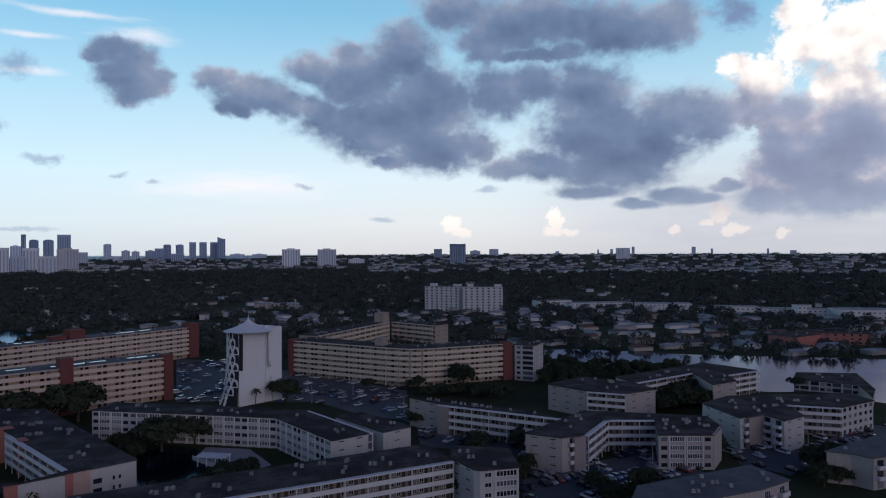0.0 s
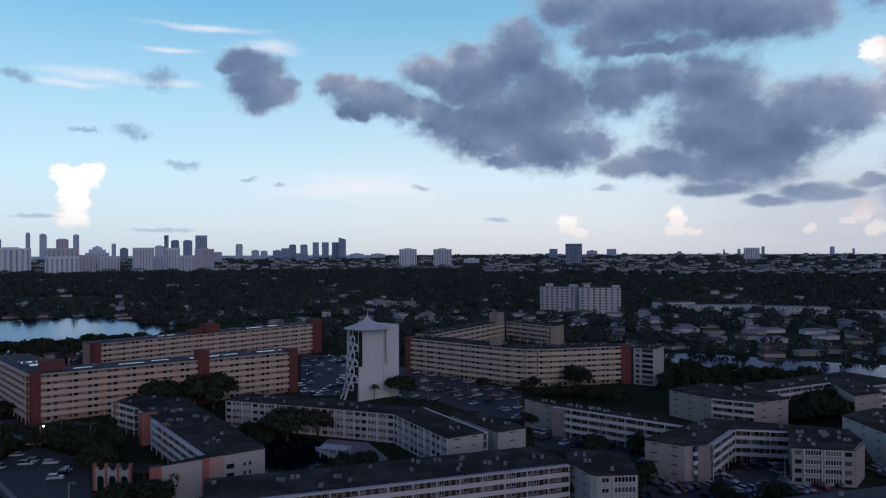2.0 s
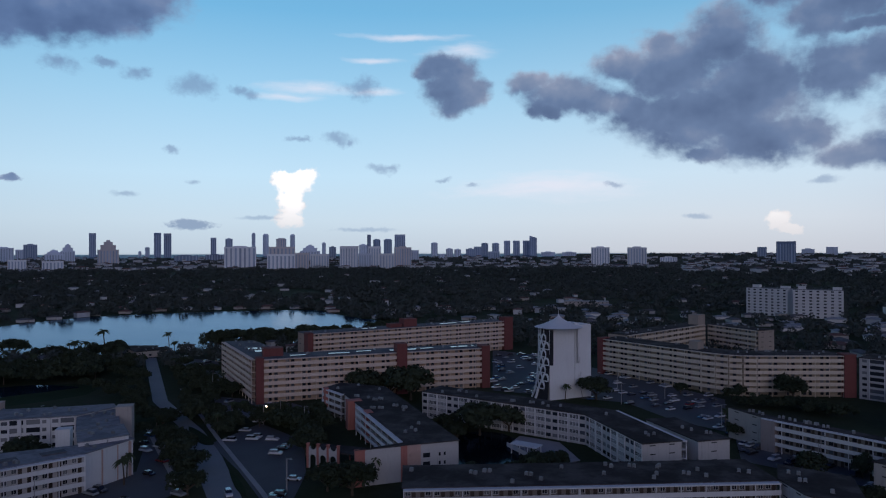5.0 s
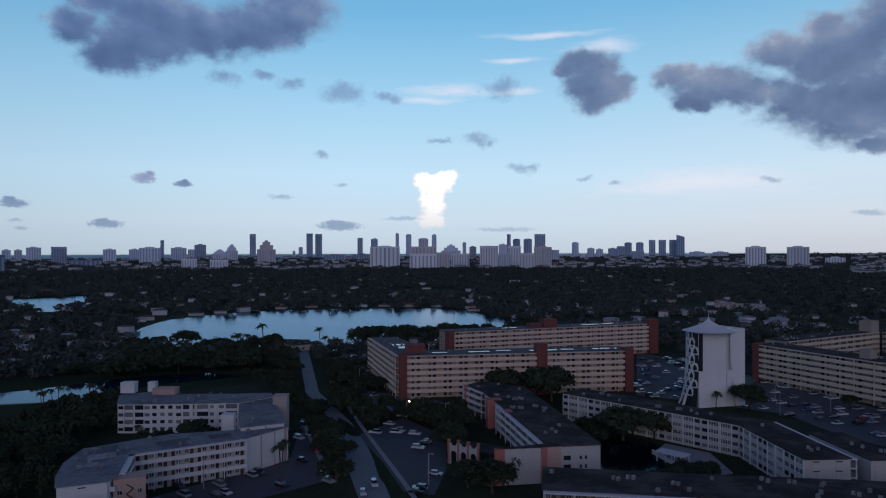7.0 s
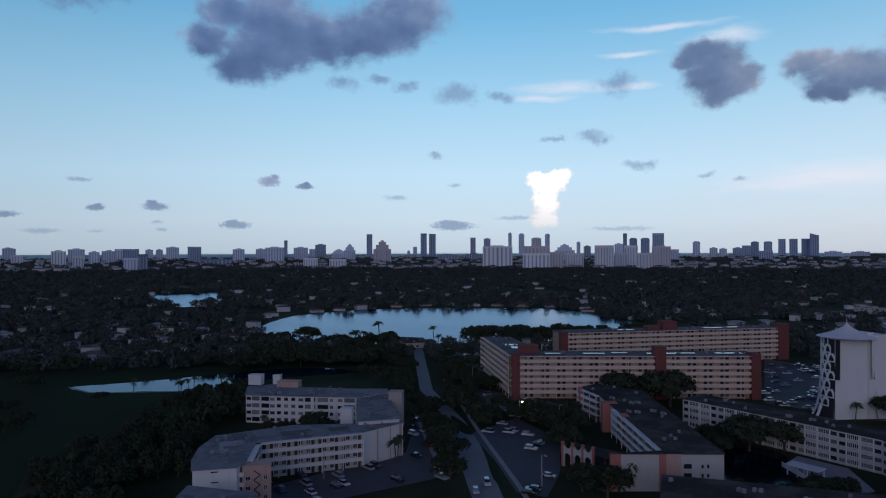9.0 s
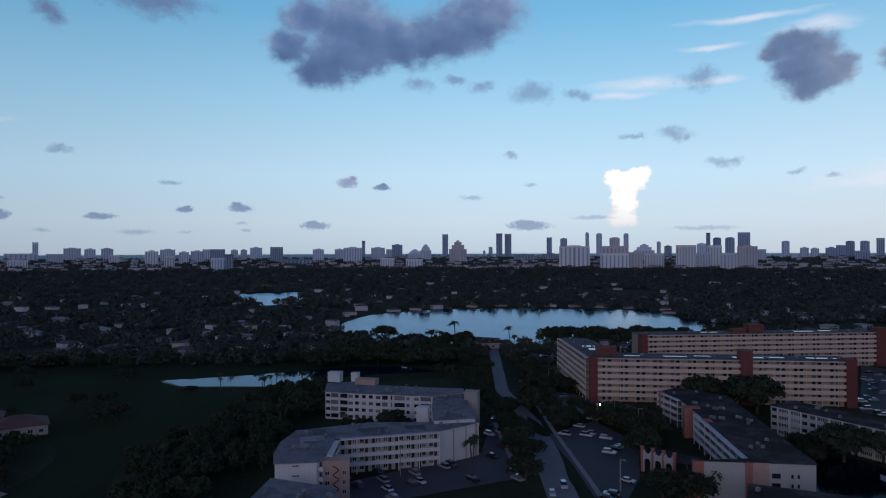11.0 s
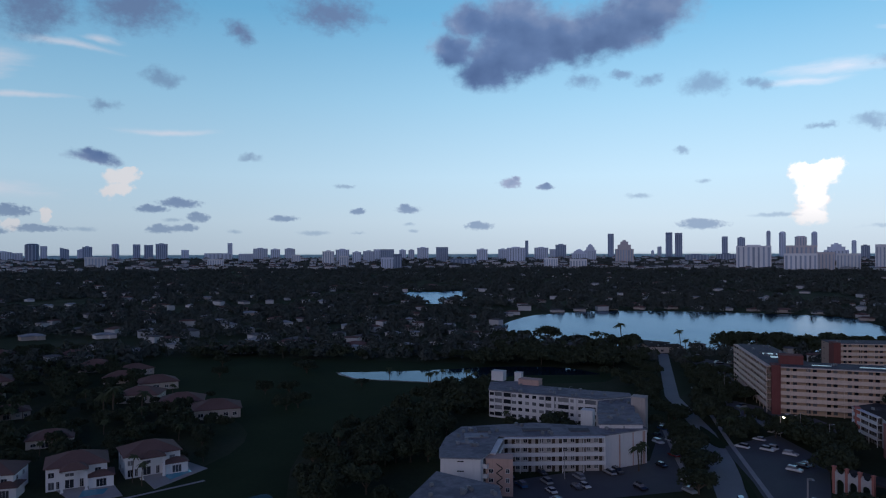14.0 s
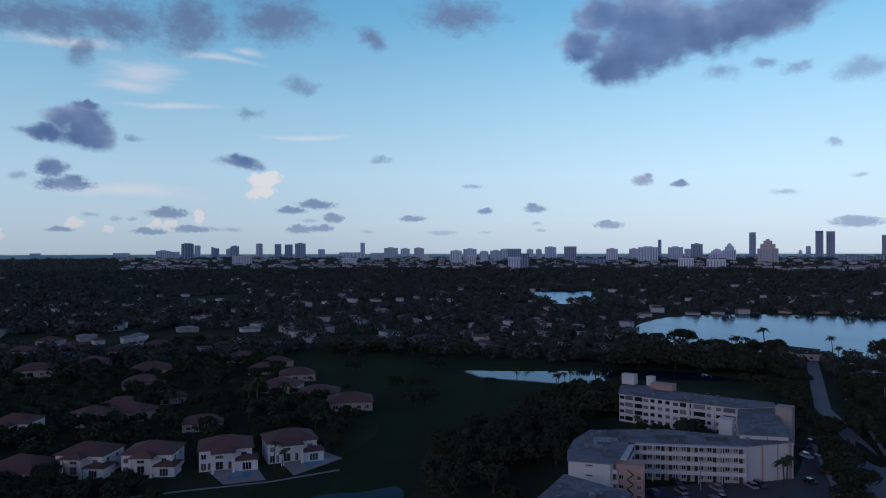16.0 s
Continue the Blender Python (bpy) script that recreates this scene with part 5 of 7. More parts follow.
first = True
for (x, y), kind, turn, size in (((-234.1, -10.3), 2, 92, 1.05), ((-237.7, 9.6), 2, 98, 1.05), ((-235.1, -31.9), 2, 78, 1.0), ((-239.0, -50.8), 2, 70, 1.0), ((-236.3, -68.1), 1, 60, 1.15),
                           ((-289.9, -86.4), 2, 75, 0.95), ((-310.8, -49.1), 1, 55, 1.0), ((-301.0, -63.0), 2, 130, 0.85), ((-323.4, -56.7), 1, 92, 1.05), ((-337.2, -39.6), 1, 100, 0.9),
                           ((-304.4, 38.2), 1, 84, 1.15), ((-326.7, 26.7), 1, 80, 1.1), ((-349.9, 11.0), 1, 70, 1.1), ((-378.7, 19.2), 1, 95, 1.1), ((-413.4, -56.7), 1, 92, 1.25),
                           ((-376.8, -55.6), 1, 85, 1.1), ((-404.4, 3.4), 1, 75, 1.0), ((-449.5, -9.7), 1, 80, 1.1), ((-426.5, 10.1), 1, 110, 1.0), ((-428.3, -118.0), 1, 95, 1.2),
                           ((-450.9, -94.4), 1, 85, 1.1), ((-512.0, -149.3), 1, 90, 1.1), ((-525.9, -122.4), 1, 100, 1.1), ((-522.3, -68.0), 1, 80, 1.1), ((-499.7, -85.9), 1, 95, 1.2),
                           ((-284.2, -20.8), 1, 90, 0.9), ((-271.5, -96.3), 2, 80, 1.0), ((-340.2, -127.0), 1, 80, 1.0), ((-568.7, -147.4), 1, 70, 1.0), ((-504.4, -23.9), 1, 70, 1.0)):
    home(big_villa if kind == 2 else low_villa, x, y, turn, size)
for ob in (big_villa, low_villa):
    for o in (*ob.children_recursive, ob):
        bpy.data.objects.remove(o)

for deck, pool_, label in (([(-213.9, -10.2), (-214.9, 1.8), (-227.9, -0.7), (-229.6, -16.0)], [(-218.4, -9.3), (-218.9, -3.1), (-223.5, -1.8), (-224.2, -8.5)], "pale stone patio with a villa pool"),
                           ([(-217.0, 10.1), (-230.6, 26.2), (-241.5, 20.7), (-229.4, 7.2)], [(-223.7, 14.8), (-229.3, 21.5), (-233.5, 20.0), (-229.0, 13.3)], "pale stone patio with a villa pool")):
    sheet("patio", deck, 0.06, M["concrete"], label, "paving", 0.12)
    sheet("villa_pool", pool_, 0.2, M["pool"], "small blue garden pool of a villa", "pool")

# ---- houses of the suburbs ----


def bungalow(roof, wall, label):
    bm = bmesh.new()
    box(bm, -7.5, 7.5, -4.5, 4.5, -0.2, 3.0)
    box(bm, 1.5, 7.2, -7.5, -4.4, -0.2, 3.0)
    ob = tagged(new("bungalow", finish(bm, "bungalow", M[wall])), label, "house", "suburban houses")
    bm = bmesh.new()
    hip_roof(bm, 15, 9, 3.0, 1.5)
    mark = len(bm.verts)
    hip_roof(bm, 5.7, 4.5, 3.03, 1.0, 0.4)
    bm.verts.ensure_lookup_table()
    for q in bm.verts[mark:]:
        q.co.x, q.co.y = q.co.x + 4.35, q.co.y - 5.6
    part("roof", bm, M[roof], ob)
    return ob


PROTOS = [bungalow("roof_pale", "white", "white bungalow with a pale shingle roof among trees"), bungalow("tile_roof", "cream", "cream bungalow with a brown tiled roof among trees"),
          bungalow("roof_grey", "white_wall", "grey-roofed bungalow among trees"), bungalow("roof_pale", "cream", "cream bungalow with a pale roof among trees")]


def row_house(roof, wall, label):
    """A long low house under a shallow roof, with a porch."""
    bm = bmesh.new()
    box(bm, -9, 9, -4, 4, -0.2, 3.1)
    box(bm, -7.5, -2.5, -6, -3.9, -0.2, 2.9)
    ob = tagged(new("row_house", finish(bm, "row_house", M[wall])), label, "house", "row houses")
    bm = bmesh.new()
    hip_roof(bm, 18, 8, 3.1, 1.5, 0.8)
    box(bm, -8, -2, -6.5, -3.9, 2.9, 3.1)
    part("roof", bm, M[roof], ob)
    return ob


ROWS_ = [row_house("roof_pale", "white", "long low white house with a pale roof"), row_house("roof_pale", "cream", "long low cream house with a pale roof"),
         row_house("roof_grey", "white_wall", "long low house with a weathered grey roof")]
WATER = [LAKE, GOLF_POND, SMALL_LAKE, CANAL, HOUSE_POND, CORNER_POND]


def wet(x, y):
    return any(inside(x, y, w) for w in WATER)


rnd = random.Random(77)


def estate(corner_a, corner_b, rows_, cols, protos, turn, jitter, skip, size=1.0, turns=(0, 90, 180)):
    """Rows of houses between two opposite corners of a piece of land, given as bearing and distance."""
    for i in range(rows_):
        for j in range(cols):
            if rnd.random() < skip:
                continue
            b = corner_a[0] + (corner_b[0] - corner_a[0]) * (j + 0.5 + rnd.uniform(-jitter, jitter)) / cols
            r = corner_a[1] * (corner_b[1] / corner_a[1]) ** ((i + 0.5 + rnd.uniform(-jitter, jitter)) / rows_)
            x, y = at(b, r)
            if any(wet(x + i, y + j) for i, j in ((0, 0), (9, 0), (-9, 0), (0, 9), (0, -9))) or any((x - hx) ** 2 + (y - hy) ** 2 < 22 ** 2 for hx, hy, _ in HOMES):
                continue
            home(rnd.choice(protos), x, y, turn + rnd.choice(turns) + rnd.uniform(-6, 6), size * rnd.uniform(0.9, 1.15))


estate((-3, 485), (-37, 790), 13, 14, [ROWS_[0], ROWS_[0], ROWS_[1], ROWS_[2], PROTOS[1]], 12, 0.3, 0.14, 0.95, (0, 180, 90))
estate((14, 600), (-3, 800), 6, 7, [ROWS_[0], ROWS_[1], ROWS_[2], PROTOS[2]], 25, 0.3, 0.25, 0.9, (0, 180, 90))
estate((24, 640), (-2, 1000), 5, 7, PROTOS, 25, 0.4, 0.2)
estate((62, 700), (33, 1300), 4, 9, PROTOS, 30, 0.4, 0.3)
estate((110, 480), (66, 1200), 9, 11, PROTOS, 20, 0.45, 0.25)
for x, y in ((-650.8, 443.6), (-650.6, 474.0), (-649.5, 518.1), (-639.4, 550.6), (-627.3, 585.8), (-612.0, 612.5), (-584.3, 626.8), (-563.4, 646.8), (-541.0, 668.2), (-506.0, 678.1), (-356.1, 614.0), (-439.7, 656.2)):
    home(PROTOS[int(x) % 4], x, y, 40 + int(y) % 50, 0.85)
for ob in PROTOS + ROWS_:
    for o in (*ob.children_recursive, ob):
        bpy.data.objects.remove(o)

# ---- distant towers ----


def high_rise(b, dist, width, tall, look_="tower_hazy", kind="slab", depth=None):
    """A distant high-rise at a bearing and distance: body with storey bands, fins or balconies, and a crown."""
    x, y = at(b, dist)
    z = rise(dist)
    label = {"tower_hazy": "hazy grey high-rise far away on the skyline", "tower_white": "pale high-rise far away on the skyline", "tower_dark": "dark glass high-rise far away on the skyline",
             "tower_hazy_glass": "hazy blue-grey glass high-rise far away on the skyline", "tower_tan": "tan stepped high-rise far away on the skyline"}[look_]
    ob = thing("high_rise", x, y, z - 2, label, "high-rise", "skyline towers", b)
    w, d = width, depth or max(18.0, min(width * 0.7, 45))
    tall += 2
    rnd = random.Random(int(b * 100) + int(dist))
    bm = bmesh.new()
    top = tall
    if kind == "slab":
        box(bm, -w / 2, w / 2, -d / 2, d / 2, 0, tall - 4)
        box(bm, -w * 0.22, w * 0.2, -d * 0.3, d * 0.3, tall - 4, tall)
    elif kind == "flat":
        box(bm, -w / 2, w / 2, -d / 2, d / 2, 0, tall)
    elif kind == "round":
        bmesh.ops.create_cone(bm, cap_ends=True, segments=20, radius1=w / 2, radius2=w / 2, depth=tall * 0.95, matrix=Matrix.Translation((0, 0, tall * 0.475)) @ Matrix.Diagonal((1, d / w, 1, 1)))
        bmesh.ops.create_cone(bm, cap_ends=True, segments=20, radius1=w * 0.46, radius2=w * 0.25, depth=tall * 0.05, matrix=Matrix.Translation((0, 0, tall * 0.975)) @ Matrix.Diagonal((1, d / w, 1, 1)))
    elif kind == "step":
        for i, (f, s) in enumerate(((1.0, 0.62), (0.72, 0.80), (0.42, 0.93), (0.18, 1.0))):
            box(bm, -w / 2 * f + w * 0.04, w / 2 * f + w * 0.04, -d / 2 * f, d / 2 * f, 0, tall * s)
    elif kind == "slant":
        vs = box(bm, -w / 2, w / 2, -d / 2, d / 2, 0, tall)
        for i in (5, 6):
            vs[i].co.z -= w * 0.3
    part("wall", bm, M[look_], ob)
    # window bays in a paler glass colour that has the haze in it
    dark = M["tower_hazy_glass"] if look_ != "tower_hazy_glass" else M["tower_dark"]
    n = max(2, min(7, round(w / 10)))
    for i in range(n):
        x0 = -w / 2 + w * (i + 0.5) / n
        if kind == "round":
            continue
        hgt = tall * (0.6 if kind == "step" else 0.93)
        bm = bmesh.new()
        ww = w / n * rnd.uniform(0.32, 0.5)
        box(bm, x0 - ww / 2, x0 + ww / 2, -d / 2 - 0.25, -d / 2 + 0.2, 4, hgt - 3)
        part("window_bay", bm, dark, ob)
    if kind == "round":
        for i in range(5):
            bm = bmesh.new()
            a = radians(-150 + i * 30)
            m = Matrix.Translation((math.cos(a) * w * 0.49, math.sin(a) * d * 0.49, 0)) @ Matrix.Rotation(a, 4, "Z")
            box(bm, -0.6, 0.4, -w * 0.05, w * 0.05, 5, tall * 0.93, m)
            part("window_bay", bm, dark, ob)
    return ob


high_rise(51.46, 4300, 35, 131, "tower_hazy_glass", "flat")
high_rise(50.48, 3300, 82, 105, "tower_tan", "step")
high_rise(48.28, 4300, 16, 33, "tower_hazy")
high_rise(47.76, 4300, 24, 54, "tower_hazy", "round")
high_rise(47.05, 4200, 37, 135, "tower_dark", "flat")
high_rise(46.34, 4200, 40, 132, "tower_hazy_glass", "flat")
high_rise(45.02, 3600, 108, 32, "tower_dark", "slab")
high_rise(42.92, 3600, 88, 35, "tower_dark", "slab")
high_rise(43.02, 4300, 32, 109, "tower_hazy_glass", "flat")
high_rise(41.87, 4300, 41, 106, "tower_hazy_glass", "slab")
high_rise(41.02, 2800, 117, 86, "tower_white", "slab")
high_rise(40.01, 4300, 21, 139, "tower_hazy", "round")
high_rise(39.08, 4300, 34, 133, "tower_hazy", "round")
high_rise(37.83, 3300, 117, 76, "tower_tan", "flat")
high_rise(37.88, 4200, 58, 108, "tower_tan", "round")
high_rise(37.00, 4300, 29, 131, "tower_hazy", "round")
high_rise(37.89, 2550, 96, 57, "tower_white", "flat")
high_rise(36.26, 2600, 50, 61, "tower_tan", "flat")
high_rise(35.69, 3600, 99, 80, "tower_hazy", "step")
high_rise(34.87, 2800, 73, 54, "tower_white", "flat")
high_rise(34.53, 4200, 22, 83, "tower_hazy", "round")
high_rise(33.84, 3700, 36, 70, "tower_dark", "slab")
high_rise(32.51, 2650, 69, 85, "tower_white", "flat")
high_rise(31.39, 3800, 44, 80, "tower_hazy", "slab")
high_rise(31.23, 2700, 46, 57, "tower_hazy", "flat")
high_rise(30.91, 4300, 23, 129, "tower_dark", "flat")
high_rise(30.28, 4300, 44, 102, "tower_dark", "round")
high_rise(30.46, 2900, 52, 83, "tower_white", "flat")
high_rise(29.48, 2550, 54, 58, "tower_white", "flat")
high_rise(29.38, 4200, 49, 103, "tower_hazy_glass", "round")
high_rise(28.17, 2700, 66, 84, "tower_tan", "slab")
high_rise(28.40, 4300, 65, 129, "tower_hazy_glass", "flat")
high_rise(27.17, 3500, 36, 54, "tower_hazy", "flat")
high_rise(25.59, 4000, 37, 84, "tower_hazy", "round")
high_rise(24.98, 3800, 35, 26, "tower_hazy", "flat")
high_rise(24.36, 4000, 40, 52, "tower_hazy", "slab")
high_rise(23.69, 4000, 38, 48, "tower_hazy", "slab")
high_rise(22.65, 4200, 54, 47, "tower_hazy_glass", "slab")
high_rise(22.00, 4200, 53, 56, "tower_hazy_glass", "flat")
high_rise(21.48, 4300, 42, 77, "tower_hazy_glass", "round")
high_rise(20.73, 3700, 60, 41, "tower_hazy_glass", "flat")
high_rise(20.59, 4300, 43, 77, "tower_hazy_glass", "round")
high_rise(19.66, 4300, 37, 90, "tower_hazy_glass", "flat")
high_rise(18.90, 4300, 41, 90, "tower_hazy_glass", "flat")
high_rise(18.09, 4300, 44, 90, "tower_hazy_glass", "flat")
high_rise(17.55, 4250, 44, 120, "tower_hazy_glass", "slant")
high_rise(16.36, 4200, 81, 26, "tower_hazy", "slab")
high_rise(14.68, 4200, 83, 25, "tower_hazy", "slab")
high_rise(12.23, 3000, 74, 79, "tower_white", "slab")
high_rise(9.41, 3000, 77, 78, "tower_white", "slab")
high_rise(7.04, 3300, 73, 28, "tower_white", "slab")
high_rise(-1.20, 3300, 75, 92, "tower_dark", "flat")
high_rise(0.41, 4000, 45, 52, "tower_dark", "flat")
high_rise(-2.63, 4400, 64, 36, "tower_hazy", "slab")
high_rise(-4.15, 4400, 57, 43, "tower_hazy", "flat")
high_rise(-9.27, 4500, 24, 26, "tower_hazy", "flat")
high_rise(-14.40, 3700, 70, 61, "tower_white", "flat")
high_rise(-12.48, 4600, 11, 34, "tower_hazy", "flat")
high_rise(-13.53, 4600, 18, 37, "tower_hazy", "flat")
high_rise(-15.18, 4600, 18, 51, "tower_hazy", "flat")
high_rise(-19.68, 4700, 24, 48, "tower_hazy", "flat")
high_rise(-21.00, 4700, 13, 37, "tower_hazy", "flat")
high_rise(-24.88, 4700, 12, 35, "tower_hazy", "flat")
high_rise(-26.56, 4600, 35, 25, "tower_hazy", "flat")
high_rise(77.14, 3900, 41, 58, "tower_hazy", "slab")
high_rise(76.77, 3500, 42, 36, "tower_white", "flat")
high_rise(74.22, 3100, 51, 66, "tower_white", "slab")
high_rise(73.09, 3600, 68, 62, "tower_hazy", "slab")
high_rise(72.98, 2900, 37, 47, "tower_white", "flat")
high_rise(71.94, 3400, 42, 55, "tower_hazy", "slab")
high_rise(70.97, 3400, 56, 59, "tower_hazy", "slab")
high_rise(70.31, 3600, 34, 59, "tower_hazy", "flat")
high_rise(69.48, 3400, 66, 64, "tower_hazy_glass", "flat")
high_rise(69.43, 2600, 49, 45, "tower_hazy", "flat")
high_rise(68.63, 2550, 29, 58, "tower_dark", "flat")
high_rise(68.22, 3800, 36, 54, "tower_hazy", "slab")
high_rise(67.51, 3800, 32, 54, "tower_hazy", "slab")
high_rise(66.57, 3800, 61, 66, "tower_hazy", "slab")
high_rise(65.00, 3500, 60, 72, "tower_hazy_glass", "flat")
high_rise(63.26, 3200, 117, 24, "tower_dark", "flat")
high_rise(61.73, 3500, 54, 64, "tower_hazy", "slab")
high_rise(60.05, 3700, 48, 59, "tower_hazy", "slab")
high_rise(58.98, 3400, 88, 74, "tower_hazy", "slab")
high_rise(58.11, 4200, 19, 94, "tower_dark", "flat")
high_rise(56.94, 3600, 70, 69, "tower_hazy", "slab")
high_rise(56.18, 2800, 55, 38, "tower_white", "flat")
high_rise(55.38, 3900, 58, 78, "tower_hazy_glass", "slab")
high_rise(56.02, 3900, 36, 50, "tower_hazy", "flat")
high_rise(53.98, 3700, 79, 55, "tower_hazy", "step")
high_rise(53.09, 3700, 59, 81, "tower_hazy", "step")
high_rise(54.00, 2750, 65, 34, "tower_white", "flat")
high_rise(99.94, 4300, 86, 21, "tower_hazy", "flat")
high_rise(97.05, 4000, 73, 44, "tower_hazy", "slab")
high_rise(96.21, 4000, 45, 35, "tower_hazy", "flat")
high_rise(95.32, 3800, 60, 84, "tower_dark", "round")
high_rise(94.60, 4100, 32, 67, "tower_hazy", "flat")
high_rise(93.30, 4100, 42, 60, "tower_hazy_glass", "slant")
high_rise(92.25, 4100, 36, 51, "tower_hazy", "slab")
high_rise(91.84, 4100, 46, 67, "tower_hazy_glass", "slab")
high_rise(91.28, 3100, 81, 42, "tower_white", "flat")
high_rise(89.98, 4100, 37, 79, "tower_hazy", "round")
high_rise(88.54, 4100, 37, 76, "tower_hazy_glass", "flat")
high_rise(87.71, 4100, 44, 73, "tower_hazy_glass", "flat")
high_rise(86.80, 4000, 59, 84, "tower_hazy_glass", "slab")
high_rise(85.13, 4200, 40, 44, "tower_hazy", "flat")
high_rise(82.71, 3900, 139, 33, "tower_hazy", "flat")
high_rise(82.90, 3100, 67, 30, "tower_white", "flat")
high_rise(81.83, 4200, 27, 82, "tower_hazy", "flat")
high_rise(80.64, 3600, 69, 39, "tower_hazy", "flat")
high_rise(79.53, 3900, 76, 61, "tower_hazy", "slab")
high_rise(78.38, 3900, 50, 57, "tower_hazy", "slab")
high_rise(77.33, 3900, 44, 60, "tower_hazy", "slab")
high_rise(105.50, 4500, 54, 16, "tower_hazy", "flat")

# ---- roads and car parks ----
AVENUE_L = [(-359.7, 324.6), (-252.3, 232.0), (-206.7, 202.8), (-176.7, 178.1), (-129.1, 138.3), (-104.8, 117.8)]
AVENUE_R = [(-355.0, 329.3), (-247.8, 236.5), (-193.6, 202.2), (-164.5, 180.0), (-123.0, 144.4), (-98.8, 123.8)]
AVENUE = AVENUE_L + AVENUE_R[::-1]
sheet("avenue", AVENUE, 0.08, M["road"], "pale asphalt avenue with planted medians", "road")
MEDIANS = [[(-203.5, 204.5), (-190.5, 198.9), (-177.5, 190.3), (-179.9, 187.9), (-189.3, 192.7)], [(-153.2, 170.7), (-139.1, 160.5), (-131.7, 153.5), (-139.1, 157.5)]]
for q in MEDIANS:
    sheet("median", smooth_plan(q, 3), 0.08, M["fairway"], "grassy median with a kerb in the avenue", "median", 0.16)


def ribbon(points, width):
    left, right = [], []
    for i in range(len(points)):
        u_ = (Vector(points[min(i + 1, len(points) - 1)]) - Vector(points[max(i - 1, 0)])).normalized()
        n_ = Vector((-u_.y, u_.x)) * width / 2
        left.append(tuple(Vector(points[i]) + n_))
        right.append(tuple(Vector(points[i]) - n_))
    return right + left[::-1]


PATHS = [ribbon([(-262.8, 259.4), (-181.0, 196.1), (-131.1, 158.9), (-103.7, 137.4)], 1.5), ribbon([(-215.5, 195.8), (-180.8, 170.2), (-155.3, 152.0)], 1.5)]
for q in PATHS:
    sheet("pavement", q, 0.09, M["concrete"], "narrow pale concrete footpath beside the avenue", "pavement", 0.1)
sheet("golf_path", ribbon([(-208.3, -45.7), (-211.2, -18.5), (-212.9, 3.4), (-218.9, 24.0)], 1.3), 0.05, M["concrete"], "thin pale path between villas and golf course", "path")
LOTS = {
    "court": ([(-179.6, 99.4), (-177.2, 156.5), (-214.0, 195.4), (-211.2, 196.8), (-150.0, 148.2), (-161.3, 90.9)], (-180.9, 109.2), (-178.1, 155.2)),
    "tower": ([(-171.3, 449.6), (-137.3, 437.2), (-92.9, 404.9), (-69.9, 386.0), (-17.9, 342.7), (-14.4, 282.0), (-34.2, 292.1), (-57.6, 317.7), (-100.1, 318.5), (-121.5, 318.9)], (-62.8, 346.4), (-16.4, 313.4)),
    "u_block": ([(23.4, 208.4), (38.0, 220.2), (72.4, 239.8), (80.1, 214.1), (53.9, 200.2), (33.1, 191.7), (21.5, 191.9)], (36.0, 208.3), (69.6, 230.7)),
    "gallery": ([(-11.1, 275.5), (28.2, 250.4), (25.2, 223.9), (12.4, 237.9), (-8.0, 245.1)], (-5.4, 264.3), (22.6, 244.7)),
    "canal": ([(97.5, 242.2), (125.3, 243.2), (166.9, 272.7), (174.4, 265.7), (166.5, 253.7), (125.2, 228.7), (104.7, 211.6), (94.2, 223.0)], (96.0, 227.2), (132.1, 243.2)),
    "gate": ([(-178.6, 189.7), (-181.8, 220.5), (-150.7, 206.6), (-127.9, 176.1), (-117.4, 155.5), (-125.9, 152.6), (-147.8, 169.3)], (-153.8, 178.6), (-159.5, 196.2)),
    "slab": ([(-354.0, 336.2), (-307.9, 333.7), (-241.9, 266.5), (-259.0, 275.0), (-293.3, 299.3)], (-319.3, 315.2), (-251.2, 270.4)),
    "slab_front": ([(-236.4, 252.7), (-192.8, 255.6), (-173.0, 247.9), (-163.4, 226.8), (-187.8, 227.7), (-211.7, 229.4)], (-219.2, 237.5), (-178.8, 240.7)),
}
for key, (plan, a, b) in LOTS.items():
    sheet("car_park", plan, 0.07, M["asphalt"], "asphalt car park between the apartment blocks", "car park")

# lane from the avenue to the court
sheet("side_road", ribbon([(-208.4, 230.6), (-182.4, 227.7), (-168.9, 242.0), (-173.1, 264.6)], 6.5), 0.085, M["road"], "narrow asphalt side road", "road")

# ---- trees ----


def quads_mesh(name, centres, normals, sizes, material, seed):
    """Many small leaf clumps: bent four-sided pieces at the centres, turned about the normals."""
    g = np.random.default_rng(seed)
    n = len(centres)
    nrm = normals / np.maximum(np.linalg.norm(normals, axis=1, keepdims=True), 1e-6)
    ref = g.normal(size=(n, 3))
    a = np.cross(nrm, ref)
    a /= np.maximum(np.linalg.norm(a, axis=1, keepdims=True), 1e-6)
    b = np.cross(nrm, a)
    s = sizes[:, None]
    k = g.uniform(0.6, 1.15, size=(n, 4, 1))
    corners = np.stack([-a * s, -b * s * 0.7, a * s, b * s * 0.7], axis=1) * k
    corners += nrm[:, None, :] * s[:, None, :] * g.uniform(-0.35, 0.35, size=(n, 4, 1))
    verts = (centres[:, None, :] + corners).reshape(-1, 3)
    me = bpy.data.meshes.new(name)
    me.vertices.add(4 * n), me.loops.add(4 * n), me.polygons.add(n)
    me.vertices.foreach_set("co", verts.astype(np.float32).ravel())
    me.loops.foreach_set("vertex_index", np.arange(4 * n, dtype=np.int32))
    me.polygons.foreach_set("loop_start", np.arange(0, 4 * n, 4, dtype=np.int32))
    me.update(calc_edges=True)
    me.materials.append(material)
    return me


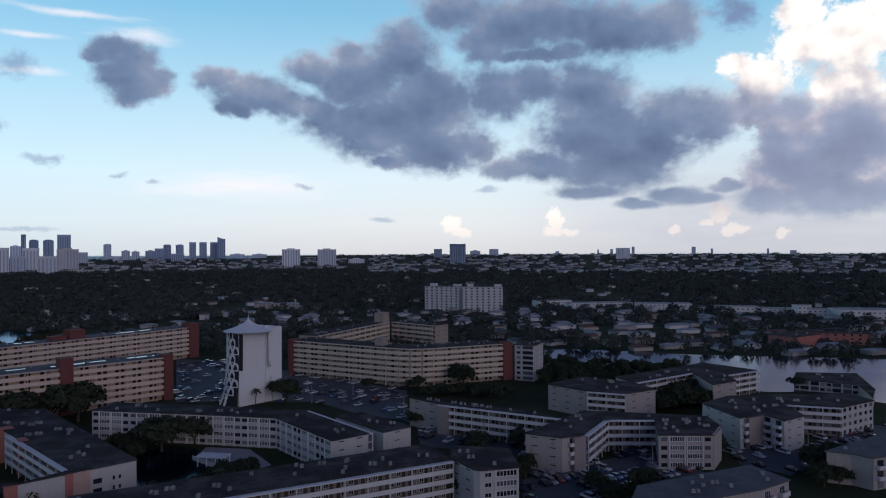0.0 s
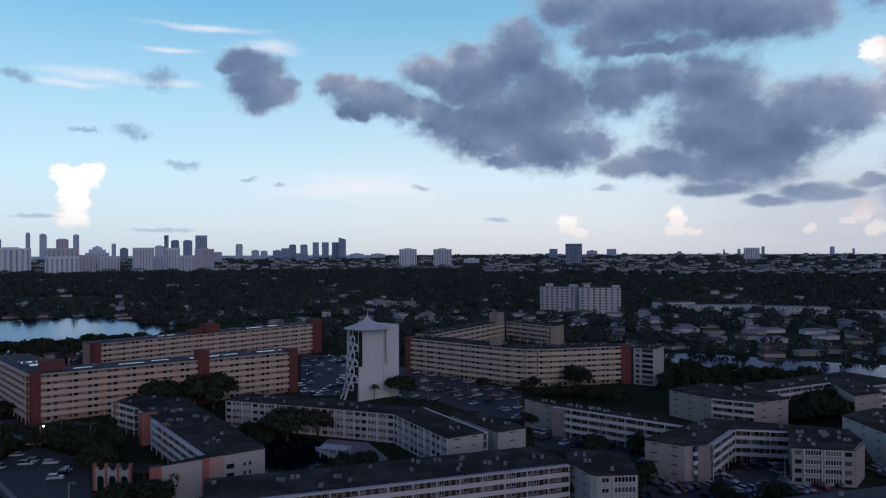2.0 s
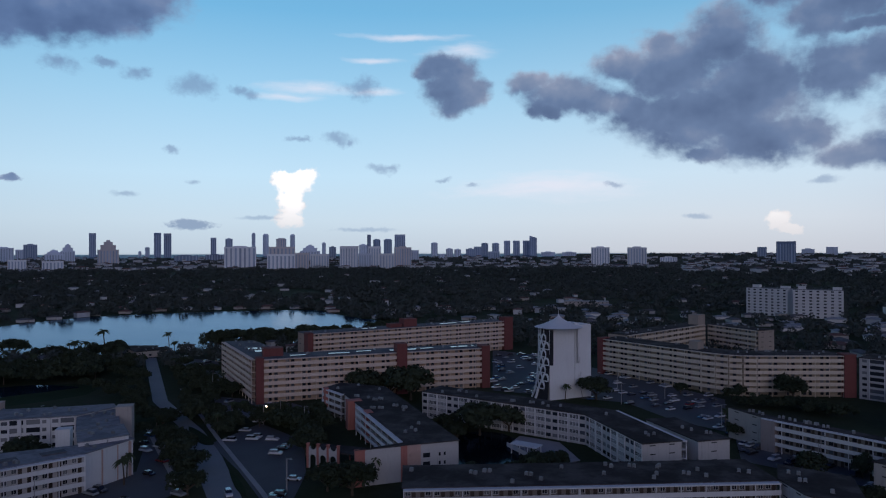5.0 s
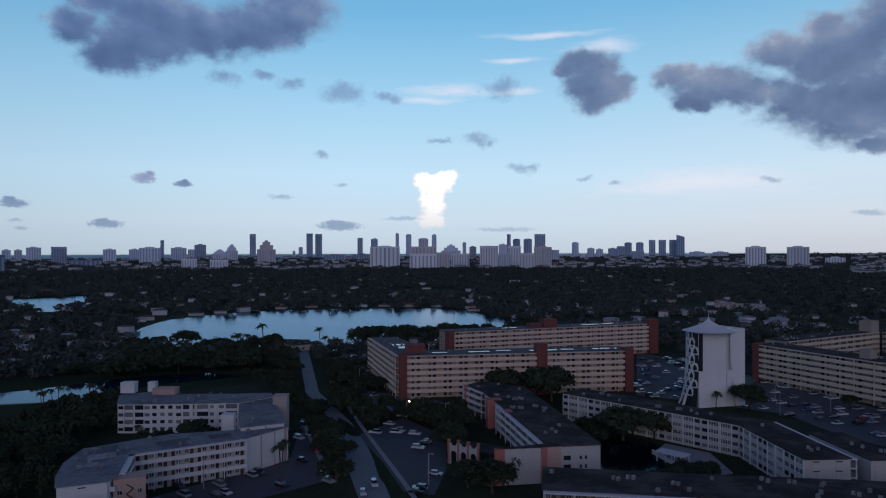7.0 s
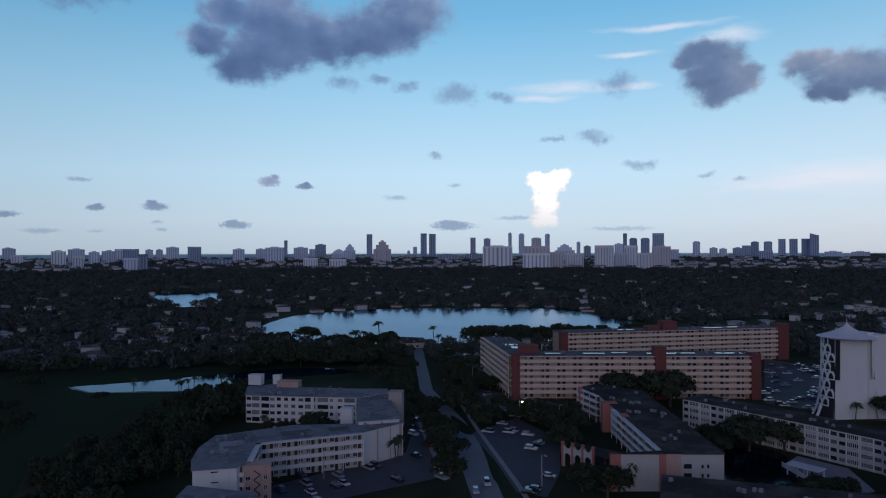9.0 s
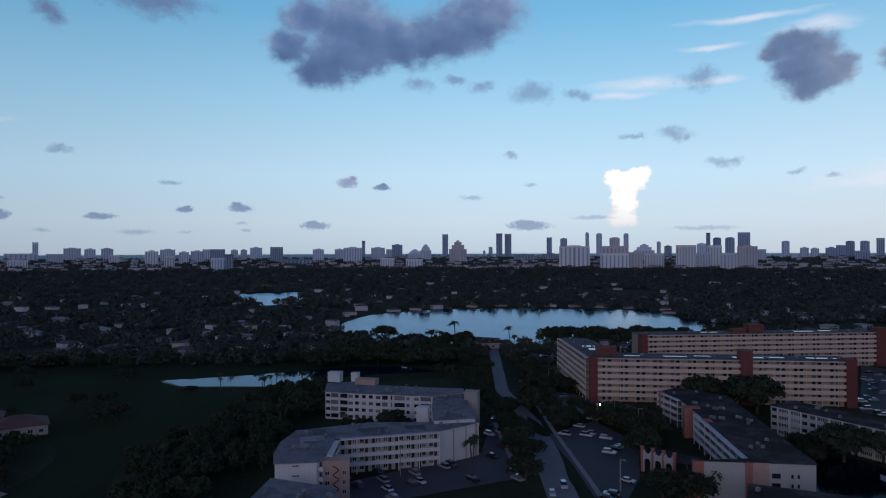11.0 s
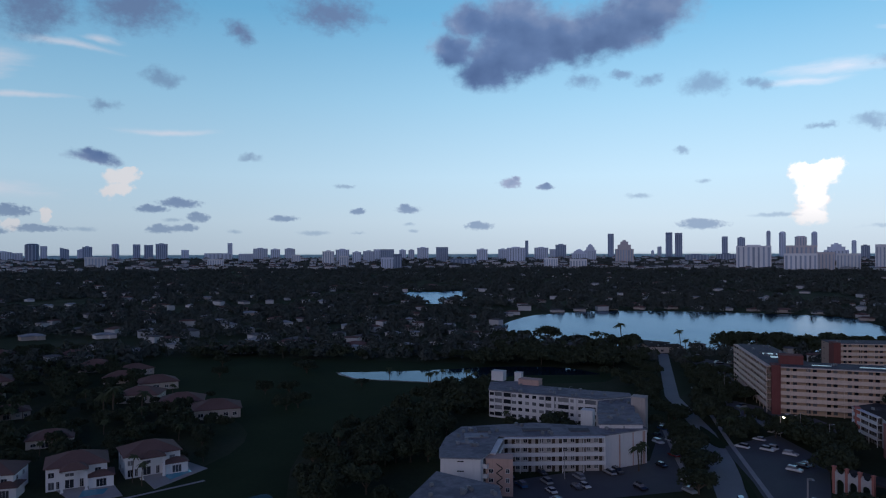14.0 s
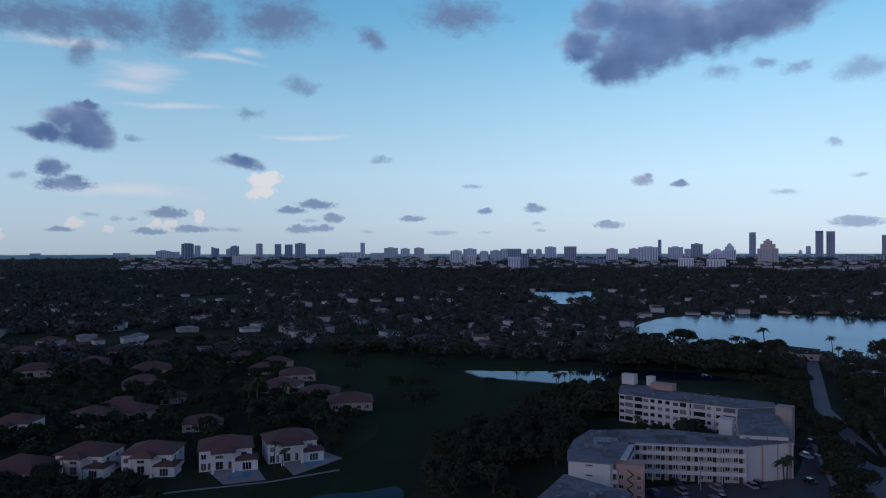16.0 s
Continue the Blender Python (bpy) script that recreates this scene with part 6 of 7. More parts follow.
def limb(bm, p, q, r0, r1, seg=6):
    p, q = Vector(p), Vector(q)
    turn = (q - p).to_track_quat("Z", "Y").to_matrix().to_4x4()
    m_ = Matrix.Translation((p + q) / 2) @ turn
    bmesh.ops.create_cone(bm, cap_ends=True, segments=seg, radius1=r0, radius2=r1, depth=(q - p).length, matrix=m_)


def broadleaf(seed, height_, spread):
    """Trunk with limbs, and a crown of leaf clumps round the limb ends."""
    g = np.random.default_rng(seed)
    bm_ = bmesh.new()
    fork = height_ * 0.22
    limb(bm_, (0, 0, -0.3), (0, 0, fork), 0.32, 0.22)
    cs, ns, ss = [], [], []
    for i in range(8):
        a_ = i * math.tau / 8 + g.uniform(-0.4, 0.4)
        rr = spread * (g.uniform(0.42, 0.75) if i < 6 else 0.12)
        tip = np.array([math.cos(a_) * rr, math.sin(a_) * rr, height_ * g.uniform(0.42, 0.74)])
        limb(bm_, (0, 0, fork * 0.9), tip, 0.16, 0.05, 5)
        rad = np.array([spread * g.uniform(0.34, 0.5), spread * g.uniform(0.34, 0.5), height_ * g.uniform(0.24, 0.34)])
        k = 190
        d = g.normal(size=(k, 3))
        d /= np.linalg.norm(d, axis=1, keepdims=True)
        d[:, 2] = np.abs(d[:, 2]) * 1.25 - 0.35
        cs.append(tip + d * rad * g.uniform(0.65, 1.1, size=(k, 1)))
        ns.append(d + g.normal(size=(k, 3)) * 0.5)
        ss.append(g.uniform(0.26, 0.58, size=k) * spread / 4.5)
    crown = quads_mesh("crown", np.concatenate(cs), np.concatenate(ns), np.concatenate(ss), M["leaf"], seed)
    return finish(bm_, "tree", M["bark"]), crown


def palm(seed, height_):
    g = np.random.default_rng(seed)
    bm_ = bmesh.new()
    pts = [Vector((0.06 * s * s * 0.3, 0.02 * s * s, height_ * s / 5 - (0.3 if s == 0 else 0))) for s in range(6)]
    for s in range(5):
        limb(bm_, pts[s], pts[s + 1], 0.24 - 0.02 * s, 0.22 - 0.02 * s, 7)
    top = pts[-1]
    fr = bmesh.new()
    for i in range(17):
        a_ = i * 2.4
        up = g.uniform(-0.5, 1.0)
        ln = g.uniform(2.3, 3.1)
        prev = None
        for s in range(6):
            k = s / 5
            out = ln * k * (0.95 - 0.12 * max(up, 0))
            c = top + Vector((math.cos(a_) * out, math.sin(a_) * out, up * ln * 0.6 * k - 1.7 * k * k + 0.15))
            w = 0.52 * math.sin(0.35 + 2.6 * k) * (1 - 0.3 * k)
            side = Vector((-math.sin(a_), math.cos(a_), 0)) * w
            row = [fr.verts.new(c - side - Vector((0, 0, w * 0.6))), fr.verts.new(c), fr.verts.new(c + side - Vector((0, 0, w * 0.6)))]
            if prev:
                fr.faces.new((prev[0], prev[1], row[1], row[0]))
                fr.faces.new((prev[1], prev[2], row[2], row[1]))
            prev = row
    me = bpy.data.meshes.new("fronds")
    fr.to_mesh(me)
    fr.free()
    me.materials.append(M["palm_leaf"])
    return finish(bm_, "palm", M["bark"]), me


OAKS = [broadleaf(100 + i, 8.0, 4.6 + 0.35 * i) for i in range(5)]
PALMS = [palm(200, 8.5), palm(201, 10.5), palm(202, 7.0)]
GROWN = []


def tree(x, y, size=1.0, kind="oak", seed=0, spread=1.0):
    GROWN.append((x, y, 4.5 * size * spread))
    v = random.Random(int(x * 13 + y * 7) + seed)
    trunk, crown = v.choice(OAKS if kind == "oak" else PALMS)
    label = "dark green broadleaf tree with a spreading crown" if kind == "oak" else "tall palm with drooping fronds"
    ob = new("tree" if kind == "oak" else "palm_tree", trunk)
    ob.matrix_world = pose(x, y, 0, 0, 0, v.uniform(0, 360)) @ Matrix.Diagonal((size * spread, size * spread, size, 1))
    tagged(ob, label, "tree" if kind == "oak" else "palm", "broadleaf trees" if kind == "oak" else "palms")
    c = new("crown" if kind == "oak" else "fronds", crown)
    c.parent = ob
    return ob


turned = sum(AVENUE[i - 1][0] * AVENUE[i][1] - AVENUE[i][0] * AVENUE[i - 1][1] for i in range(len(AVENUE)))
CLEAR = [list(q) for q in WATER] + [offset(AVENUE if turned > 0 else AVENUE[::-1], 1.4)] + PATHS + [plan for plan, _, _ in LOTS.values()]
for ob in list(scene.objects):
    if ob.parent is None and ob.get("category", "") == "building":
        for ch in ob.children:
            if ch.name.startswith("wall") and not ch.name.startswith("wall_panel"):
                vs = [v.co for v in ch.data.vertices if v.co.z < 0]
                CLEAR.append(offset([(v.x + ob.location.x, v.y + ob.location.y) for v in vs], 2.2))
BOXES = [(min(p[0] for p in q) - 2, max(p[0] for p in q) + 2, min(p[1] for p in q) - 2, max(p[1] for p in q) + 2, q) for q in CLEAR]


def built(x, y):
    return any(x0 <= x <= x1 and y0 <= y <= y1 and inside(x, y, q) for x0, x1, y0, y1, q in BOXES)


def free(x, y, room=0.0):
    if built(x, y):
        return False
    return not any((x - hx) ** 2 + (y - hy) ** 2 < (hr + room) ** 2 for hx, hy, hr in HOMES)


NEAR, FAR_TREES = 262.0, []


def far_tree(x, y, size, v):
    """A tree too far off to be told apart: its crown joins the one mass of treetops."""
    crown = v.choice(OAKS)[1]
    co = np.empty(len(crown.vertices) * 3, dtype=np.float32)
    crown.vertices.foreach_get("co", co)
    co = co.reshape(-1, 4, 3)[::3].copy()
    mid = co.mean(axis=1, keepdims=True)
    co = mid + (co - mid) * 1.6
    a_ = v.uniform(0, math.tau)
    turn = np.array([[math.cos(a_), -math.sin(a_), 0], [math.sin(a_), math.cos(a_), 0], [0, 0, 1]])
    FAR_TREES.append((co.reshape(-1, 3) @ turn.T) * size + np.array([x, y, 0.0]))
    GROWN.append((x, y, 4.5 * size))


def grove(plan, count, size, seed, palms=0.0, gap=3.0):
    """Trees set at random over a piece of land, clear of houses, roads and water."""
    v = random.Random(seed)
    xs, ys = [p[0] for p in plan], [p[1] for p in plan]
    made, spots = 0, []
    for _ in range(count * 40):
        if made >= count:
            break
        x, y = v.uniform(min(xs), max(xs)), v.uniform(min(ys), max(ys))
        if inside(x, y, plan) and free(x, y, -3.0) and all((x - a) ** 2 + (y - b) ** 2 > gap ** 2 for a, b in spots):
            spots.append((x, y))
            is_palm = v.random() < palms
            if math.hypot(x, y) > NEAR and not is_palm:
                far_tree(x, y, size * v.uniform(0.75, 1.25), v)
                made += 1
                continue
            tree(x, y, size * v.uniform(0.75, 1.25), "palm" if is_palm else "oak", made)
            made += 1


# single trees that stand out
for (x, y), s, w, k in (((-71.0, 318.0), 1.3, 1.25, "oak"), ((-83.5, 311.2), 1.0, 1.0, "palm"), ((10.1, 356.6), 1.5, 1.2, "oak"), ((-12.6, 348.2), 0.8, 1.0, "oak"), ((-37.6, 345.9), 0.7, 1.0, "oak"),
                        ((-96.3, 239.4), 1.45, 1.25, "oak"), ((-61.4, 205.8), 0.8, 1.5, "oak"), ((-166.2, 276.7), 1.7, 1.15, "oak"), ((-147.6, 283.0), 2.0, 1.15, "oak"), ((-158.9, 284.2), 1.4, 1.1, "oak"),
                        ((-203.8, 260.1), 0.9, 0.8, "oak"), ((-105.0, 166.0), 1.2, 1.3, "oak"), ((-113.2, 166.0), 1.0, 1.3, "oak"), ((-104.1, 178.0), 0.9, 1.0, "palm"), ((-240.5, 161.2), 1.2, 1.1, "oak"),
                        ((-251.3, 145.4), 0.9, 1.0, "palm"), ((-170.1, 145.9), 1.1, 1.0, "palm"), ((-161.2, 312.6), 1.9, 1.2, "oak"), ((-181.3, 304.0), 1.5, 1.4, "oak"), ((-88.4, 249.2), 1.3, 1.4, "oak"),
                        ((-15.2, 291.7), 0.9, 0.9, "palm"), ((-6.3, 276.3), 0.9, 1.2, "oak"), ((7.4, 272.6), 1.0, 1.1, "oak"), ((8.5, 207.1), 0.9, 1.1, "oak"), ((73.4, 249.8), 0.9, 1.2, "oak"),
                        ((58.2, 204.0), 0.62, 1.2, "oak"), ((3.8, 194.3), 0.8, 1.0, "oak"), ((24.5, 211.0), 0.9, 1.2, "oak"), ((4.3, 268.3), 0.9, 1.1, "oak"), ((-13.2, 272.9), 0.8, 0.8, "palm"),
                        ((-317.5, 140.6), 0.9, 1.0, "palm"), ((-313.3, 145.6), 0.9, 1.0, "palm"), ((-348.1, 131.6), 0.9, 1.0, "palm"), ((-312.6, 158.7), 1.0, 1.0, "palm"), ((-311.2, 163.8), 1.0, 1.0, "palm"),
                        ((-317.2, -0.9), 1.1, 1.0, "palm"), ((-298.1, 9.3), 0.9, 1.0, "palm"), ((-226.5, 4.5), 0.75, 1.0, "palm"), ((-221.8, 6.9), 0.75, 1.0, "palm"), ((-395.1, 51.2), 0.8, 1.2, "oak"),
                        ((-388.4, 97.2), 0.9, 1.6, "oak"), ((-301.3, 66.4), 0.9, 1.2, "oak"), ((-303.4, 72.0), 0.9, 1.2, "oak"), ((-315.8, -36.7), 0.9, 1.0, "palm"), ((-308.9, -67.8), 0.9, 1.0, "palm")):
    tree(x, y, s, k, 0, w)

GOLF_EDGE = [(-180.4, 34.4), (-237.3, 57.3), (-273.7, 99.7), (-304.1, 139.0), (-309.8, 169.1), (-262.2, 142.1), (-235.3, 116.5), (-196.0, 82.2), (-171.7, 67.2)]
grove(GOLF_EDGE, 70, 0.95, 1, 0.03, 4.0)
grove([(-425.7, 310.1), (-381.5, 327.4), (-346.1, 311.8), (-242.6, 222.8), (-202.0, 197.8), (-172.1, 172.4), (-141.0, 145.6), (-172.1, 162.7), (-213.1, 189.5), (-259.1, 225.2), (-304.7, 237.0)], 56, 0.72, 2, 0.08, 4.0)
grove([(-309.8, 297.7), (-262.0, 289.2), (-212.0, 253.2), (-186.5, 222.8), (-194.3, 205.6), (-233.6, 231.8)], 32, 0.7, 3, 0.08, 4.5)
grove([(-192.3, 203.5), (-168.8, 220.5), (-146.7, 208.0), (-141.8, 193.0), (-141.4, 167.5), (-164.6, 179.9)], 24, 0.72, 4, 0.08, 4.5)
grove([(-462.5, 256.5), (-368.4, 316.1), (-327.1, 280.7), (-361.8, 246.5), (-410.9, 223.8)], 46, 0.95, 5, 0.12, 5.0)
grove([(-350.7, 383.5), (-309.8, 432.5), (-303.0, 555.3), (-291.9, 554.1), (-295.1, 412.1), (-327.6, 364.0)], 40, 1.05, 6, 0.1, 5.0)
grove([(55.3, 415.3), (86.9, 406.5), (126.7, 383.3), (120.8, 369.9), (88.8, 361.1), (47.2, 344.2)], 40, 1.0, 7, 0.02, 4.5)
grove([(97.0, 329.7), (124.5, 335.8), (110.0, 300.0), (88.8, 290.0)], 18, 1.0, 8, 0.0, 4.0)
grove([(-84.4, 395.3), (-23.7, 345.6), (30.7, 331.0), (29.5, 318.5), (-22.7, 332.0), (-81.3, 381.0)], 20, 0.65, 9, 0.2, 4.0)
grove([(-319.3, 315.2), (-243.7, 265.9), (-215.4, 250.2), (-215.4, 233.4), (-257.7, 261.2)], 14, 0.8, 10, 0.1, 4.5)
grove([(-493.1, -168.8), (-568.9, -24.9), (-348.4, 27.1), (-265.5, 41.9), (-220.1, 24.1), (-244.6, 3.9), (-232.4, -22.0), (-223.3, -49.0), (-220.7, -75.6)], 330, 0.74, 11, 0.07, 4.0)
grove([(-236.7, -79.5), (-223.5, -53.5), (-213.7, -35.3), (-205.7, -19.5), (-199.5, -37.0), (-208.4, -70.0)], 22, 0.7, 20, 0.1, 3.5)
grove([(-515.0, 24.1), (-457.5, 126.3), (-387.9, 214.9), (-372.8, 206.5), (-428.5, 118.3), (-486.0, 22.8)], 40, 0.85, 12, 0.1, 5.0)
grove([(-327.4, 285.6), (-236.8, 217.4), (-195.0, 188.2), (-157.0, 162.7), (-167.0, 161.1), (-209.2, 189.6)], 12, 0.8, 13, 0.05, 4.0)
grove([(-120.3, 246.1), (-87.0, 244.3), (-82.0, 230.2), (-96.9, 225.0)], 10, 0.6, 14, 0.1, 4.0)
grove([(37.5, 183.4), (54.7, 203.0), (62.7, 208.0), (52.2, 193.7)], 4, 0.55, 15, 0.1, 4.0)
grove([(113.5, 215.3), (126.9, 226.8), (122.6, 207.2), (107.3, 197.7)], 8, 0.8, 16, 0.0, 4.0)
grove([(-187.8, 227.7), (-167.3, 239.6), (-135.9, 204.4), (-137.0, 184.4), (-166.8, 193.7)], 16, 0.9, 17, 0.05, 5.0)
grove([(-214.7, 209.2), (-221.6, 226.1), (-135.5, 157.4), (-140.3, 152.0)], 14, 0.85, 18, 0.05, 4.5)
grove([(-80.5, 186.6), (-76.9, 209.6), (-58.3, 209.4), (-60.6, 195.0)], 8, 0.8, 19, 0.2, 4.0)

grove([(-366.9, 191.2), (-357.2, 217.0), (-342.7, 237.6), (-317.9, 246.9), (-337.6, 275.3), (-376.6, 252.8), (-395.1, 224.4)], 46, 1.1, 21, 0.05, 4.0)
grove([(-330.0, -110.0), (-340.0, 40.0), (-252.0, 36.0), (-246.0, 20.0), (-252.0, -40.0), (-250.0, -100.0)], 46, 0.62, 22, 0.12, 4.5)
# trees and palms that stand against the water of the lake
for (x, y), size, kind, spread in (((-450.3, 277.2), 1.1, "oak", 1.2), ((-436.0, 291.2), 1.6, "oak", 1.2), ((-419.8, 298.3), 0.9, "oak", 1.6), ((-402.4, 307.0), 1.5, "palm", 1.2), ((-398.3, 311.0), 1.4, "palm", 1.2), ((-396.9, 316.5), 1.1, "oak", 1.3), ((-389.6, 319.5), 1.6, "palm", 1.2), ((-384.4, 324.6), 1.3, "oak", 1.3), ((-361.9, 346.7), 1.3, "palm", 1.1), ((-359.6, 348.9), 1.1, "palm", 1.1), ((-343.4, 364.8), 1.6, "oak", 1.0), ((-342.3, 374.3), 1.8, "oak", 1.1), ((-341.8, 392.3), 1.6, "oak", 1.4), ((-335.5, 407.5), 1.6, "oak", 1.5), ((-326.9, 420.4), 1.5, "oak", 1.6), ((-320.8, 440.6), 1.5, "oak", 1.5), ((-316.0, 459.9), 1.2, "oak", 1.4), ((-410.5, 299.0), 1.0, "oak", 1.6)):
    tree(x, y, size, kind, 0, spread)

# beside the white blocks, along the avenue and in the courts
for (x, y), size, kind, spread in (((-216.6, 145.2), 1.15, "oak", 1.25), ((-234.8, 136.5), 0.75, "palm", 1.0), ((-231.3, 137.3), 0.6, "oak", 1.2), ((-225.6, 140.3), 0.7, "oak", 1.1), ((-214.7, 152.3), 0.7, "oak", 1.3), ((-174.9, 151.0), 1.0, "palm", 0.9), ((-338.2, 64.6), 0.9, "oak", 1.0), ((-335.3, 75.3), 0.8, "oak", 1.3), ((-337.2, 112.3), 0.5, "oak", 1.6), ((-324.4, 148.3), 0.8, "palm", 1.0), ((-325.3, 145.0), 0.9, "palm", 1.0), ((-431.1, 57.6), 0.9, "oak", 1.1), ((-317.3, -0.9), 1.5, "palm", 1.1), ((-320.6, -4.5), 1.4, "palm", 1.1), ((-320.2, 10.0), 1.3, "palm", 1.1),
                                   ((-250.5, 217.8), 0.8, "oak", 1.3), ((-211.7, 199.4), 0.9, "oak", 1.3), ((-193.4, 185.1), 0.8, "oak", 1.2), ((-174.4, 171.0), 0.9, "oak", 1.3), ((-160.6, 161.3), 0.9, "oak", 1.3), ((-147.0, 147.2), 0.9, "oak", 1.3), ((-272.6, 292.1), 0.9, "oak", 1.4), ((-227.7, 256.1), 0.9, "oak", 1.2), ((-211.2, 270.8), 0.9, "oak", 1.0), ((-186.1, 209.4), 0.9, "oak", 1.4), ((-178.6, 216.1), 0.8, "oak", 1.2), ((-226.6, 173.2), 0.6, "oak", 1.2),
                                   ((-86.9, 326.8), 1.5, "palm", 1.4), ((10.5, 238.0), 0.9, "oak", 1.1), ((3.2, 272.7), 0.9, "oak", 1.1), ((74.0, 259.0), 1.0, "oak", 1.0), ((77.3, 237.1), 0.8, "oak", 1.1), ((91.5, 236.9), 0.8, "oak", 1.0), ((43.8, 198.4), 0.7, "oak", 1.2), ((55.9, 196.0), 0.9, "oak", 1.0), ((25.2, 241.2), 0.9, "oak", 1.1), ((-9.9, 272.9), 0.8, "oak", 1.1), ((172.1, 341.7), 0.8, "oak", 1.2)):
    tree(x, y, size, kind, 0, spread)

co = np.concatenate(FAR_TREES).astype(np.float32)
me = bpy.data.meshes.new("treetops")
me.vertices.add(len(co)), me.loops.add(len(co)), me.polygons.add(len(co) // 4)
me.vertices.foreach_set("co", co.ravel())
me.loops.foreach_set("vertex_index", np.arange(len(co), dtype=np.int32))
me.polygons.foreach_set("loop_start", np.arange(0, len(co), 4, dtype=np.int32))
me.update(calc_edges=True)
me.materials.append(M["leaf"])
tagged(new("treetops", me), "mass of dark treetops along the lake and the golf course", "trees", kind="stuff")

FAIRWAY = [(-421.7, -24.6), (-483.9, 30.2), (-433.1, 119.6), (-370.0, 201.3), (-323.6, 246.3), (-293.3, 229.6), (-309.9, 168.6), (-273.7, 99.7), (-237.3, 57.3), (-180.4, 34.4), (-192.7, -11.3), (-243.5, 34.5), (-283.4, 44.8), (-348.4, 27.1)]
sheet("fairway", smooth_plan(FAIRWAY, 3), 0.03, M["fairway"], "dark mown golf fairway", "lawn")
sheet("pond_rim", ribbon([(-380.5, 112.6), (-360.1, 115.0), (-347.5, 127.9), (-333.6, 145.5), (-317.2, 165.4)], 1.6), 0.07, M["sand"], "pale sandy bank on the near side of the golf pond", "bank")


def far_roofs(name, near, far, count, label, seed, lo=-38, hi=113, size=1.0):
    """Roofs and walls too far off to count."""
    v = random.Random(seed)
    bm_ = bmesh.new()
    for _ in range(count):
        r_ = near * (far / near) ** v.random()
        x, y = at(v.uniform(lo, hi), r_)
        if wet(x, y):
            continue
        if r_ < 1400 and (not free(x, y, 8.0) or inside(x, y, FAIRWAY)):
            continue
        if r_ < 1400:
            HOMES.append((x, y, 7.0))
        m_ = pose(x, y, rise(r_), 0, 0, v.uniform(0, 180))
        w_, d_, h_ = v.uniform(8, 20) * size, v.uniform(7, 12) * size, v.uniform(3, 5.5) * (1 + max(size - 1, 0) * 1.3)
        box(bm_, -w_ / 2, w_ / 2, -d_ / 2, d_ / 2, 0, h_, m_)
        mark, faces = len(bm_.verts), len(bm_.faces)
        hip_roof(bm_, w_, d_, h_, min(w_, d_) * v.uniform(0.1, 0.22))
        bm_.verts.ensure_lookup_table(), bm_.faces.ensure_lookup_table()
        for q_ in bm_.verts[mark:]:
            q_.co = m_ @ q_.co
        bm_.faces.ensure_lookup_table()
        shade = v.choice((1, 2, 2, 3, 3))
        for f_ in bm_.faces[faces:]:
            f_.material_index = shade
    me = bpy.data.meshes.new(name)
    bm_.to_mesh(me)
    bm_.free()
    for key in ("far_wall", "roof_pale", "roof_grey", "tile_roof"):
        me.materials.append(M[key])
    tagged(new(name, me), label, "houses", kind="stuff")


far_roofs("suburb_roofs", 620, 1150, 110, "pale low roofs among suburban trees", 34, -37, 20, 0.75)
far_roofs("estate_roofs", 480, 1250, 330, "pale low roofs among dark suburban trees", 35, 20, 113, 0.75)
far_roofs("far_roofs", 1150, 2500, 260, "scattered pale roofs among far trees", 31)
far_roofs("town_roofs", 2600, 3950, 620, "pale low town buildings below the skyline", 32, 8, 100, 2.0)
far_roofs("inland_roofs", 2200, 4600, 560, "pale low buildings on the far plain", 33, -38, 6, 2.0)

# woods between the suburbs and the coast


def woods(name, near, far, count, width, tall, clumps, label, seed):
    """Tree crowns without number over the land between two distances."""
    g = np.random.default_rng(seed)
    cs, ns, ss = [], [], []
    homes = np.array(HOMES)
    made = 0
    while made < count:
        b_ = g.uniform(-38, 113)
        r_ = near * (far / near) ** g.uniform()
        x, y = at(b_, r_)
        if r_ > (3950 if b_ > 10 else 4600):
            continue
        if r_ < 1400 and (np.any((homes[:, 0] - x) ** 2 + (homes[:, 1] - y) ** 2 < (homes[:, 2] + 1) ** 2) or built(x, y) or inside(x, y, FAIRWAY)):
            continue
        if b_ < 14 and r_ < 950 and g.uniform() < 0.40:
            continue
        if noise.noise(Vector((x * 0.006, y * 0.006, 2.0))) < -0.32 and r_ < 1500:
            continue
        made += 1
        z = rise(r_)
        w_ = width * (r_ / near) ** 0.75 * g.uniform(0.6, 1.3)
        h_ = tall * g.uniform(0.55, 1.3)
        k = clumps
        d = g.normal(size=(k, 3))
        d /= np.linalg.norm(d, axis=1, keepdims=True)
        d[:, 2] = np.abs(d[:, 2])
        c = np.array([x, y, z + h_ * 0.25]) + d * np.array([w_, w_, h_ * 0.75]) * g.uniform(0.7, 1.1, size=(k, 1))
        cs.append(c), ns.append(d + g.normal(size=(k, 3)) * 0.45)
        ss.append(np.minimum(w_ * g.uniform(0.20, 0.42, size=k) * (44 / clumps) ** 0.15, h_ * 0.6))
    # woods beyond 2 km take the leaf colour with the most haze in it
    me = quads_mesh(name, np.concatenate(cs), np.concatenate(ns), np.concatenate(ss), M["far_hazy_leaf" if near > 2000 else "hazy_leaf"], seed)
    tagged(new(name, me), label, "trees", kind="stuff")


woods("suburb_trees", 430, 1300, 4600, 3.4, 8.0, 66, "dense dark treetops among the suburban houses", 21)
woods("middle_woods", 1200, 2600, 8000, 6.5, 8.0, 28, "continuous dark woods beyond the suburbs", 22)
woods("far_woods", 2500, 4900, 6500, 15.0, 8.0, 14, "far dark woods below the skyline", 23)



# ---- cars ----


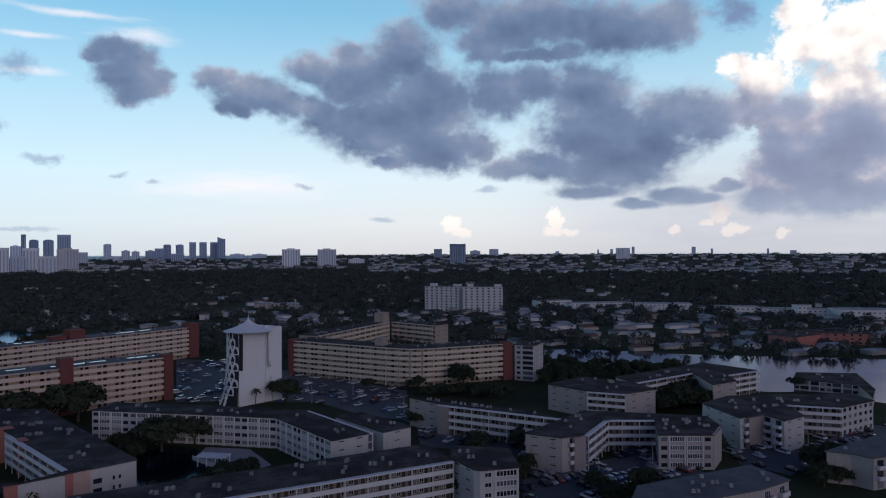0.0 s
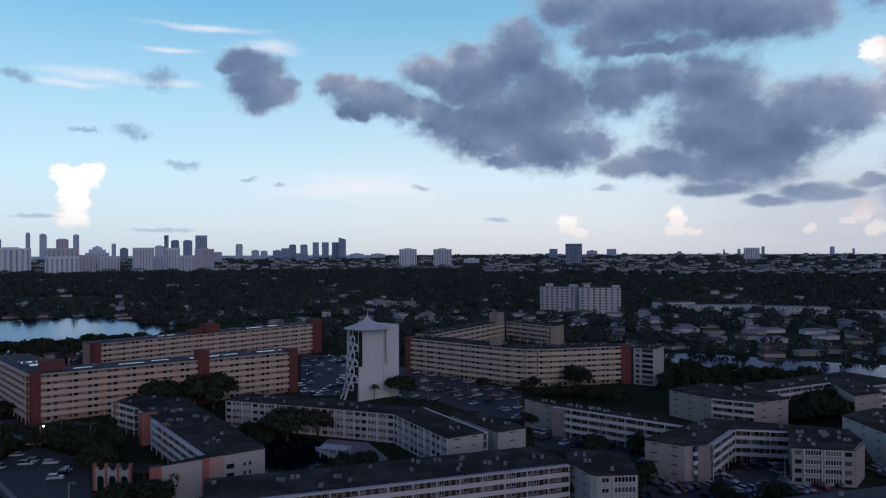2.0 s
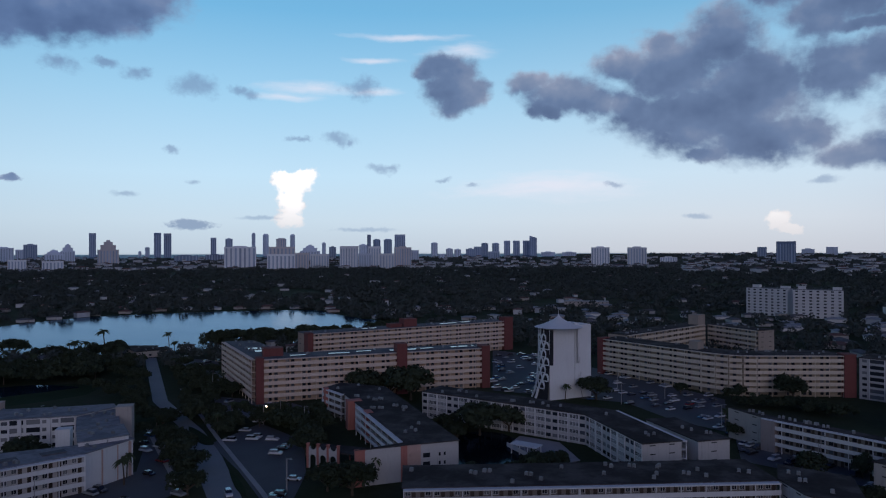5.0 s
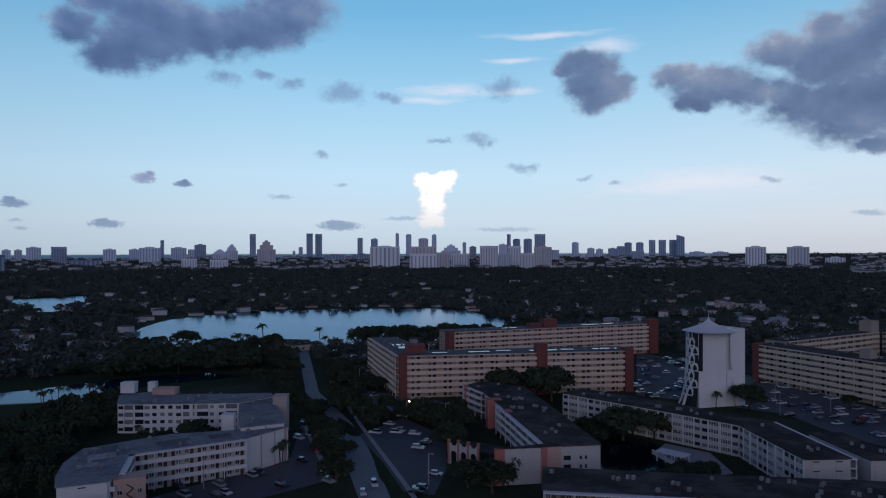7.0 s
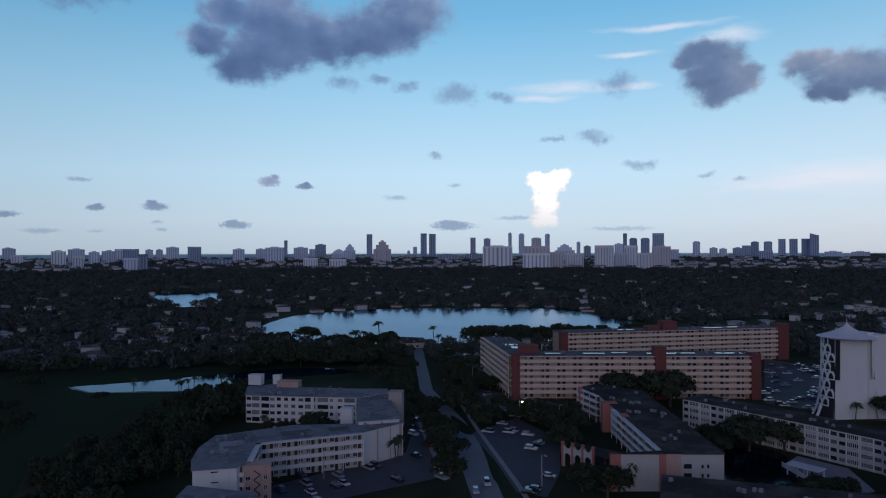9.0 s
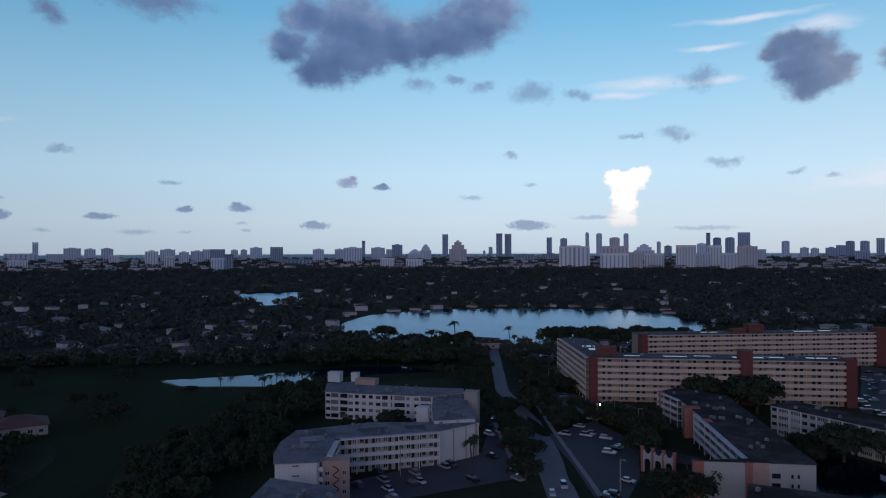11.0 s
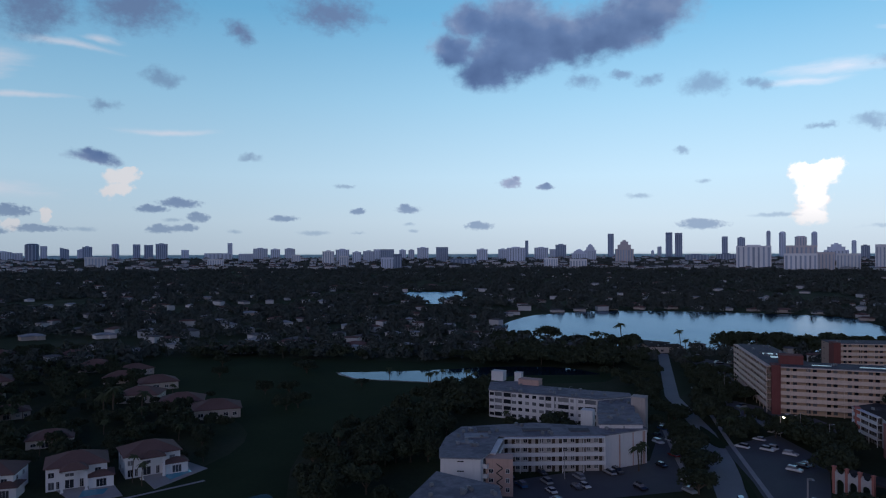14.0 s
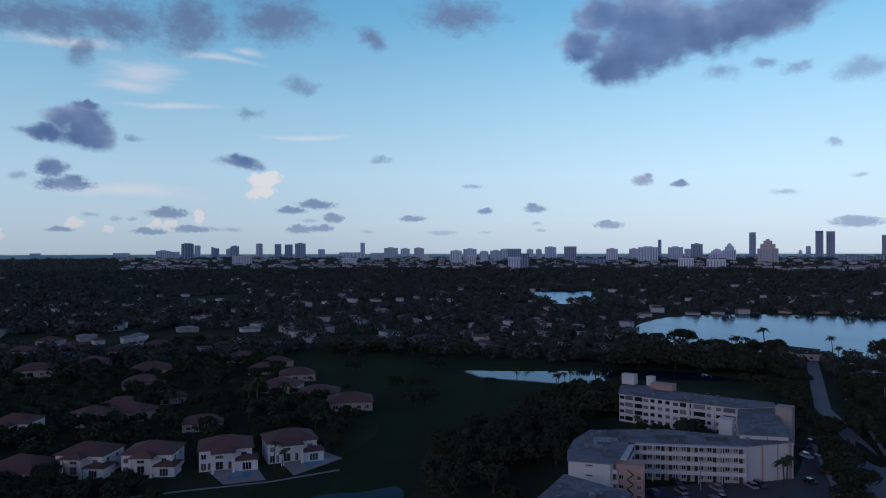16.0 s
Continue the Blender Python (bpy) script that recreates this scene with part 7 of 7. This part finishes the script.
def car_meshes(colour, kind):
    """Body with bonnet and boot, glasshouse, and one wheel."""
    ln, wd = (4.5, 1.8) if kind == "saloon" else (4.8, 1.92)
    hi_, roof_ = (0.82, 1.42) if kind == "saloon" else (0.98, 1.72)
    prof = [(-0.5, 0.34), (-0.49, 0.62), (-0.40, hi_ * 0.98), (-0.12, hi_), (0.30, hi_), (0.46, hi_ * 0.88), (0.5, 0.6), (0.49, 0.34)]
    bm_ = bmesh.new()
    sides = []
    for y, k in ((-wd / 2, 0.97), (-wd / 2 * 0.93, 1.0), (wd / 2 * 0.93, 1.0), (wd / 2, 0.97)):
        sides.append([bm_.verts.new((x * ln * k, y, z * (1.0 if k == 1.0 else 0.94))) for x, z in prof])
    for a_, b_ in zip(sides, sides[1:]):
        for i in range(len(prof)):
            j = (i + 1) % len(prof)
            bm_.faces.new((a_[i], a_[j], b_[j], b_[i]))
    bm_.faces.new(sides[0]), bm_.faces.new(sides[-1][::-1])
    x0, x1 = (-0.36 * ln, 0.24 * ln) if kind == "saloon" else (-0.46 * ln, 0.22 * ln)
    box(bm_, x0 + 0.42, x1 - 0.5, -wd * 0.37, wd * 0.37, roof_ - 0.05, roof_)
    body = finish(bm_, "car", colour)
    bm_ = bmesh.new()
    vs = box(bm_, x0, x1, -wd * 0.45, wd * 0.45, hi_ - 0.04, roof_ - 0.03)
    for v in vs[4:]:
        v.co.y *= 0.8
        v.co.x += 0.45 if v.co.x < 0 else -0.55
    glass_ = finish(bm_, "glasshouse", M["glass"])
    return body, glass_, ln, wd


bm = bmesh.new()
bmesh.ops.create_cone(bm, cap_ends=True, segments=14, radius1=0.33, radius2=0.33, depth=0.22, matrix=Matrix.Rotation(radians(90), 4, "X"))
wheel_mesh = finish(bm, "wheel", M["tyre"])
COLOURS = {"white": (0.62, 0.63, 0.64), "silver": (0.36, 0.38, 0.40), "black": (0.02, 0.02, 0.025), "dark grey": (0.07, 0.075, 0.085), "blue": (0.04, 0.09, 0.20), "red": (0.25, 0.03, 0.03)}
CARS = []
for word, col in COLOURS.items():
    mt = gloss("car_paint_" + word.replace(" ", "_"), col, 0.25, 0.5, coat=0.6, metal=0.2 if word in ("silver", "dark grey") else 0.0)
    for kind in ("saloon", "estate"):
        CARS.append((word, kind, *car_meshes(mt, kind)))


def car(x, y, turn, v):
    word, kind, body, glass_, ln, wd = v.choices(CARS, [6, 5, 4, 3, 3, 2, 3, 2, 2, 1, 0.3, 0.2])[0]
    ob = new("car", body)
    ob.matrix_world = pose(x, y, 0.09, 0, 0, turn)
    tagged(ob, f"parked {word} {'saloon car' if kind == 'saloon' else 'tall estate car'} on asphalt", "car", "parked cars")
    c = new("glasshouse", glass_)
    c.parent = ob
    for sx in (-0.31, 0.31) if math.hypot(x, y) < 245 else ():
        for sy in (-0.44, 0.44):
            w_ = new("wheel", wheel_mesh)
            w_.parent = ob
            w_.location = (sx * ln, sy * wd, 0.33)


def fill(plan, a, b, seed, full, pitch=8.2, most=60):
    """Cars in bays along rows that run from a towards b."""
    v = random.Random(seed)
    a, b = Vector(a), Vector(b)
    u_ = (b - a).normalized()
    n_ = Vector((-u_.y, u_.x))
    turn = math.degrees(math.atan2(n_.y, n_.x))
    spots = []
    for i in range(-14, 15):
        for j in range(-50, 51):
            p_ = a + n_ * (i * pitch) + u_ * (j * 2.75)
            if inside(p_.x, p_.y, offset(plan, -2.0)) and v.random() < full and not any((p_.x - t_[0]) ** 2 + (p_.y - t_[1]) ** 2 < 4 for t_ in GROWN):
                spots.append(p_)
    v.shuffle(spots)
    for p_ in spots[:most]:
        car(p_.x, p_.y, turn + v.choice((0, 180)) + v.uniform(-2, 2), v)


for (key, (plan, a, b)), most in zip(LOTS.items(), (24, 116, 48, 16, 36, 12, 14, 8)):
    fill(plan, a, b, len(key) * 7 + 3, 0.8 if key in ("tower", "u_block", "canal") else 0.5, 7.4, most)
v = random.Random(4)
for x, y in ((-136.3, 151.7), (-134.1, 144.5)):
    car(x, y, heading(AVENUE_L[3], AVENUE_L[4]), v)

# ---- lamp posts ----


def lamp_post(x, y, tall, lit=False):
    ob = thing("street_lamp", x, y, 0, "glowing street lamp on a slim pole" if lit else "slim pale lamp post beside a car park", "lamp", "lamp posts")
    bm_ = bmesh.new()
    limb(bm_, (0, 0, 0), (0, 0, tall), 0.14, 0.08, 8)
    part("pole", bm_, M["concrete"], ob)
    bm_ = bmesh.new()
    limb(bm_, (0, 0, tall - 0.1), (1.2, 0, tall + 0.15), 0.06, 0.05, 6)
    part("arm", bm_, M["concrete"], ob)
    bm_ = bmesh.new()
    box(bm_, 1.0, 1.75, -0.18, 0.18, tall + 0.08, tall + 0.24)
    head = part("lamp_head", bm_, M["metal"], ob)
    if lit:
        bm_ = bmesh.new()
        bmesh.ops.create_uvsphere(bm_, u_segments=10, v_segments=8, radius=0.32, matrix=Matrix.Translation((1.4, 0, tall - 0.15)))
        part("bulb", bm_, M["lit"], head, "glowing warm bulb")


lit = bpy.data.materials.new("lit")
lit.use_nodes = True
n = Nodes(lit.node_tree)
n.add("ShaderNodeOutputMaterial", {0: n.add("ShaderNodeEmission", {0: (1.0, 0.72, 0.5, 1), 1: 14.0}).outputs[0]})
M["lit"] = lit
x, y = (-179.5, 219.5)
lamp_post(x, y, 7.5, True)
for x, y in ((31.9, 214.7), (26.0, 220.4), (65.1, 218.7), (14.7, 250.6), (46.2, 209.2), (-59.0, 314.2), (-42.9, 332.4), (-175.7, 225.3), (-203.3, 252.0), (-242.8, 259.5), (-123.7, 161.4), (-173.8, 121.0), (13.8, 242.5), (29.2, 229.2), (-124.5, 162.1), (-16.2, 286.8), (-67.0, 346.5), (118.8, 228.7), (-159.9, 219.3), (-252.4, 178.5)):
    lamp_post(x, y, 9.0)
